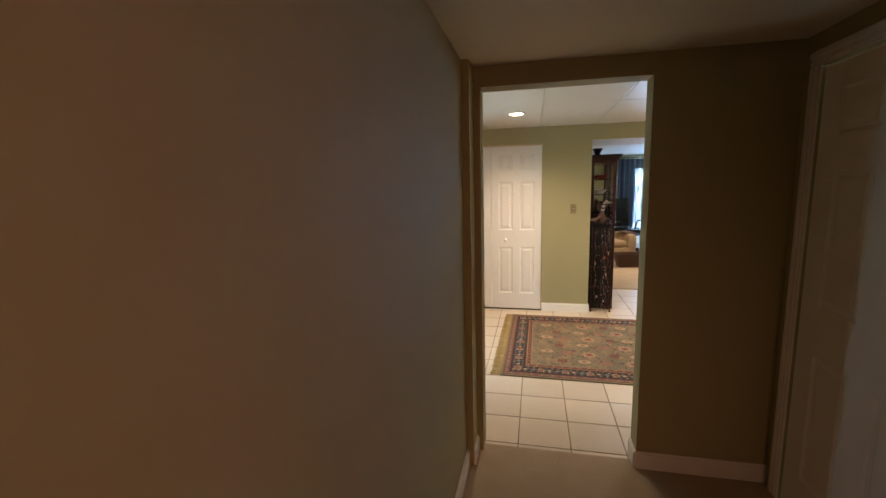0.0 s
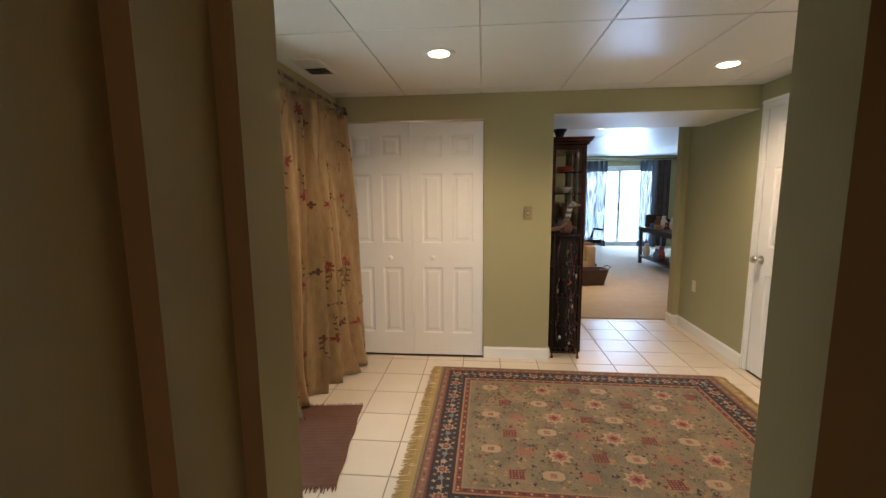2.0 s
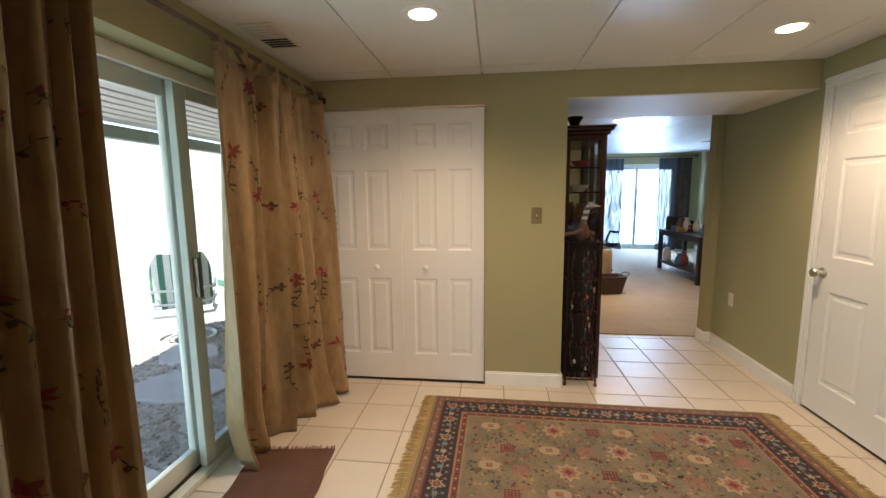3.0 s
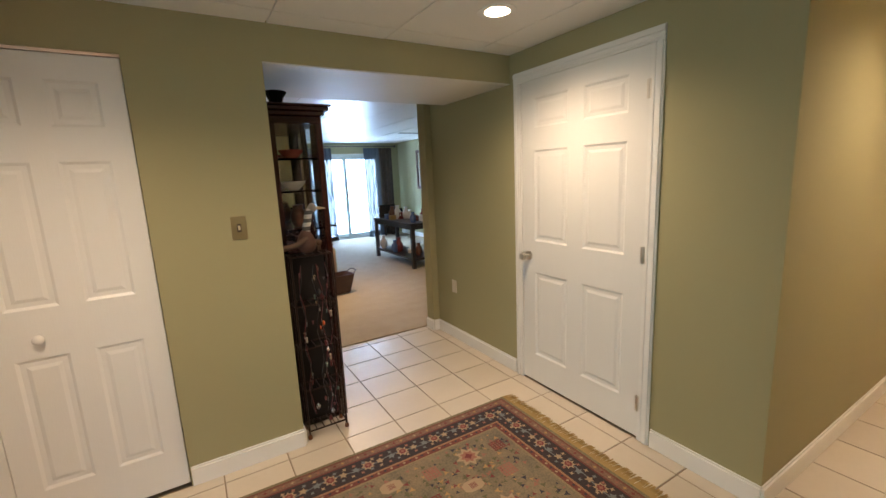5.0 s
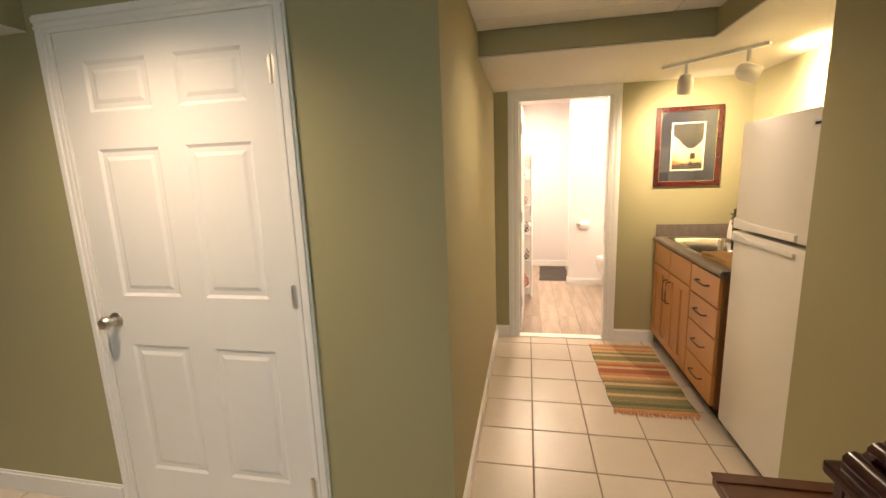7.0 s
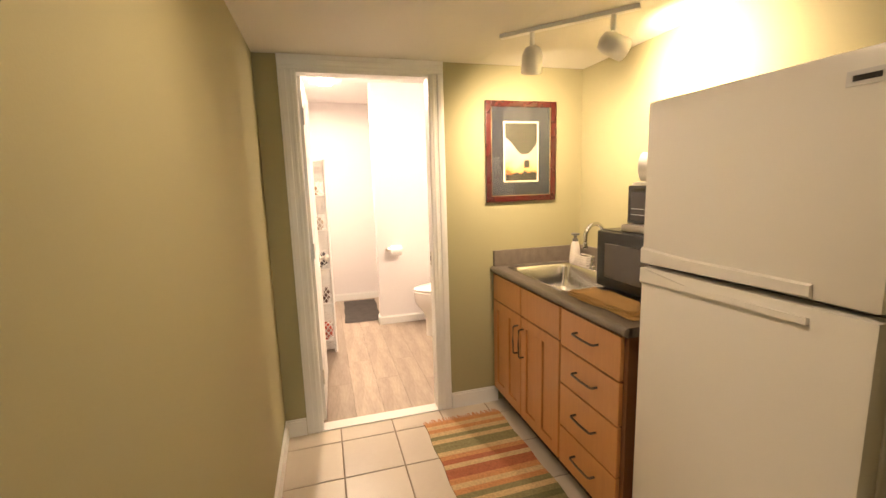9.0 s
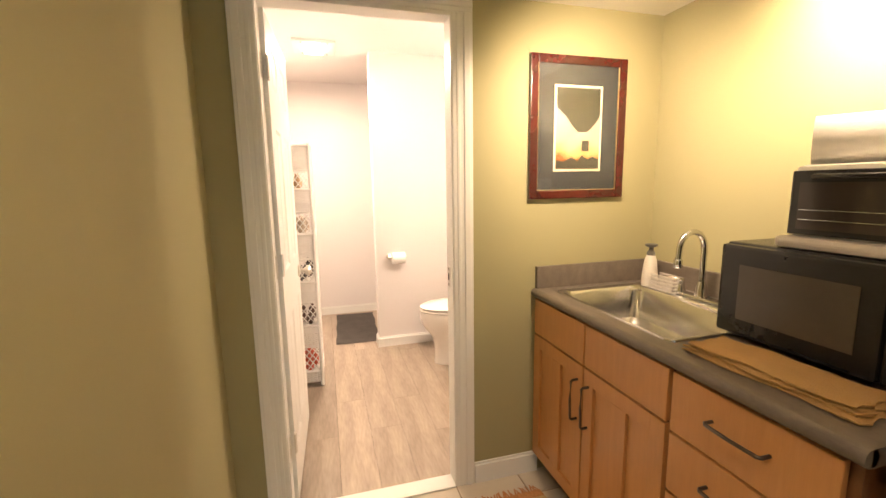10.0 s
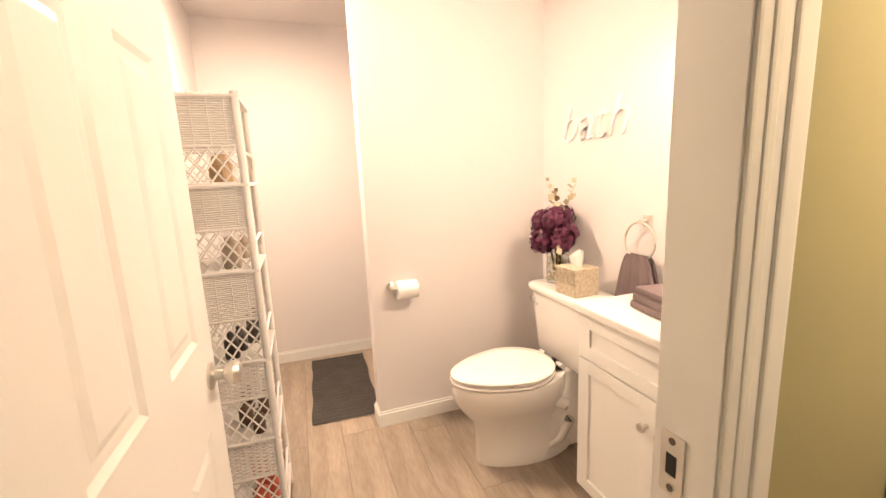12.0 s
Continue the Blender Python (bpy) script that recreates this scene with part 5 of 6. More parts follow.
# track light
tr = thing("track_light", "white ceiling track with two round-backed spot heads", "track light")
TA, TB = Vector((4.03, 2.40, 2.098)), Vector((3.60, 2.0, 2.098))
tm = Matrix.Translation((TA + TB) / 2) @ pose(0, 0, 0, 0, 0, math.degrees(math.atan2(TA.y - TB.y, TA.x - TB.x)))
part("track", box(bmesh.new(), -0.30, 0.30, -0.017, 0.017, -0.008, 0.0095, 0.002, tm), M["white"], tr)
for p, tgt in ((TA.lerp(TB, 0.25), (4.5, 2.06, 1.62)), (TA.lerp(TB, 0.84), (3.62, 1.64, 1.82))):
    p = Vector(p)
    hp = p + Vector((0, 0, -0.125))
    hd = part("head", bmesh.new(), M["fridge"], tr)
    bm = bmesh.new()
    rod(bm, p, p + Vector((0, 0, -0.07)), 0.011)
    part("stem", bm, M["fridge"], hd, "", 40)
    d = (Vector(tgt) - hp).normalized()
    if tgt[0] > 4:
        tgt = (4.5, 1.95, 1.5)
        d = Vector((0.35, -0.1, -0.93)).normalized()
    bm = bmesh.new()
    lathe(bm, [(0.012, -0.06), (0.034, -0.05), (0.046, -0.02), (0.046, 0.055), (0.043, 0.058), (0.04, 0.03), (0.01, 0.02)], n=24)
    bmesh.ops.transform(bm, matrix=Matrix.Translation(hp) @ d.to_track_quat("Z", "Y").to_matrix().to_4x4(), verts=bm.verts)
    me = mesh_of("head", bm, M["fridge"], 50)
    hd.data = me
    lamp("track_lamp", "SPOT", hp + d * 0.075, tgt, 46 if tgt[0] > 4 else 50, WARM, 0.04, 140 if tgt[0] > 4 else 150, 1.0)

# ---- bathroom ----
bd = panel_door("door_2", 0.715, 2.015, 0.035, 2, "white six-panel bathroom door standing open")
door_knob(bd, 0.655, 0.90, 0.035)
hinges(bd, 0.0, -0.02, (0.28, 1.05, 1.80))
bd.matrix_world = pose(XH + 0.092, 3.352, 0.014, 0, 0, -1.5)
for z in (0.294, 1.064, 1.814):
    tagged(part("jamb_hinge", B(XH + 0.05, XH + 0.084, 3.3495, 3.3518, z - 0.045, z + 0.045, bevel=0.0008), M["nickel"]), "satin nickel hinge leaf on the jamb", "hinge")
sp = thing("strike_plate", "satin nickel strike plate on the door jamb", "strike plate", (XH + 0.055, 2.6485, 0.975))
part("plate", B(-0.018, 0.018, 0.0, 0.0025, -0.045, 0.045, bevel=0.001), M["nickel"], sp)
part("latch_hole", B(-0.008, 0.008, 0.0026, 0.003, -0.015, 0.015), M["dark"], sp)
for z in (-0.034, 0.034):
    part("screw", rod(bmesh.new(), (0, 0.0025, z), (0, 0.0036, z), 0.005), M["bronze"], sp)
setting("threshold", B(XH - 0.012, XH + 0.075, 2.648, 3.352, 0.0, 0.008, 0.003), M["white"], "white threshold strip", "threshold")

# wicker shelf
ws = thing("wicker_shelf", "tall white wicker shelf unit with woven and lattice side panels", "shelf", (5.71, 3.225, 0.0))
WK = mat("white_wicker", (0.84, 0.82, 0.79), 0.5, second=(0.76, 0.74, 0.7), scale=20, grain=120, bump=0.4)
sx, sy, H = 0.32, 0.30, 1.65
for x0, y0 in ((0.012, 0.012), (sx, 0.012), (0.012, sy), (sx, sy)):
    part("post", tube(bmesh.new(), [(x0, y0, 0), (x0, y0, H * 0.5), (x0, y0, H)], 0.013, 10), WK, ws, "", 60)
bounds = [(0.03, 0.11, 0), (0.11, 0.285, 1), (0.285, 0.43, 0), (0.43, 0.6, 1), (0.6, 0.74, 0), (0.74, 0.895, 1), (0.895, 1.07, 0), (1.07, 1.21, 1), (1.21, 1.36, 0), (1.36, 1.48, 1), (1.48, H, 0)]
for side, xs in ((0, 0.012), (1, sx)):
    for z0, z1, lat in bounds:
        bm = bmesh.new()
        if lat:
            n = 7
            w = sy - 0.024
            dz = z1 - z0
            for k in range(-n, n + 1):
                for s in (-1, 1):
                    a0 = 0.024 + w * k / n
                    run = dz * 0.75
                    y_a, y_b = (a0, a0 + run) if s > 0 else (a0 + run, a0)
                    za, zb = z0, z1
                    lo, hi = 0.012, sy
                    if max(y_a, y_b) <= lo or min(y_a, y_b) >= hi:
                        continue
                    sl = (zb - za) / (y_b - y_a)
                    p, q = (y_a, za), (y_b, zb)
                    if p[0] < lo:
                        p = (lo, za + sl * (lo - y_a))
                    if p[0] > hi:
                        p = (hi, za + sl * (hi - y_a))
                    if q[0] < lo:
                        q = (lo, za + sl * (lo - y_a))
                    if q[0] > hi:
                        q = (hi, za + sl * (hi - y_a))
                    if abs(p[0] - q[0]) > 0.004:
                        rod(bm, (xs + 0.003 * s, *p), (xs + 0.003 * s, *q), 0.0032, n=6)
            for z in (z0, z1):
                rod(bm, (xs, 0.012, z), (xs, sy, z), 0.006, n=8)
            part("lattice_panel", bm, WK, ws, "open diagonal lattice", 50)
        else:
            z = z0 + 0.003
            r = 0
            while z < z1 - 0.002:
                pts = [(xs + 0.0035 * math.cos(3.1416 * (k + r)), 0.012 + (sy - 0.012) * k / 12, z) for k in range(13)]
                tube(bm, pts, 0.0034, 5)
                z += 0.0072
                r += 1
            for k in range(1, 12, 2):
                yy = 0.012 + (sy - 0.012) * (k + 0.5) / 12
                rod(bm, (xs, yy, z0), (xs, yy, z1), 0.003, n=6)
            tagged(part("woven_panel", bm, WK, ws, "tightly woven panel", 60), kind="stuff")
for z in (0.11, 0.44, 0.745, 1.07, 1.36, H - 0.01):
    part("shelf_board", B(0.0, sx + 0.012, 0.0, sy + 0.01, z - 0.012, z, bevel=0.004), WK, ws)
for z in (0.2, 0.52, 0.83, 1.16, 1.46):
    part("front_brace", tube(bmesh.new(), [(0.012, 0.01, z - 0.08), (0.03, 0.008, z - 0.01), (0.06, 0.008, z), (sx - 0.05, 0.008, z), (sx - 0.018, 0.008, z - 0.01), (sx, 0.01, z - 0.08)], 0.006, 8), WK, ws, "", 60)
rnd = random.Random(8)
goods = (("toiletry_bottle", "small dark toiletry bottle on the wicker shelf", (0.05, 0.04, 0.04), 0.745, 4), ("toiletry_bottle", "cream toiletry bottle on the wicker shelf", (0.55, 0.45, 0.35), 1.07, 4), ("toiletry_bottle", "brown toiletry bottle on the wicker shelf", (0.12, 0.07, 0.05), 0.44, 4), ("toiletry_bottle", "tan toiletry bottle on the wicker shelf", (0.45, 0.3, 0.16), 1.36, 4), ("toiletry_bottle", "orange-red toiletry bottle on the wicker shelf", (0.6, 0.1, 0.05), 0.11, 4))
for nm, lb, c, z, n in goods:
    mm = mat("bottle", c, 0.35, bump=0.02)
    for k in range(n):
        s = rnd.uniform(0.8, 1.15)
        ob = part(nm, lathe(bmesh.new(), [(0.026 * s, 0), (0.028 * s, 0.006), (0.028 * s, 0.075 * s), (0.012, 0.09 * s), (0.011, 0.11 * s), (0.003, 0.112 * s)], n=14), mm, None, "", 40)
        ob.location = (5.71 + 0.06 + 0.068 * k, 3.225 + rnd.uniform(0.05, 0.13), z)
        tagged(ob, lb, "bottle", "toiletries")
tagged(part("black_book", box(bmesh.new(), -0.06, 0.06, -0.012, 0.012, 0.0, 0.15, 0.002, pose(5.85, 3.44, H + 0.006, -14, 0, 10)), M["black"]), "thin black box leaning on the shelf top", "box")

# toilet
wc = thing("toilet", "white porcelain two-piece toilet with closed lid", "toilet", (5.84, 1.745, 0.0))


def egg(cy, front, back, w, z, n=32):
    out = []
    for k in range(n):
        a = 6.2832 * k / n
        s, c = math.sin(a), math.cos(a)
        out.append((w * c * (1 - 0.12 * max(0, s)), cy + (front if s > 0 else back) * s, z))
    return out


bm = bmesh.new()
loft(bm, [egg(0.38, 0.27, 0.25, 0.122, 0.0), egg(0.38, 0.272, 0.252, 0.124, 0.022), egg(0.39, 0.258, 0.24, 0.112, 0.045), egg(0.40, 0.25, 0.24, 0.108, 0.14), egg(0.41, 0.255, 0.24, 0.118, 0.22), egg(0.44, 0.28, 0.26, 0.158, 0.285), egg(0.45, 0.3, 0.27, 0.182, 0.34), egg(0.45, 0.305, 0.27, 0.19, 0.395), egg(0.45, 0.302, 0.265, 0.188, 0.42)], True)
part("bowl", bm, M["porcelain"], wc, "", 60)
bm = B(-0.105, 0.105, 0.09, 0.32, 0.02, 0.42, bevel=0.03)
part("back_pedestal", bm, M["porcelain"], wc, "", 50)
for s in (-1, 1):
    part("trapway", tube(bmesh.new(), [(s * 0.07, 0.5, 0.2), (s * 0.092, 0.42, 0.27), (s * 0.098, 0.32, 0.31), (s * 0.096, 0.23, 0.26), (s * 0.092, 0.2, 0.17), (s * 0.085, 0.25, 0.08), (s * 0.07, 0.34, 0.04)], 0.034, 12), M["porcelain"], wc, "", 60)
    part("bolt_cap", lathe(bmesh.new(), [(0.016, 0), (0.014, 0.012), (0.004, 0.018)], (s * 0.112, 0.33, 0.02), 12), M["porcelain"], wc, "", 60)
for z0, z1, nm in ((0.422, 0.44, "seat"), (0.444, 0.466, "lid")):
    bm = bmesh.new()
    g = 0.004 if nm == "lid" else 0
    loft(bm, [egg(0.45, 0.305 - g, 0.2, 0.186, z0), egg(0.45, 0.311 - g, 0.203, 0.191, z0 + 0.005), egg(0.45, 0.311 - g, 0.203, 0.191, z1 - 0.007), egg(0.45, 0.299 - g, 0.195, 0.18, z1), egg(0.45, 0.2, 0.14, 0.12, z1 + 0.003)], True)
    bm.faces.new([v for v in bm.verts][:32][::-1])
    part(nm, bm, M["porcelain"], wc, "", 50)
for s in (-1, 1):
    part("seat_hinge", rod(bmesh.new(), (s * 0.075 - 0.02, 0.235, 0.445), (s * 0.075 + 0.02, 0.235, 0.445), 0.012), M["porcelain"], wc, "", 40)
bm = bmesh.new()
loft(bm, [rrect(-0.195, 0.195, 0.02, 0.19, 0.04, 0.422), rrect(-0.2, 0.2, 0.015, 0.2, 0.04, 0.436), rrect(-0.235, 0.235, 0.01, 0.215, 0.045, 0.74), rrect(-0.235, 0.235, 0.01, 0.215, 0.045, 0.745)], True)
part("tank", bm, M["porcelain"], wc, "", 50)
bm = bmesh.new()
loft(bm, [rrect(-0.245, 0.245, 0.004, 0.226, 0.045, 0.747), rrect(-0.25, 0.25, 0.002, 0.23, 0.045, 0.756), rrect(-0.25, 0.25, 0.002, 0.23, 0.045, 0.772), rrect(-0.24, 0.24, 0.01, 0.22, 0.045, 0.782)], True)
part("tank_lid", bm, M["porcelain"], wc, "", 50)
lv = part("flush_lever", rod(bmesh.new(), (0.19, 0.2, 0.7), (0.19, 0.232, 0.7), 0.014), M["chrome"], wc, "chrome flush lever", 40)
part("lever_arm", tube(bmesh.new(), [(0.19, 0.23, 0.7), (0.16, 0.238, 0.695), (0.12, 0.24, 0.688)], 0.006, 8), M["chrome"], lv, "", 60)
sv = thing("supply_valve", "chrome water supply valve beside the toilet", "valve", (6.13, 1.735, 0.36))
part("stem", tube(bmesh.new(), [(0, 0, 0), (0, 0.06, 0), (0, 0.07, 0.02), (0, 0.07, 0.1)], 0.009, 10), M["chrome"], sv, "", 60)
part("handle", lathe(bmesh.new(), [(0.008, 0.1), (0.018, 0.105), (0.018, 0.125), (0.006, 0.13)], (0, 0.07, 0), 12), M["chrome"], sv, "", 50)

# vanity
va = thing("bath_vanity", "white shaker bathroom vanity with a drawer and door", "vanity", (4.70, 1.735, 0))
VW, VD = 0.755, 0.36
part("body", B(0, VW, 0, VD, 0.09, 0.828, bevel=0.002), M["white"], va)
part("toe_kick", B(0.02, VW - 0.02, 0, VD - 0.05, 0, 0.089), M["white"], va)


def vpanel(x0, x1, z0, z1, nm):
    bm = bmesh.new()
    y0 = VD + 0.001
    for q in ((x0, x0 + 0.06, z0, z1), (x1 - 0.06, x1, z0, z1), (x0 + 0.06, x1 - 0.06, z1 - 0.05, z1), (x0 + 0.06, x1 - 0.06, z0, z0 + 0.05)):
        box(bm, q[0], q[1], y0, y0 + 0.019, q[2], q[3], 0.0015)
    box(bm, x0 + 0.059, x1 - 0.059, y0, y0 + 0.01, z0 + 0.049, z1 - 0.049)
    return part(nm, bm, M["white"], va)


vpanel(0.004, VW - 0.004, 0.655, 0.824, "drawer_front")
for x0, x1 in ((0.004, VW / 2 - 0.003), (VW / 2 + 0.003, VW - 0.004)):
    dd = vpanel(x0, x1, 0.1, 0.648, "door")
    kx = x1 - 0.03 if x0 < 0.1 else x0 + 0.03
    bm = lathe(bmesh.new(), [(0.008, 0), (0.007, 0.012), (0.015, 0.02), (0.014, 0.03), (0.003, 0.033)], n=16)
    bmesh.ops.transform(bm, matrix=Matrix.Translation((kx, VD + 0.02, 0.556)) @ pose(0, 0, 0, -90), verts=bm.verts)
    part("knob", bm, M["nickel"], dd, "satin nickel knob", 50)
part("vanity_top", B(-0.01, VW + 0.012, 0, VD + 0.035, 0.83, 0.86, bevel=0.006), M["porcelain"], va, "glossy white vanity top")
ft = thing("folded_towel", "folded mauve hand towel on the vanity", "towel", (5.20, 1.93, 0.861), -8)
MAUVE = mat("mauve_terry", (0.22, 0.165, 0.165), 0.95, second=(0.16, 0.115, 0.115), grain=220, bump=0.9, depth=0.004)
for k in range(3):
    part("fold", B(-0.11 + 0.006 * k, 0.13 - 0.004 * k, -0.075, 0.075 - 0.006 * k, 0.026 * k, 0.026 * k + 0.027, bevel=0.011), MAUVE, ft, "", 50)
ring = thing("towel_ring", "satin nickel towel ring on the wall", "towel ring", (5.52, 1.73, 1.13))
part("mount", B(-0.02, 0.02, 0, 0.014, -0.02, 0.03, bevel=0.004), M["nickel"], ring)
part("arm", rod(bmesh.new(), (0, 0.012, 0.01), (0, 0.045, 0.005), 0.008), M["nickel"], ring, "", 40)
part("ring", tube(bmesh.new(), [(0.08 * math.sin(6.2832 * k / 32), 0.045, -0.078 + 0.08 * math.cos(6.2832 * k / 32)) for k in range(33)], 0.005, 8), M["nickel"], ring, "", 60)
ht = thing("hand_towel", "mauve hand towel hanging from the ring", "towel", (5.52, 1.775, 0.985))
bm = bmesh.new()
nu, nv = 20, 18
for off in (0.012, -0.012):
    g = [[bm.verts.new(((0.055 + 0.075 * (j / nv) ** 0.6) * (i / nu * 2 - 1), off + 0.008 * math.sin(i * 1.25) * (0.4 + j / nv), 0.012 - 0.27 * j / nv)) for i in range(nu + 1)] for j in range(nv + 1)]
    for j in range(nv):
        for i in range(nu):
            bm.faces.new((g[j][i], g[j][i + 1], g[j + 1][i + 1], g[j + 1][i]))
part("cloth", bm, MAUVE, ht, "", 60)

# flowers in a glass vase
ZT = 0.783
vs = thing("flower_vase", "glass vase of dark purple hydrangeas with pale leaf sprigs", "flower arrangement", (5.985, 1.845, ZT))
vs.scale = (1.1, 1.1, 1.1)
gv = part("vase", lathe(bmesh.new(), [(0.05, 0), (0.052, 0.004), (0.052, 0.15), (0.049, 0.15), (0.048, 0.012), (0.01, 0.01)], n=24), M["pane"], vs, "clear glass cylinder", 40)
rnd = random.Random(13)
SHELL = mat("cream_petals", (0.62, 0.47, 0.22), 0.7)
bm = bmesh.new()
for k in range(120):
    a, r, z = rnd.uniform(0, 6.28), 0.042 * math.sqrt(rnd.random()), rnd.uniform(0.016, 0.145)
    c = Vector((r * math.cos(a), r * math.sin(a), z))
    u = Vector((rnd.gauss(0, 1), rnd.gauss(0, 1), rnd.gauss(0, 1))).normalized() * 0.011
    w = u.cross(Vector((rnd.gauss(0, 1), rnd.gauss(0, 1), rnd.gauss(0, 1)))).normalized() * 0.007
    bm.faces.new([bm.verts.new(c + q) for q in (-u, w, u, -w)])
tagged(part("vase_filling", bm, SHELL, vs, "cream petals filling the vase"), kind="stuff")
PUR = mat("dark_purple_petal", (0.17, 0.02, 0.075), 0.45, second=(0.03, 0.004, 0.015), scale=40)
heads = [(0, 0.01, 0.25, 0.075), (-0.08, 0.02, 0.24, 0.06), (0.085, 0.02, 0.25, 0.062), (0.03, 0.06, 0.2, 0.062), (-0.04, 0.05, 0.3, 0.058), (0.09, 0.03, 0.185, 0.05), (-0.085, 0.04, 0.2, 0.045), (0.02, -0.03, 0.3, 0.06), (0.05, 0.05, 0.29, 0.05)]
for hx, hy, hz, hr in heads:
    bm = bmesh.new()
    for k in range(330):
        d = Vector((rnd.gauss(0, 1), rnd.gauss(0, 1), rnd.gauss(0, 1))).normalized()
        c = Vector((hx, hy, hz)) + d * hr * rnd.uniform(0.75, 1.05)
        t = d.orthogonal().normalized()
        t.rotate(Matrix.Rotation(rnd.uniform(0, 6.28), 3, d))
        s = d.cross(t)
        q = rnd.uniform(0.008, 0.014)
        f = [c - t * q, c + s * q * 0.8 + d * 0.004, c + t * q + d * 0.003, c - s * q * 0.8]
        bm.faces.new([bm.verts.new(p) for p in f])
    bmesh.ops.create_icosphere(bm, subdivisions=2, radius=hr * 0.62, matrix=Matrix.Translation((hx, hy, hz)))
    tagged(part("flower_head", bm, PUR, vs, "dark purple hydrangea head"), kind="stuff")
    part("stem", tube(bmesh.new(), [(hx * 0.2, hy * 0.2, 0.06), (hx * 0.5, hy * 0.5, 0.16), (hx, hy, hz)], 0.0025, 5), M["thread_green"], vs)
LEAF = [mat("pale_leaf", (0.5, 0.45, 0.3), 0.6), mat("brown_leaf", (0.24, 0.17, 0.08), 0.6)]
for sxp, top, mi in (((-0.02, -0.02), (0.13, -0.02, 0.47), 0), ((0.0, -0.02), (0.06, -0.02, 0.42), 1), ((0.02, 0), (-0.1, -0.02, 0.46), 0), ((0.0, 0.03), (-0.06, 0.06, 0.39), 0), ((0.0, 0.03), (-0.14, 0.08, 0.16), 0)):
    base_p, top_p = Vector((sxp[0], sxp[1], 0.25)), Vector(top)
    bm = bmesh.new()
    tube(bm, [base_p, base_p.lerp(top_p, 0.5) + Vector((0, 0, 0.01)), top_p], 0.0016, 5)
    for k in range(9):
        c = base_p.lerp(top_p, 0.25 + 0.75 * k / 8)
        d = Vector((rnd.gauss(0, 1), rnd.gauss(0, 0.5), rnd.uniform(0.1, 1))).normalized()
        s = d.orthogonal().normalized()
        q = rnd.uniform(0.026, 0.042)
        bm.faces.new([bm.verts.new(p) for p in (c, c + d * q * 0.5 + s * q * 0.4, c + d * q, c + d * q * 0.5 - s * q * 0.4)])
    part("sprig", bm, LEAF[mi], vs, "pale leafy sprig")
tb = thing("tissue_box", "carved ivory tissue box with a raised tissue", "tissue box", (5.775, 1.885, ZT), 4)
IV = mat("carved_ivory", (0.6, 0.52, 0.4), 0.6, second=(0.4, 0.33, 0.23), scale=60, grain=90, bump=0.5, mix=0.3)
part("case", B(-0.068, 0.068, -0.068, 0.068, 0, 0.13, bevel=0.004), IV, tb)
bm = bmesh.new()
for k in range(60):
    x, z = rnd.uniform(-0.06, 0.06), rnd.uniform(0.05, 0.115)
    tube(bm, [(x, 0.0685, z), (x + rnd.uniform(-0.012, 0.012), 0.071, z + 0.008), (x + rnd.uniform(-0.014, 0.014), 0.0685, z + 0.014)], 0.0022, 5)
tagged(part("carving", bm, IV, tb, "raised scroll carving"), kind="stuff")
bm = bmesh.new()
n = 14
r0 = [bm.verts.new((0.032 * math.cos(6.28 * k / n), 0.014 * math.sin(6.28 * k / n), 0.131)) for k in range(n)]
r1 = [bm.verts.new((0.04 * math.cos(6.28 * k / n) + 0.008, 0.02 * math.sin(6.28 * k / n) * (1 + 0.4 * (k % 2)), 0.165 + 0.006 * (k % 3))) for k in range(n)]
r2 = [bm.verts.new((-0.028 + 0.016 * math.cos(6.28 * k / n), 0.006 * math.sin(6.28 * k / n), 0.205 + 0.008 * (k % 2))) for k in range(n)]
for a, b in ((r0, r1), (r1, r2)):
    for k in range(n):
        bm.faces.new((a[k], a[(k + 1) % n], b[(k + 1) % n], b[k]))
part("tissue", bm, M["white"], tb, "white tissue", 60)

# paper holder
tp = thing("toilet_paper_holder", "satin nickel holder with a white toilet paper roll", "paper holder", (6.30, 2.66, 0.785))
part("mount", lathe(bmesh.new(), [(0.024, 0), (0.024, 0.008), (0.012, 0.014), (0.01, 0.06)], n=18), M["nickel"], tp, "", 50).matrix_basis = pose(0, 0, 0, 0, -90, 0)
part("bar", rod(bmesh.new(), (-0.06, 0.012, 0), (-0.06, -0.14, 0), 0.008), M["nickel"], tp, "", 40)
part("paper_roll", rod(bmesh.new(), (-0.06, -0.018, -0.008), (-0.06, -0.125, -0.008), 0.047, n=28), M["white"], tp, "white paper roll", 40)
# bath mat in the recess
woven_mat("bath_mat", "dark charcoal plush bath mat on the plank floor", 6.88, 2.92, 0.44, 0.19, -2, mat("charcoal_pile", (0.085, 0.075, 0.068), 0.95, second=(0.04, 0.034, 0.03), scale=9, grain=90, bump=1.0, depth=0.006), mat("charcoal_edge", (0.05, 0.042, 0.04), 0.95), 0, 44, False)
# wall word
txt = bpy.data.curves.new("bath_sign", "FONT")
txt.body, txt.size, txt.extrude, txt.bevel_depth, txt.shear, txt.offset = "bath", 0.27, 0.005, 0.001, 0.35, -0.006
tob = new("bath_sign", txt)
tob.matrix_world = pose(6.13, 1.737, 1.49, 90, 0, 180)
tagged(tob, "white slanted word sign reading bath on the wall", "sign")
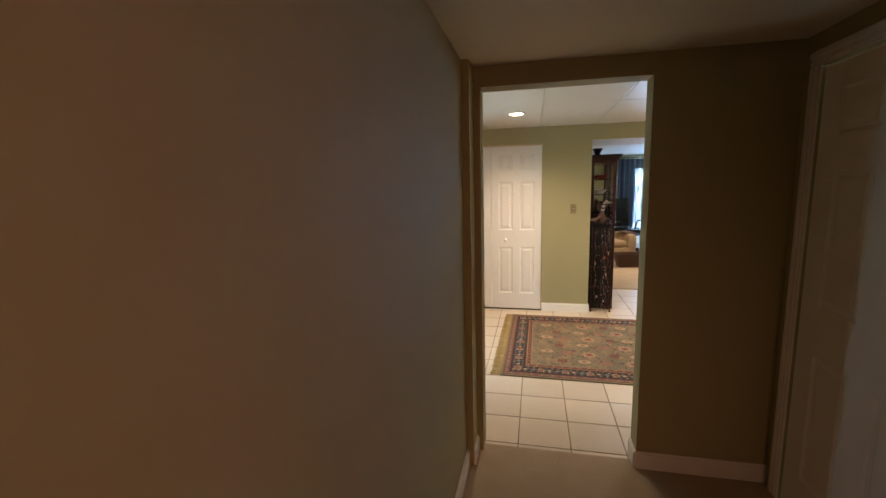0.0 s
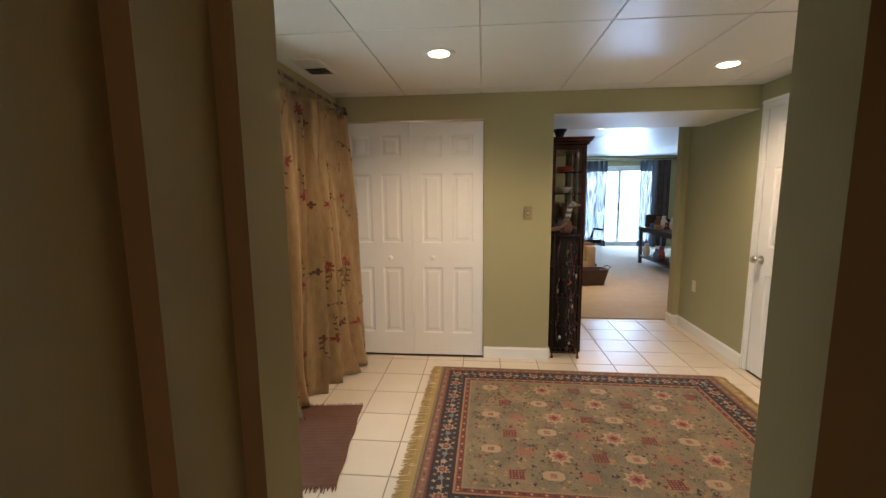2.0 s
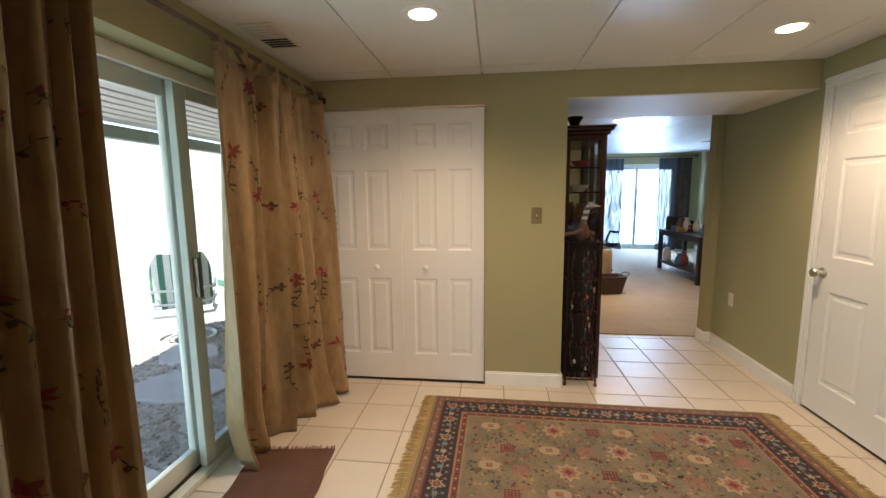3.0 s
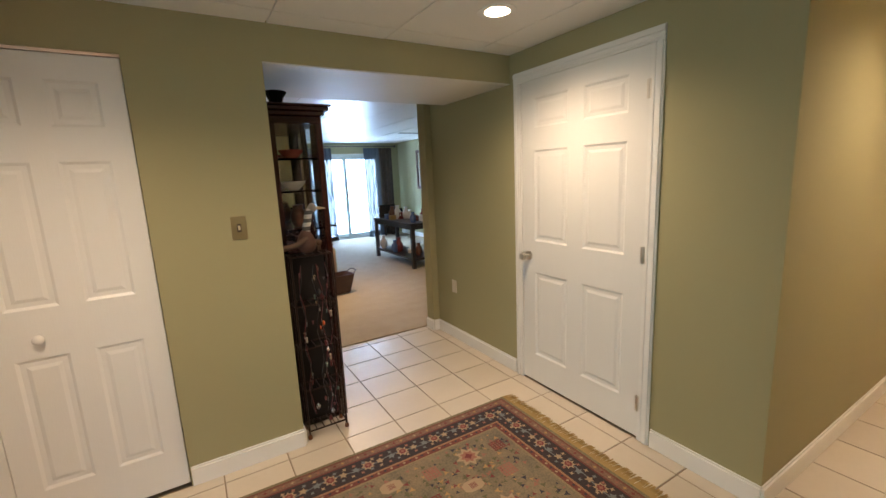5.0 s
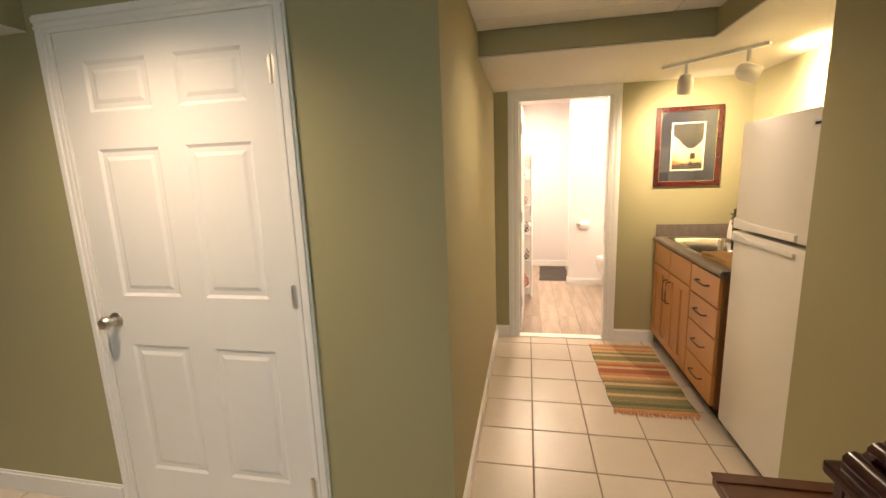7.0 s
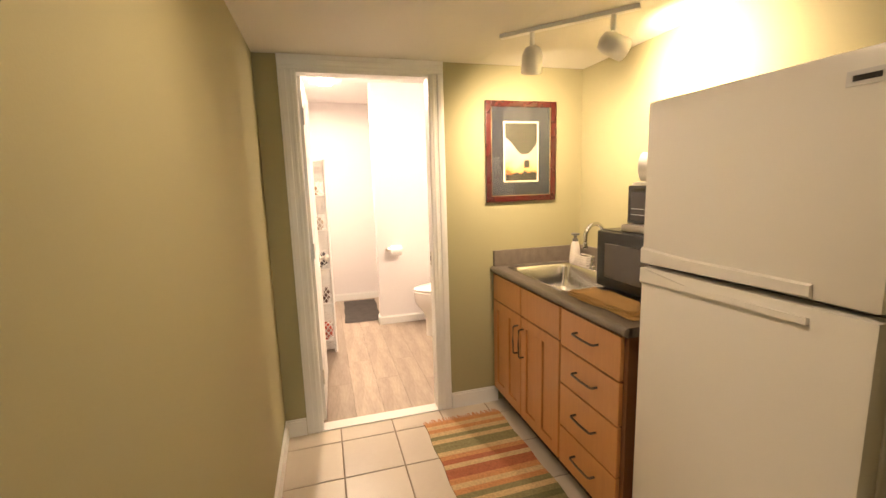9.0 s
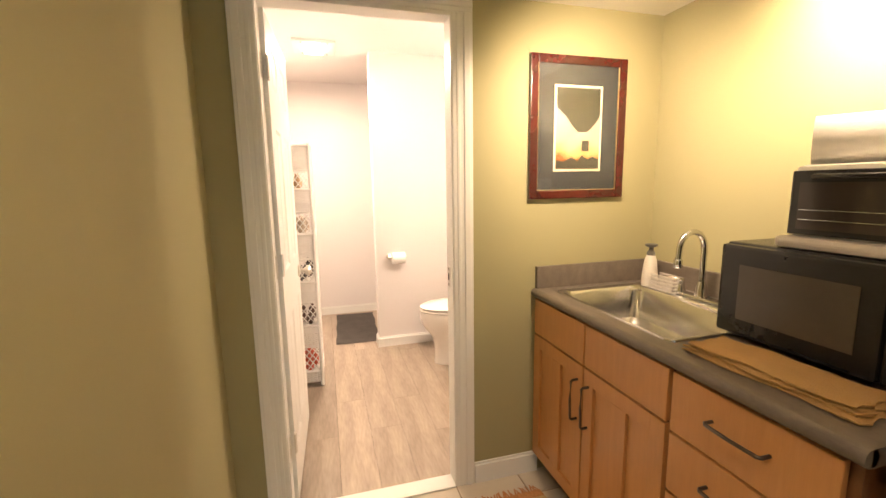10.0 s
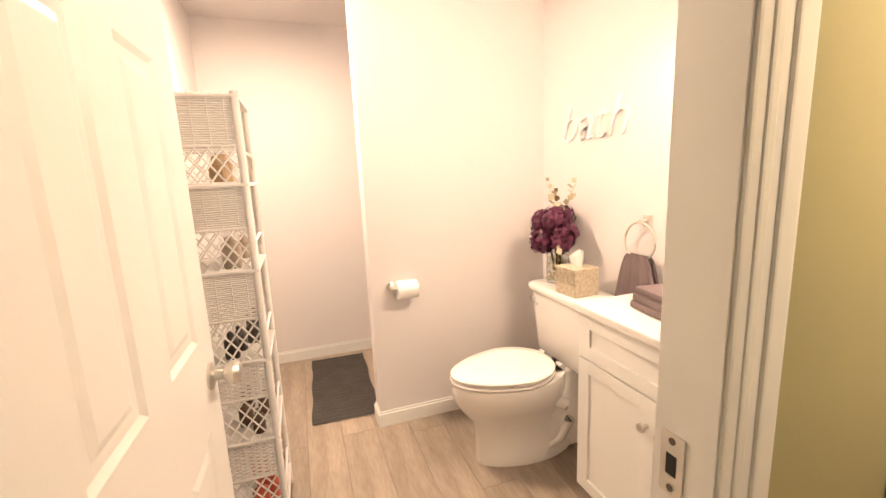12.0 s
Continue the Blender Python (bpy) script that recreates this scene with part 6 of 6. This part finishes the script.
# ceiling light
bl = thing("bath_ceiling_light", "square frosted ceiling light on a vented base, lit", "ceiling light", (6.26, 3.17, 2.41))
part("base", B(-0.15, 0.15, -0.15, 0.15, -0.02, -0.001, bevel=0.006), M["white"], bl)
for k in range(6):
    for s in (-1, 1):
        part("vent_slot", B(s * 0.125 - 0.014, s * 0.125 + 0.014, -0.1 + 0.036 * k, -0.09 + 0.036 * k, -0.0225, -0.0205), mat("slot_grey", (0.4, 0.38, 0.36), 0.7), bl)
part("diffuser", B(-0.065, 0.065, -0.065, 0.065, -0.05, -0.021, bevel=0.015), glow("frosted_glow", SOFTW, 12), bl, "glowing frosted diffuser")
lamp("bath_lamp", "AREA", (6.26, 3.17, 2.34), (6.26, 3.17, 0), 30, SOFTW, 0.18)
vl = thing("vanity_light", "frosted glass vanity light bar on the wall, lit", "wall light", (5.05, 1.735, 1.95))
part("bar", B(-0.25, 0.25, 0, 0.03, -0.03, 0.03, bevel=0.005), M["nickel"], vl)
for x in (-0.17, 0.0, 0.17):
    part("shade", lathe(bmesh.new(), [(0.03, -0.06), (0.05, -0.04), (0.052, 0.03), (0.03, 0.05)], (x, 0.09, 0), 20), glow("vanity_glow", SOFTW, 10), vl, "glowing frosted shade", 50)
vanity_lamp = lamp("vanity_lamp", "AREA", (5.05, 1.90, 1.95), (6.0, 2.75, 1.15), 20, SOFTW, 0.5)
vanity_lamp.data.shape, vanity_lamp.data.size_y = "RECTANGLE", 0.1

# ---- living room beyond ----
slider("sliding_door", "white framed sliding glass door of the living room", 1.87, 2.07, pose(2.75, 12.97, 0.0), 0.93)
SHEER = bpy.data.materials.new("grey_blue_sheer")
SHEER.use_nodes = True
sn, sl_ = SHEER.node_tree.nodes, SHEER.node_tree.links
sb = sn["Principled BSDF"]
sb.inputs["Base Color"].default_value, sb.inputs["Roughness"].default_value, sb.inputs["Alpha"].default_value = (0.07, 0.09, 0.12, 1), 0.8, 0.72
stx = sn.new("ShaderNodeTexNoise")
stx.inputs["Scale"].default_value = 9
srp = sn.new("ShaderNodeMapRange")
srp.inputs[1].default_value, srp.inputs[2].default_value, srp.inputs[3].default_value, srp.inputs[4].default_value = 0.35, 0.65, 0.9, 0.995
sl_.new(stx.outputs[0], srp.inputs[0])
sl_.new(srp.outputs[0], sb.inputs["Alpha"])
drape("curtain", "dark grey-blue sheer curtain beside the glass door", 2.35, 3.3, 12.80, 0.02, 2.2, 7, 0.03, SHEER, 0, 31, "living room curtains", tabs=False, thin=True, axis="x")
drape("curtain", "dark grey-blue sheer curtain beside the glass door", 4.1, 4.55, 12.80, 0.02, 2.2, 5, 0.03, SHEER, 0, 32, "living room curtains", tabs=False, thin=True, axis="x")
drape("curtain", "dark brown patterned curtain panel at the window edge", 4.5, 4.85, 12.79, 0.02, 2.2, 3, 0.03, mat("brown_drape", (0.05, 0.035, 0.03), 0.8, second=(0.09, 0.06, 0.045), scale=12, mix=0.3), 0, 33, "living room curtains", tabs=False, axis="x")
lr = thing("curtain_rod", "dark curtain rod with ball finials above the glass door", "curtain rod")
part("pole", rod(bmesh.new(), (2.2, 12.80, 2.24), (4.95, 12.80, 2.24), 0.014), M["bronze"], lr, "", 40)
for x in (2.2, 4.95):
    part("finial", lathe(bmesh.new(), [(0.01, -0.035), (0.03, -0.015), (0.034, 0), (0.03, 0.016), (0.006, 0.035)], (x, 12.80, 2.24), 12), M["bronze"], lr, "", 60)
for x in (2.3, 4.9):
    part("bracket", rod(bmesh.new(), (x, 12.95, 2.24), (x, 12.8, 2.24), 0.01), M["bronze"], lr)
BLK = mat("black_stained_wood", (0.018, 0.014, 0.014), 0.35, second=(0.03, 0.022, 0.02), bump=0.04)
ct = thing("console_table", "black wooden console table with a low shelf", "table", (3.24, 8.72, 0.0))
part("tabletop", B(0, 0.5, 0, 1.56, 0.70, 0.74, bevel=0.005), BLK, ct)
for x in (0.01, 0.43):
    for y in (0.01, 1.49):
        part("leg", B(x, x + 0.06, y, y + 0.06, 0, 0.699, bevel=0.004), BLK, ct)
part("apron", B(0.02, 0.48, 0.02, 1.54, 0.64, 0.699), BLK, ct)
part("low_shelf", B(0.02, 0.48, 0.02, 1.54, 0.14, 0.17, bevel=0.003), BLK, ct)
rnd = random.Random(17)
tagged(part("photo_box", box(bmesh.new(), -0.15, 0.15, -0.01, 0.012, 0, 0.24, 0.004, pose(3.42, 10.0, 0.742, -10, 0, -20)), M["black"]), "black framed screen leaning on the console table", "picture frame")
CL = [M["thread_red"], CERAM, mat("clutter_blue", (0.08, 0.14, 0.3), 0.5), M["brown"], M["black"], mat("clutter_gold", (0.45, 0.3, 0.12), 0.4, 0.5), CERAM]
words = ("red", "white", "blue", "brown", "black", "gold", "white")
for k in range(26):
    top = k < 14
    x, y = 3.24 + rnd.uniform(0.08, 0.42), 8.72 + rnd.uniform(0.12, 1.15 if top else 1.4)
    s = rnd.uniform(0.7, 1.5)
    i = k % 7
    if k % 3 == 0:
        ob = part("keepsake_box", box(bmesh.new(), -0.06 * s, 0.06 * s, -0.05 * s, 0.05 * s, 0, 0.08 * s, 0.006, pose(0, 0, 0, 0, 0, rnd.uniform(0, 90))), CL[i])
        cat = "box"
    else:
        ob = part("keepsake_vase", lathe(bmesh.new(), [(0.03 * s, 0), (0.05 * s, 0.04 * s), (0.045 * s, 0.1 * s), (0.02 * s, 0.14 * s), (0.03 * s, 0.17 * s), (0.022 * s, 0.17 * s)], n=12), CL[i], None, "", 50)
        cat = "ornament"
    ob.location = (x, y, 0.741 if top else 0.171)
    tagged(ob, "small %s keepsake on the black console table" % words[i], cat, "keepsakes on the console")
# armchair with throw, basket, office chair
ac = thing("armchair", "beige upholstered armchair with a rounded back", "armchair", (1.48, 8.85, 0.0), 15)
BEI = mat("beige_upholstery", (0.4, 0.3, 0.19), 0.9, second=(0.22, 0.15, 0.09), scale=6, grain=140, bump=0.5)
part("seat_base", B(-0.35, 0.35, -0.35, 0.35, 0.08, 0.3, bevel=0.04), BEI, ac, "", 50)
part("cushion", B(-0.27, 0.27, -0.33, 0.3, 0.3, 0.43, bevel=0.05), BEI, ac, "", 50)
part("back", box(bmesh.new(), -0.34, 0.34, -0.09, 0.09, 0.25, 0.78, 0.08, pose(0, 0.32, 0, -10)), BEI, ac, "", 50)
for s in (-1, 1):
    part("arm", B(s * 0.36 - 0.09, s * 0.36 + 0.09, -0.36, 0.32, 0.1, 0.56, bevel=0.07), BEI, ac, "", 50)
    for y in (-0.3, 0.3):
        part("foot", rod(bmesh.new(), (s * 0.3, y, 0), (s * 0.3, y, 0.09), 0.02, 0.03), BLK, ac)
part("throw", B(0.26, 0.47, -0.25, 0.1, 0.561, 0.585, bevel=0.01), mat("brown_throw", (0.1, 0.06, 0.035), 0.95, grain=90, bump=0.8), ac, "brown throw over the arm", 50)
kb = thing("log_basket", "brown boat-shaped basket with thin curled handles", "basket", (1.78, 8.16, 0.0), 10)
bm = bmesh.new()
loft(bm, [rrect(-0.2, 0.2, -0.11, 0.11, 0.03, 0.02), rrect(-0.26, 0.26, -0.14, 0.14, 0.03, 0.26), rrect(-0.245, 0.245, -0.125, 0.125, 0.03, 0.26), rrect(-0.19, 0.19, -0.1, 0.1, 0.03, 0.04)], True)
part("bowl", bm, mat("brown_leather", (0.075, 0.035, 0.022), 0.5, second=(0.05, 0.022, 0.014), scale=12), kb, "", 40)
for s in (-1, 1):
    part("handle", tube(bmesh.new(), [(s * 0.25, -0.1, 0.25), (s * 0.31, -0.07, 0.29), (s * 0.34, 0, 0.28), (s * 0.31, 0.07, 0.29), (s * 0.25, 0.1, 0.25)], 0.006, 6), BLK, kb, "", 60)
    for y in (-0.08, 0.08):
        part("foot", rod(bmesh.new(), (s * 0.17, y, 0), (s * 0.17, y, 0.03), 0.012), BLK, kb)
oc = thing("office_chair", "black high-back office chair", "office chair", (2.1, 10.0, 0.0), 25)
part("backrest", box(bmesh.new(), -0.24, 0.24, -0.04, 0.04, 0.55, 1.2, 0.035, pose(0, 0.24, 0, -6)), M["black"], oc, "", 50)
part("seat", B(-0.25, 0.25, -0.25, 0.25, 0.44, 0.53, bevel=0.035), M["black"], oc, "", 50)
part("gas_lift", rod(bmesh.new(), (0, 0, 0.09), (0, 0, 0.45), 0.03), M["black"], oc)
for k in range(5):
    a = 1.2566 * k
    part("base_leg", rod(bmesh.new(), (0, 0, 0.1), (0.28 * math.cos(a), 0.28 * math.sin(a), 0.06), 0.02), M["black"], oc)
    part("caster", rod(bmesh.new(), (0.28 * math.cos(a), 0.28 * math.sin(a) - 0.02, 0.035), (0.28 * math.cos(a), 0.28 * math.sin(a) + 0.02, 0.035), 0.027), M["black"], oc)
for s in (-1, 1):
    part("armrest", tube(bmesh.new(), [(s * 0.25, 0.1, 0.47), (s * 0.3, 0.1, 0.6), (s * 0.3, 0.05, 0.7), (s * 0.3, -0.18, 0.7)], 0.02, 8), M["black"], oc, "", 60)
wp = thing("wall_picture", "tall brown framed picture on the living room wall", "picture", (5.098, 11.6, 1.62))
part("frame", box(box(box(B(-0.03, 0, -0.3, -0.24, -0.45, 0.45, bevel=0.004), -0.03, 0, 0.24, 0.3, -0.45, 0.45), -0.03, 0, -0.24, 0.24, 0.39, 0.45), -0.03, 0, -0.24, 0.24, -0.45, -0.39), M["brown"], wp)
part("canvas", B(-0.012, -0.004, -0.24, 0.24, -0.39, 0.39), mat("beige_print", (0.45, 0.36, 0.24), 0.6, second=(0.25, 0.18, 0.1), scale=7, mix=0.3), wp)
lv_ = thing("living_vent", "long dark slotted air vent in the ceiling", "vent", (4.4, 10.6, 2.33))
part("frame", B(-0.35, 0.35, -0.06, 0.06, -0.008, -0.001, bevel=0.002), M["bronze"], lv_)

# ---- patio outside ----
pr = thing("patio_roof", "white slatted patio roof on posts", "patio roof", (0, 0, 0))
WSL = mat("pale_patio_wood", (0.74, 0.75, 0.75), 0.6, bump=0.1)
PITCH = pose(-1.38, 0, 2.43, 0, -10.4, 0)
for k in range(17):
    part("slat", box(bmesh.new(), -0.105 - 0.105 * k, -0.03 - 0.105 * k, 1.6, 8.6, -0.03, 0, 0, PITCH), WSL, pr)
for y in (1.8, 3.6, 5.4, 7.2, 8.4):
    part("joist", box(bmesh.new(), -1.84, 0, y - 0.03, y + 0.03, 0.002, 0.12, 0, PITCH), WSL, pr)
# solid board added above the slats to keep sun stripes out
part("added_sun_board", box(bmesh.new(), -1.84, 0, 1.6, 8.6, 0.122, 0.15, 0, PITCH), WSL, pr)
part("beam", B(-3.26, -3.14, 1.6, 8.6, 1.95, 2.06), mat("patio_beam", (0.22, 0.27, 0.25), 0.6, bump=0.1), pr, "grey-green front beam")
for y in (1.7, 8.5):
    part("post", B(-3.25, -3.15, y - 0.05, y + 0.05, -0.12, 1.949), WSL, pr)
CUSH = striped_material("green_white_stripes", [(k / 11, (0.62, 0.66, 0.64) if k % 2 else (0.05, 0.17, 0.11)) for k in range(11)], 1, -0.3, 0.6)


def patio_chair(x, y, turn):
    c = thing("patio_chair", "white swivel patio chair with green striped cushions", "patio chair", (x, y, -0.12), turn, "patio chairs")
    WF = mat("white_aluminium", (0.75, 0.77, 0.77), 0.35, bump=0.02)
    part("seat_cushion", B(-0.25, 0.27, -0.26, 0.26, 0.40, 0.5, bevel=0.04), CUSH, c, "", 50)
    bm = bmesh.new()
    n, rows = 16, 8
    for off in (0.0, 0.06):
        g = []
        for j in range(rows + 1):
            zz = 0.48 + 0.5 * j / rows
            hw = 0.27 * (1 - max(0, (j / rows - 0.6)) ** 2 * 1.6)
            g.append([bm.verts.new((-0.24 - 0.1 * j / rows - off + 0.09 * (i / n * 2 - 1) ** 2, hw * (i / n * 2 - 1), zz)) for i in range(n + 1)])
        for j in range(rows):
            for i in range(n):
                bm.faces.new((g[j][i], g[j][i + 1], g[j + 1][i + 1], g[j + 1][i]))
    part("back_cushion", bm, CUSH, c, "", 60)
    for z in (0.36, 0.48, 0.62):
        part("back_rail", tube(bmesh.new(), [(-0.1, -0.3, z), (-0.34, -0.27, z), (-0.39, 0, z), (-0.34, 0.27, z), (-0.1, 0.3, z)], 0.014, 8), WF, c, "", 60)
    for s in (-1, 1):
        part("arm", tube(bmesh.new(), [(-0.3, s * 0.29, 0.62), (0.0, s * 0.31, 0.64), (0.26, s * 0.31, 0.6), (0.26, s * 0.29, 0.38), (-0.2, s * 0.27, 0.37)], 0.014, 8), WF, c, "", 60)
    part("pedestal", rod(bmesh.new(), (0, 0, 0.1), (0, 0, 0.39), 0.03), WF, c)
    part("base_ring", tube(bmesh.new(), [(0.27 * math.cos(6.2832 * k / 28), 0.27 * math.sin(6.2832 * k / 28), 0.025) for k in range(29)], 0.018, 8), WF, c, "", 60)
    for k in range(4):
        a = 1.5708 * k + 0.5
        part("base_spoke", rod(bmesh.new(), (0, 0, 0.13), (0.27 * math.cos(a), 0.27 * math.sin(a), 0.03), 0.014), WF, c)
    return c


patio_chair(-3.12, 6.2, 128)
patio_chair(-2.95, 7.1, 150)
rnd = random.Random(41)
STN = mat("flagstone", (0.42, 0.42, 0.43), 0.8, second=(0.33, 0.33, 0.34), scale=5, grain=40, bump=0.4)
for x, y, r in ((-2.3, 5.1, 0.4), (-2.75, 5.75, 0.3), (-1.85, 3.9, 0.34), (-3.1, 7.2, 0.4), (-2.6, 4.4, 0.3)):
    bm = bmesh.new()
    pts = [(r * rnd.uniform(0.8, 1.15) * math.cos(6.2832 * k / 9), r * 0.8 * rnd.uniform(0.8, 1.15) * math.sin(6.2832 * k / 9)) for k in range(9)]
    loft(bm, [[(a, b, -0.03) for a, b in pts], [(a, b, 0.02) for a, b in pts], [(a * 0.96, b * 0.96, 0.03) for a, b in pts]], True)
    ob = part("flagstone", bm, STN)
    ob.location = (x, y, -0.12)
    tagged(ob, "irregular grey flagstone set in the gravel", "stepping stone", "flagstones", "structure")
bm = bmesh.new()
vs_, fs_ = [], []
for k in range(5200):
    x, y = rnd.uniform(-3.8, -1.4), rnd.uniform(3.2, 7.2)
    r = rnd.uniform(0.012, 0.028)
    b0 = len(vs_)
    for dx, dy, dz in ((1, 0, 0), (-0.5, 0.85, 0), (-0.5, -0.85, 0), (0.05, 0.05, 0.8)):
        a = rnd.uniform(0.75, 1.25)
        vs_.append((x + r * dx * a, y + r * dy * a, -0.118 + r * dz * a))
    fs_ += [(b0, b0 + 1, b0 + 3), (b0 + 1, b0 + 2, b0 + 3), (b0 + 2, b0, b0 + 3)]
bm.free()
gm = bpy.data.meshes.new("gravel")
gm.from_pydata(vs_, [], fs_)
gmat = mat("river_pebble", (0.4, 0.37, 0.34), 0.8, second=(0.14, 0.125, 0.115), scale=18, grain=60, mix=0.25)
gm.materials.append(gmat)
tagged(new("gravel", gm), "loose grey river pebbles around the flagstones", "gravel", kind="stuff")


def shrub(x, y, r, h, seed):
    rr = random.Random(seed)
    root = thing("shrub", "leafy green garden shrub", "shrub", (x, y, -0.12), group="garden shrubs")
    part("trunk", rod(bmesh.new(), (0, 0, 0), (0, 0, h * 0.5), 0.05, 0.02), M["brown"], root)
    v, f = [], []
    for k in range(1600):
        d = Vector((rr.gauss(0, 1), rr.gauss(0, 1), rr.gauss(0, 1))).normalized() * rr.uniform(0.55, 1.05)
        c = Vector((d.x * r, d.y * r, h * 0.55 + d.z * h * 0.48))
        a = Vector((rr.gauss(0, 1), rr.gauss(0, 1), rr.gauss(0, 1))).normalized() * 0.07
        s = a.orthogonal() * 0.5
        b0 = len(v)
        v += [c - a, c + s, c + a, c - s]
        f.append((b0, b0 + 1, b0 + 2, b0 + 3))
    me = bpy.data.meshes.new("crown")
    me.from_pydata([tuple(p) for p in v], [], f)
    me.materials.append(mat("shrub_leaf", (0.08, 0.13, 0.04), 0.6, second=(0.04, 0.08, 0.02)))
    cr = new("crown", me)
    cr.parent = root
    return root


shrub(4.3, 19.5, 0.7, 0.6, 1)
shrub(5.9, 20.0, 0.8, 0.7, 2)
# entry door on the side wall
ed = panel_door("door_3", 0.79, 2.02, 0.036, 2, "white six-panel door in the dim entry wall")
door_knob(ed, 0.73, 0.92, 0.036, (-1,))
ed.matrix_world = pose(1.275, 1.312, 0.012, 0, 0, 90)

# ---- floor tiles ----
def clip_boxes(x0, x1, y0, y1, areas):
    for a in areas:
        u0, u1, v0, v1 = max(x0, a[0]), min(x1, a[1]), max(y0, a[2]), min(y1, a[3])
        if u1 - u0 > 0.015 and v1 - v0 > 0.015:
            yield u0, u1, v0, v1


floor = setting("floor", B(XW, XE, YS, YN, -0.0118, -0.004), M["grout"], "cream ceramic tile floor with brown grout", "floor")
setting("floor_passage", B(XE, XH, 1.64, YH1, -0.0118, -0.004), M["grout"], "cream ceramic tile floor with brown grout", "floor")
PX, PY, GX, GY, GROUT = 0.313, 0.305, -0.026, 2.95, 0.007
tile_mesh = {}


def tile_area(x0, x1, y0, y1):
    """The part of the plan, kept whole across the openings, that the tile of this cell covers."""
    east = XH + 0.05 if y0 < YH1 else XE
    north = 6.395 if x1 > 0.71 and x0 < XE else YN if x0 < XE else YH1
    south = YS - 0.065 if x0 < XE else 2.16
    return XW - 0.16, east, south, north


for i in range(-5, 16):
    for j in range(-3, 13):
        cell = (GX + i * PX, GX + (i + 1) * PX, GY + j * PY, GY + (j + 1) * PY)
        for x0, x1, y0, y1 in clip_boxes(*cell, (tile_area(*cell),)):
            w, hgt = round(x1 - x0 - GROUT, 3), round(y1 - y0 - GROUT, 3)
            if min(w, hgt) < 0.01:
                continue
            if (w, hgt) not in tile_mesh:
                bm = bmesh.new()
                lo = [bm.verts.new((sx * w / 2, sy * hgt / 2, -0.006)) for sx, sy in ((-1, -1), (1, -1), (1, 1), (-1, 1))]
                mi = [bm.verts.new((sx * w / 2, sy * hgt / 2, -0.0015)) for sx, sy in ((-1, -1), (1, -1), (1, 1), (-1, 1))]
                up = [bm.verts.new((sx * (w / 2 - 0.002), sy * (hgt / 2 - 0.002), 0)) for sx, sy in ((-1, -1), (1, -1), (1, 1), (-1, 1))]
                for r0, r1 in ((lo, mi), (mi, up)):
                    for k in range(4):
                        bm.faces.new((r0[k], r0[(k + 1) % 4], r1[(k + 1) % 4], r1[k]))
                bm.faces.new(up)
                tile_mesh[(w, hgt)] = mesh_of("tile", bm, M["tile"])
            ob = new("tile", tile_mesh[(w, hgt)])
            ob.parent = floor
            ob.location = ((x0 + x1) / 2, (y0 + y1) / 2, random.uniform(-0.0004, 0.0004))
            ob.rotation_euler = (random.uniform(-0.001, 0.001), random.uniform(-0.001, 0.001), 0)
# bathroom planks
bath_floor = setting("floor_bath", B(XH + 0.07, 7.4, 1.73, 3.62, -0.0118, -0.003), M["dark"], "grey-brown oak plank floor", "floor")
y = 1.73
while y < 3.60:
    y1 = min(y + 0.178, 3.62)
    x = XH + 0.06 - random.uniform(0.0, 0.9)
    while x < 7.4:
        a, b = max(x, XH + 0.05), min(x + 1.22, 7.4)
        lo = a if not (2.6 > y1 or y > 3.4) else max(a, XH + 0.07)
        if b - lo > 0.05:
            bm = bmesh.new()
            box(bm, -(b - lo) / 2, (b - lo) / 2 - 0.0012, -(y1 - y) / 2, (y1 - y) / 2 - 0.0012, -0.004, 0.0015)
            ob = part("plank", bm, M["plank"], bath_floor)
            ob.location = ((lo + b) / 2, (y + y1) / 2, 0)
        x += 1.22
    y = y1
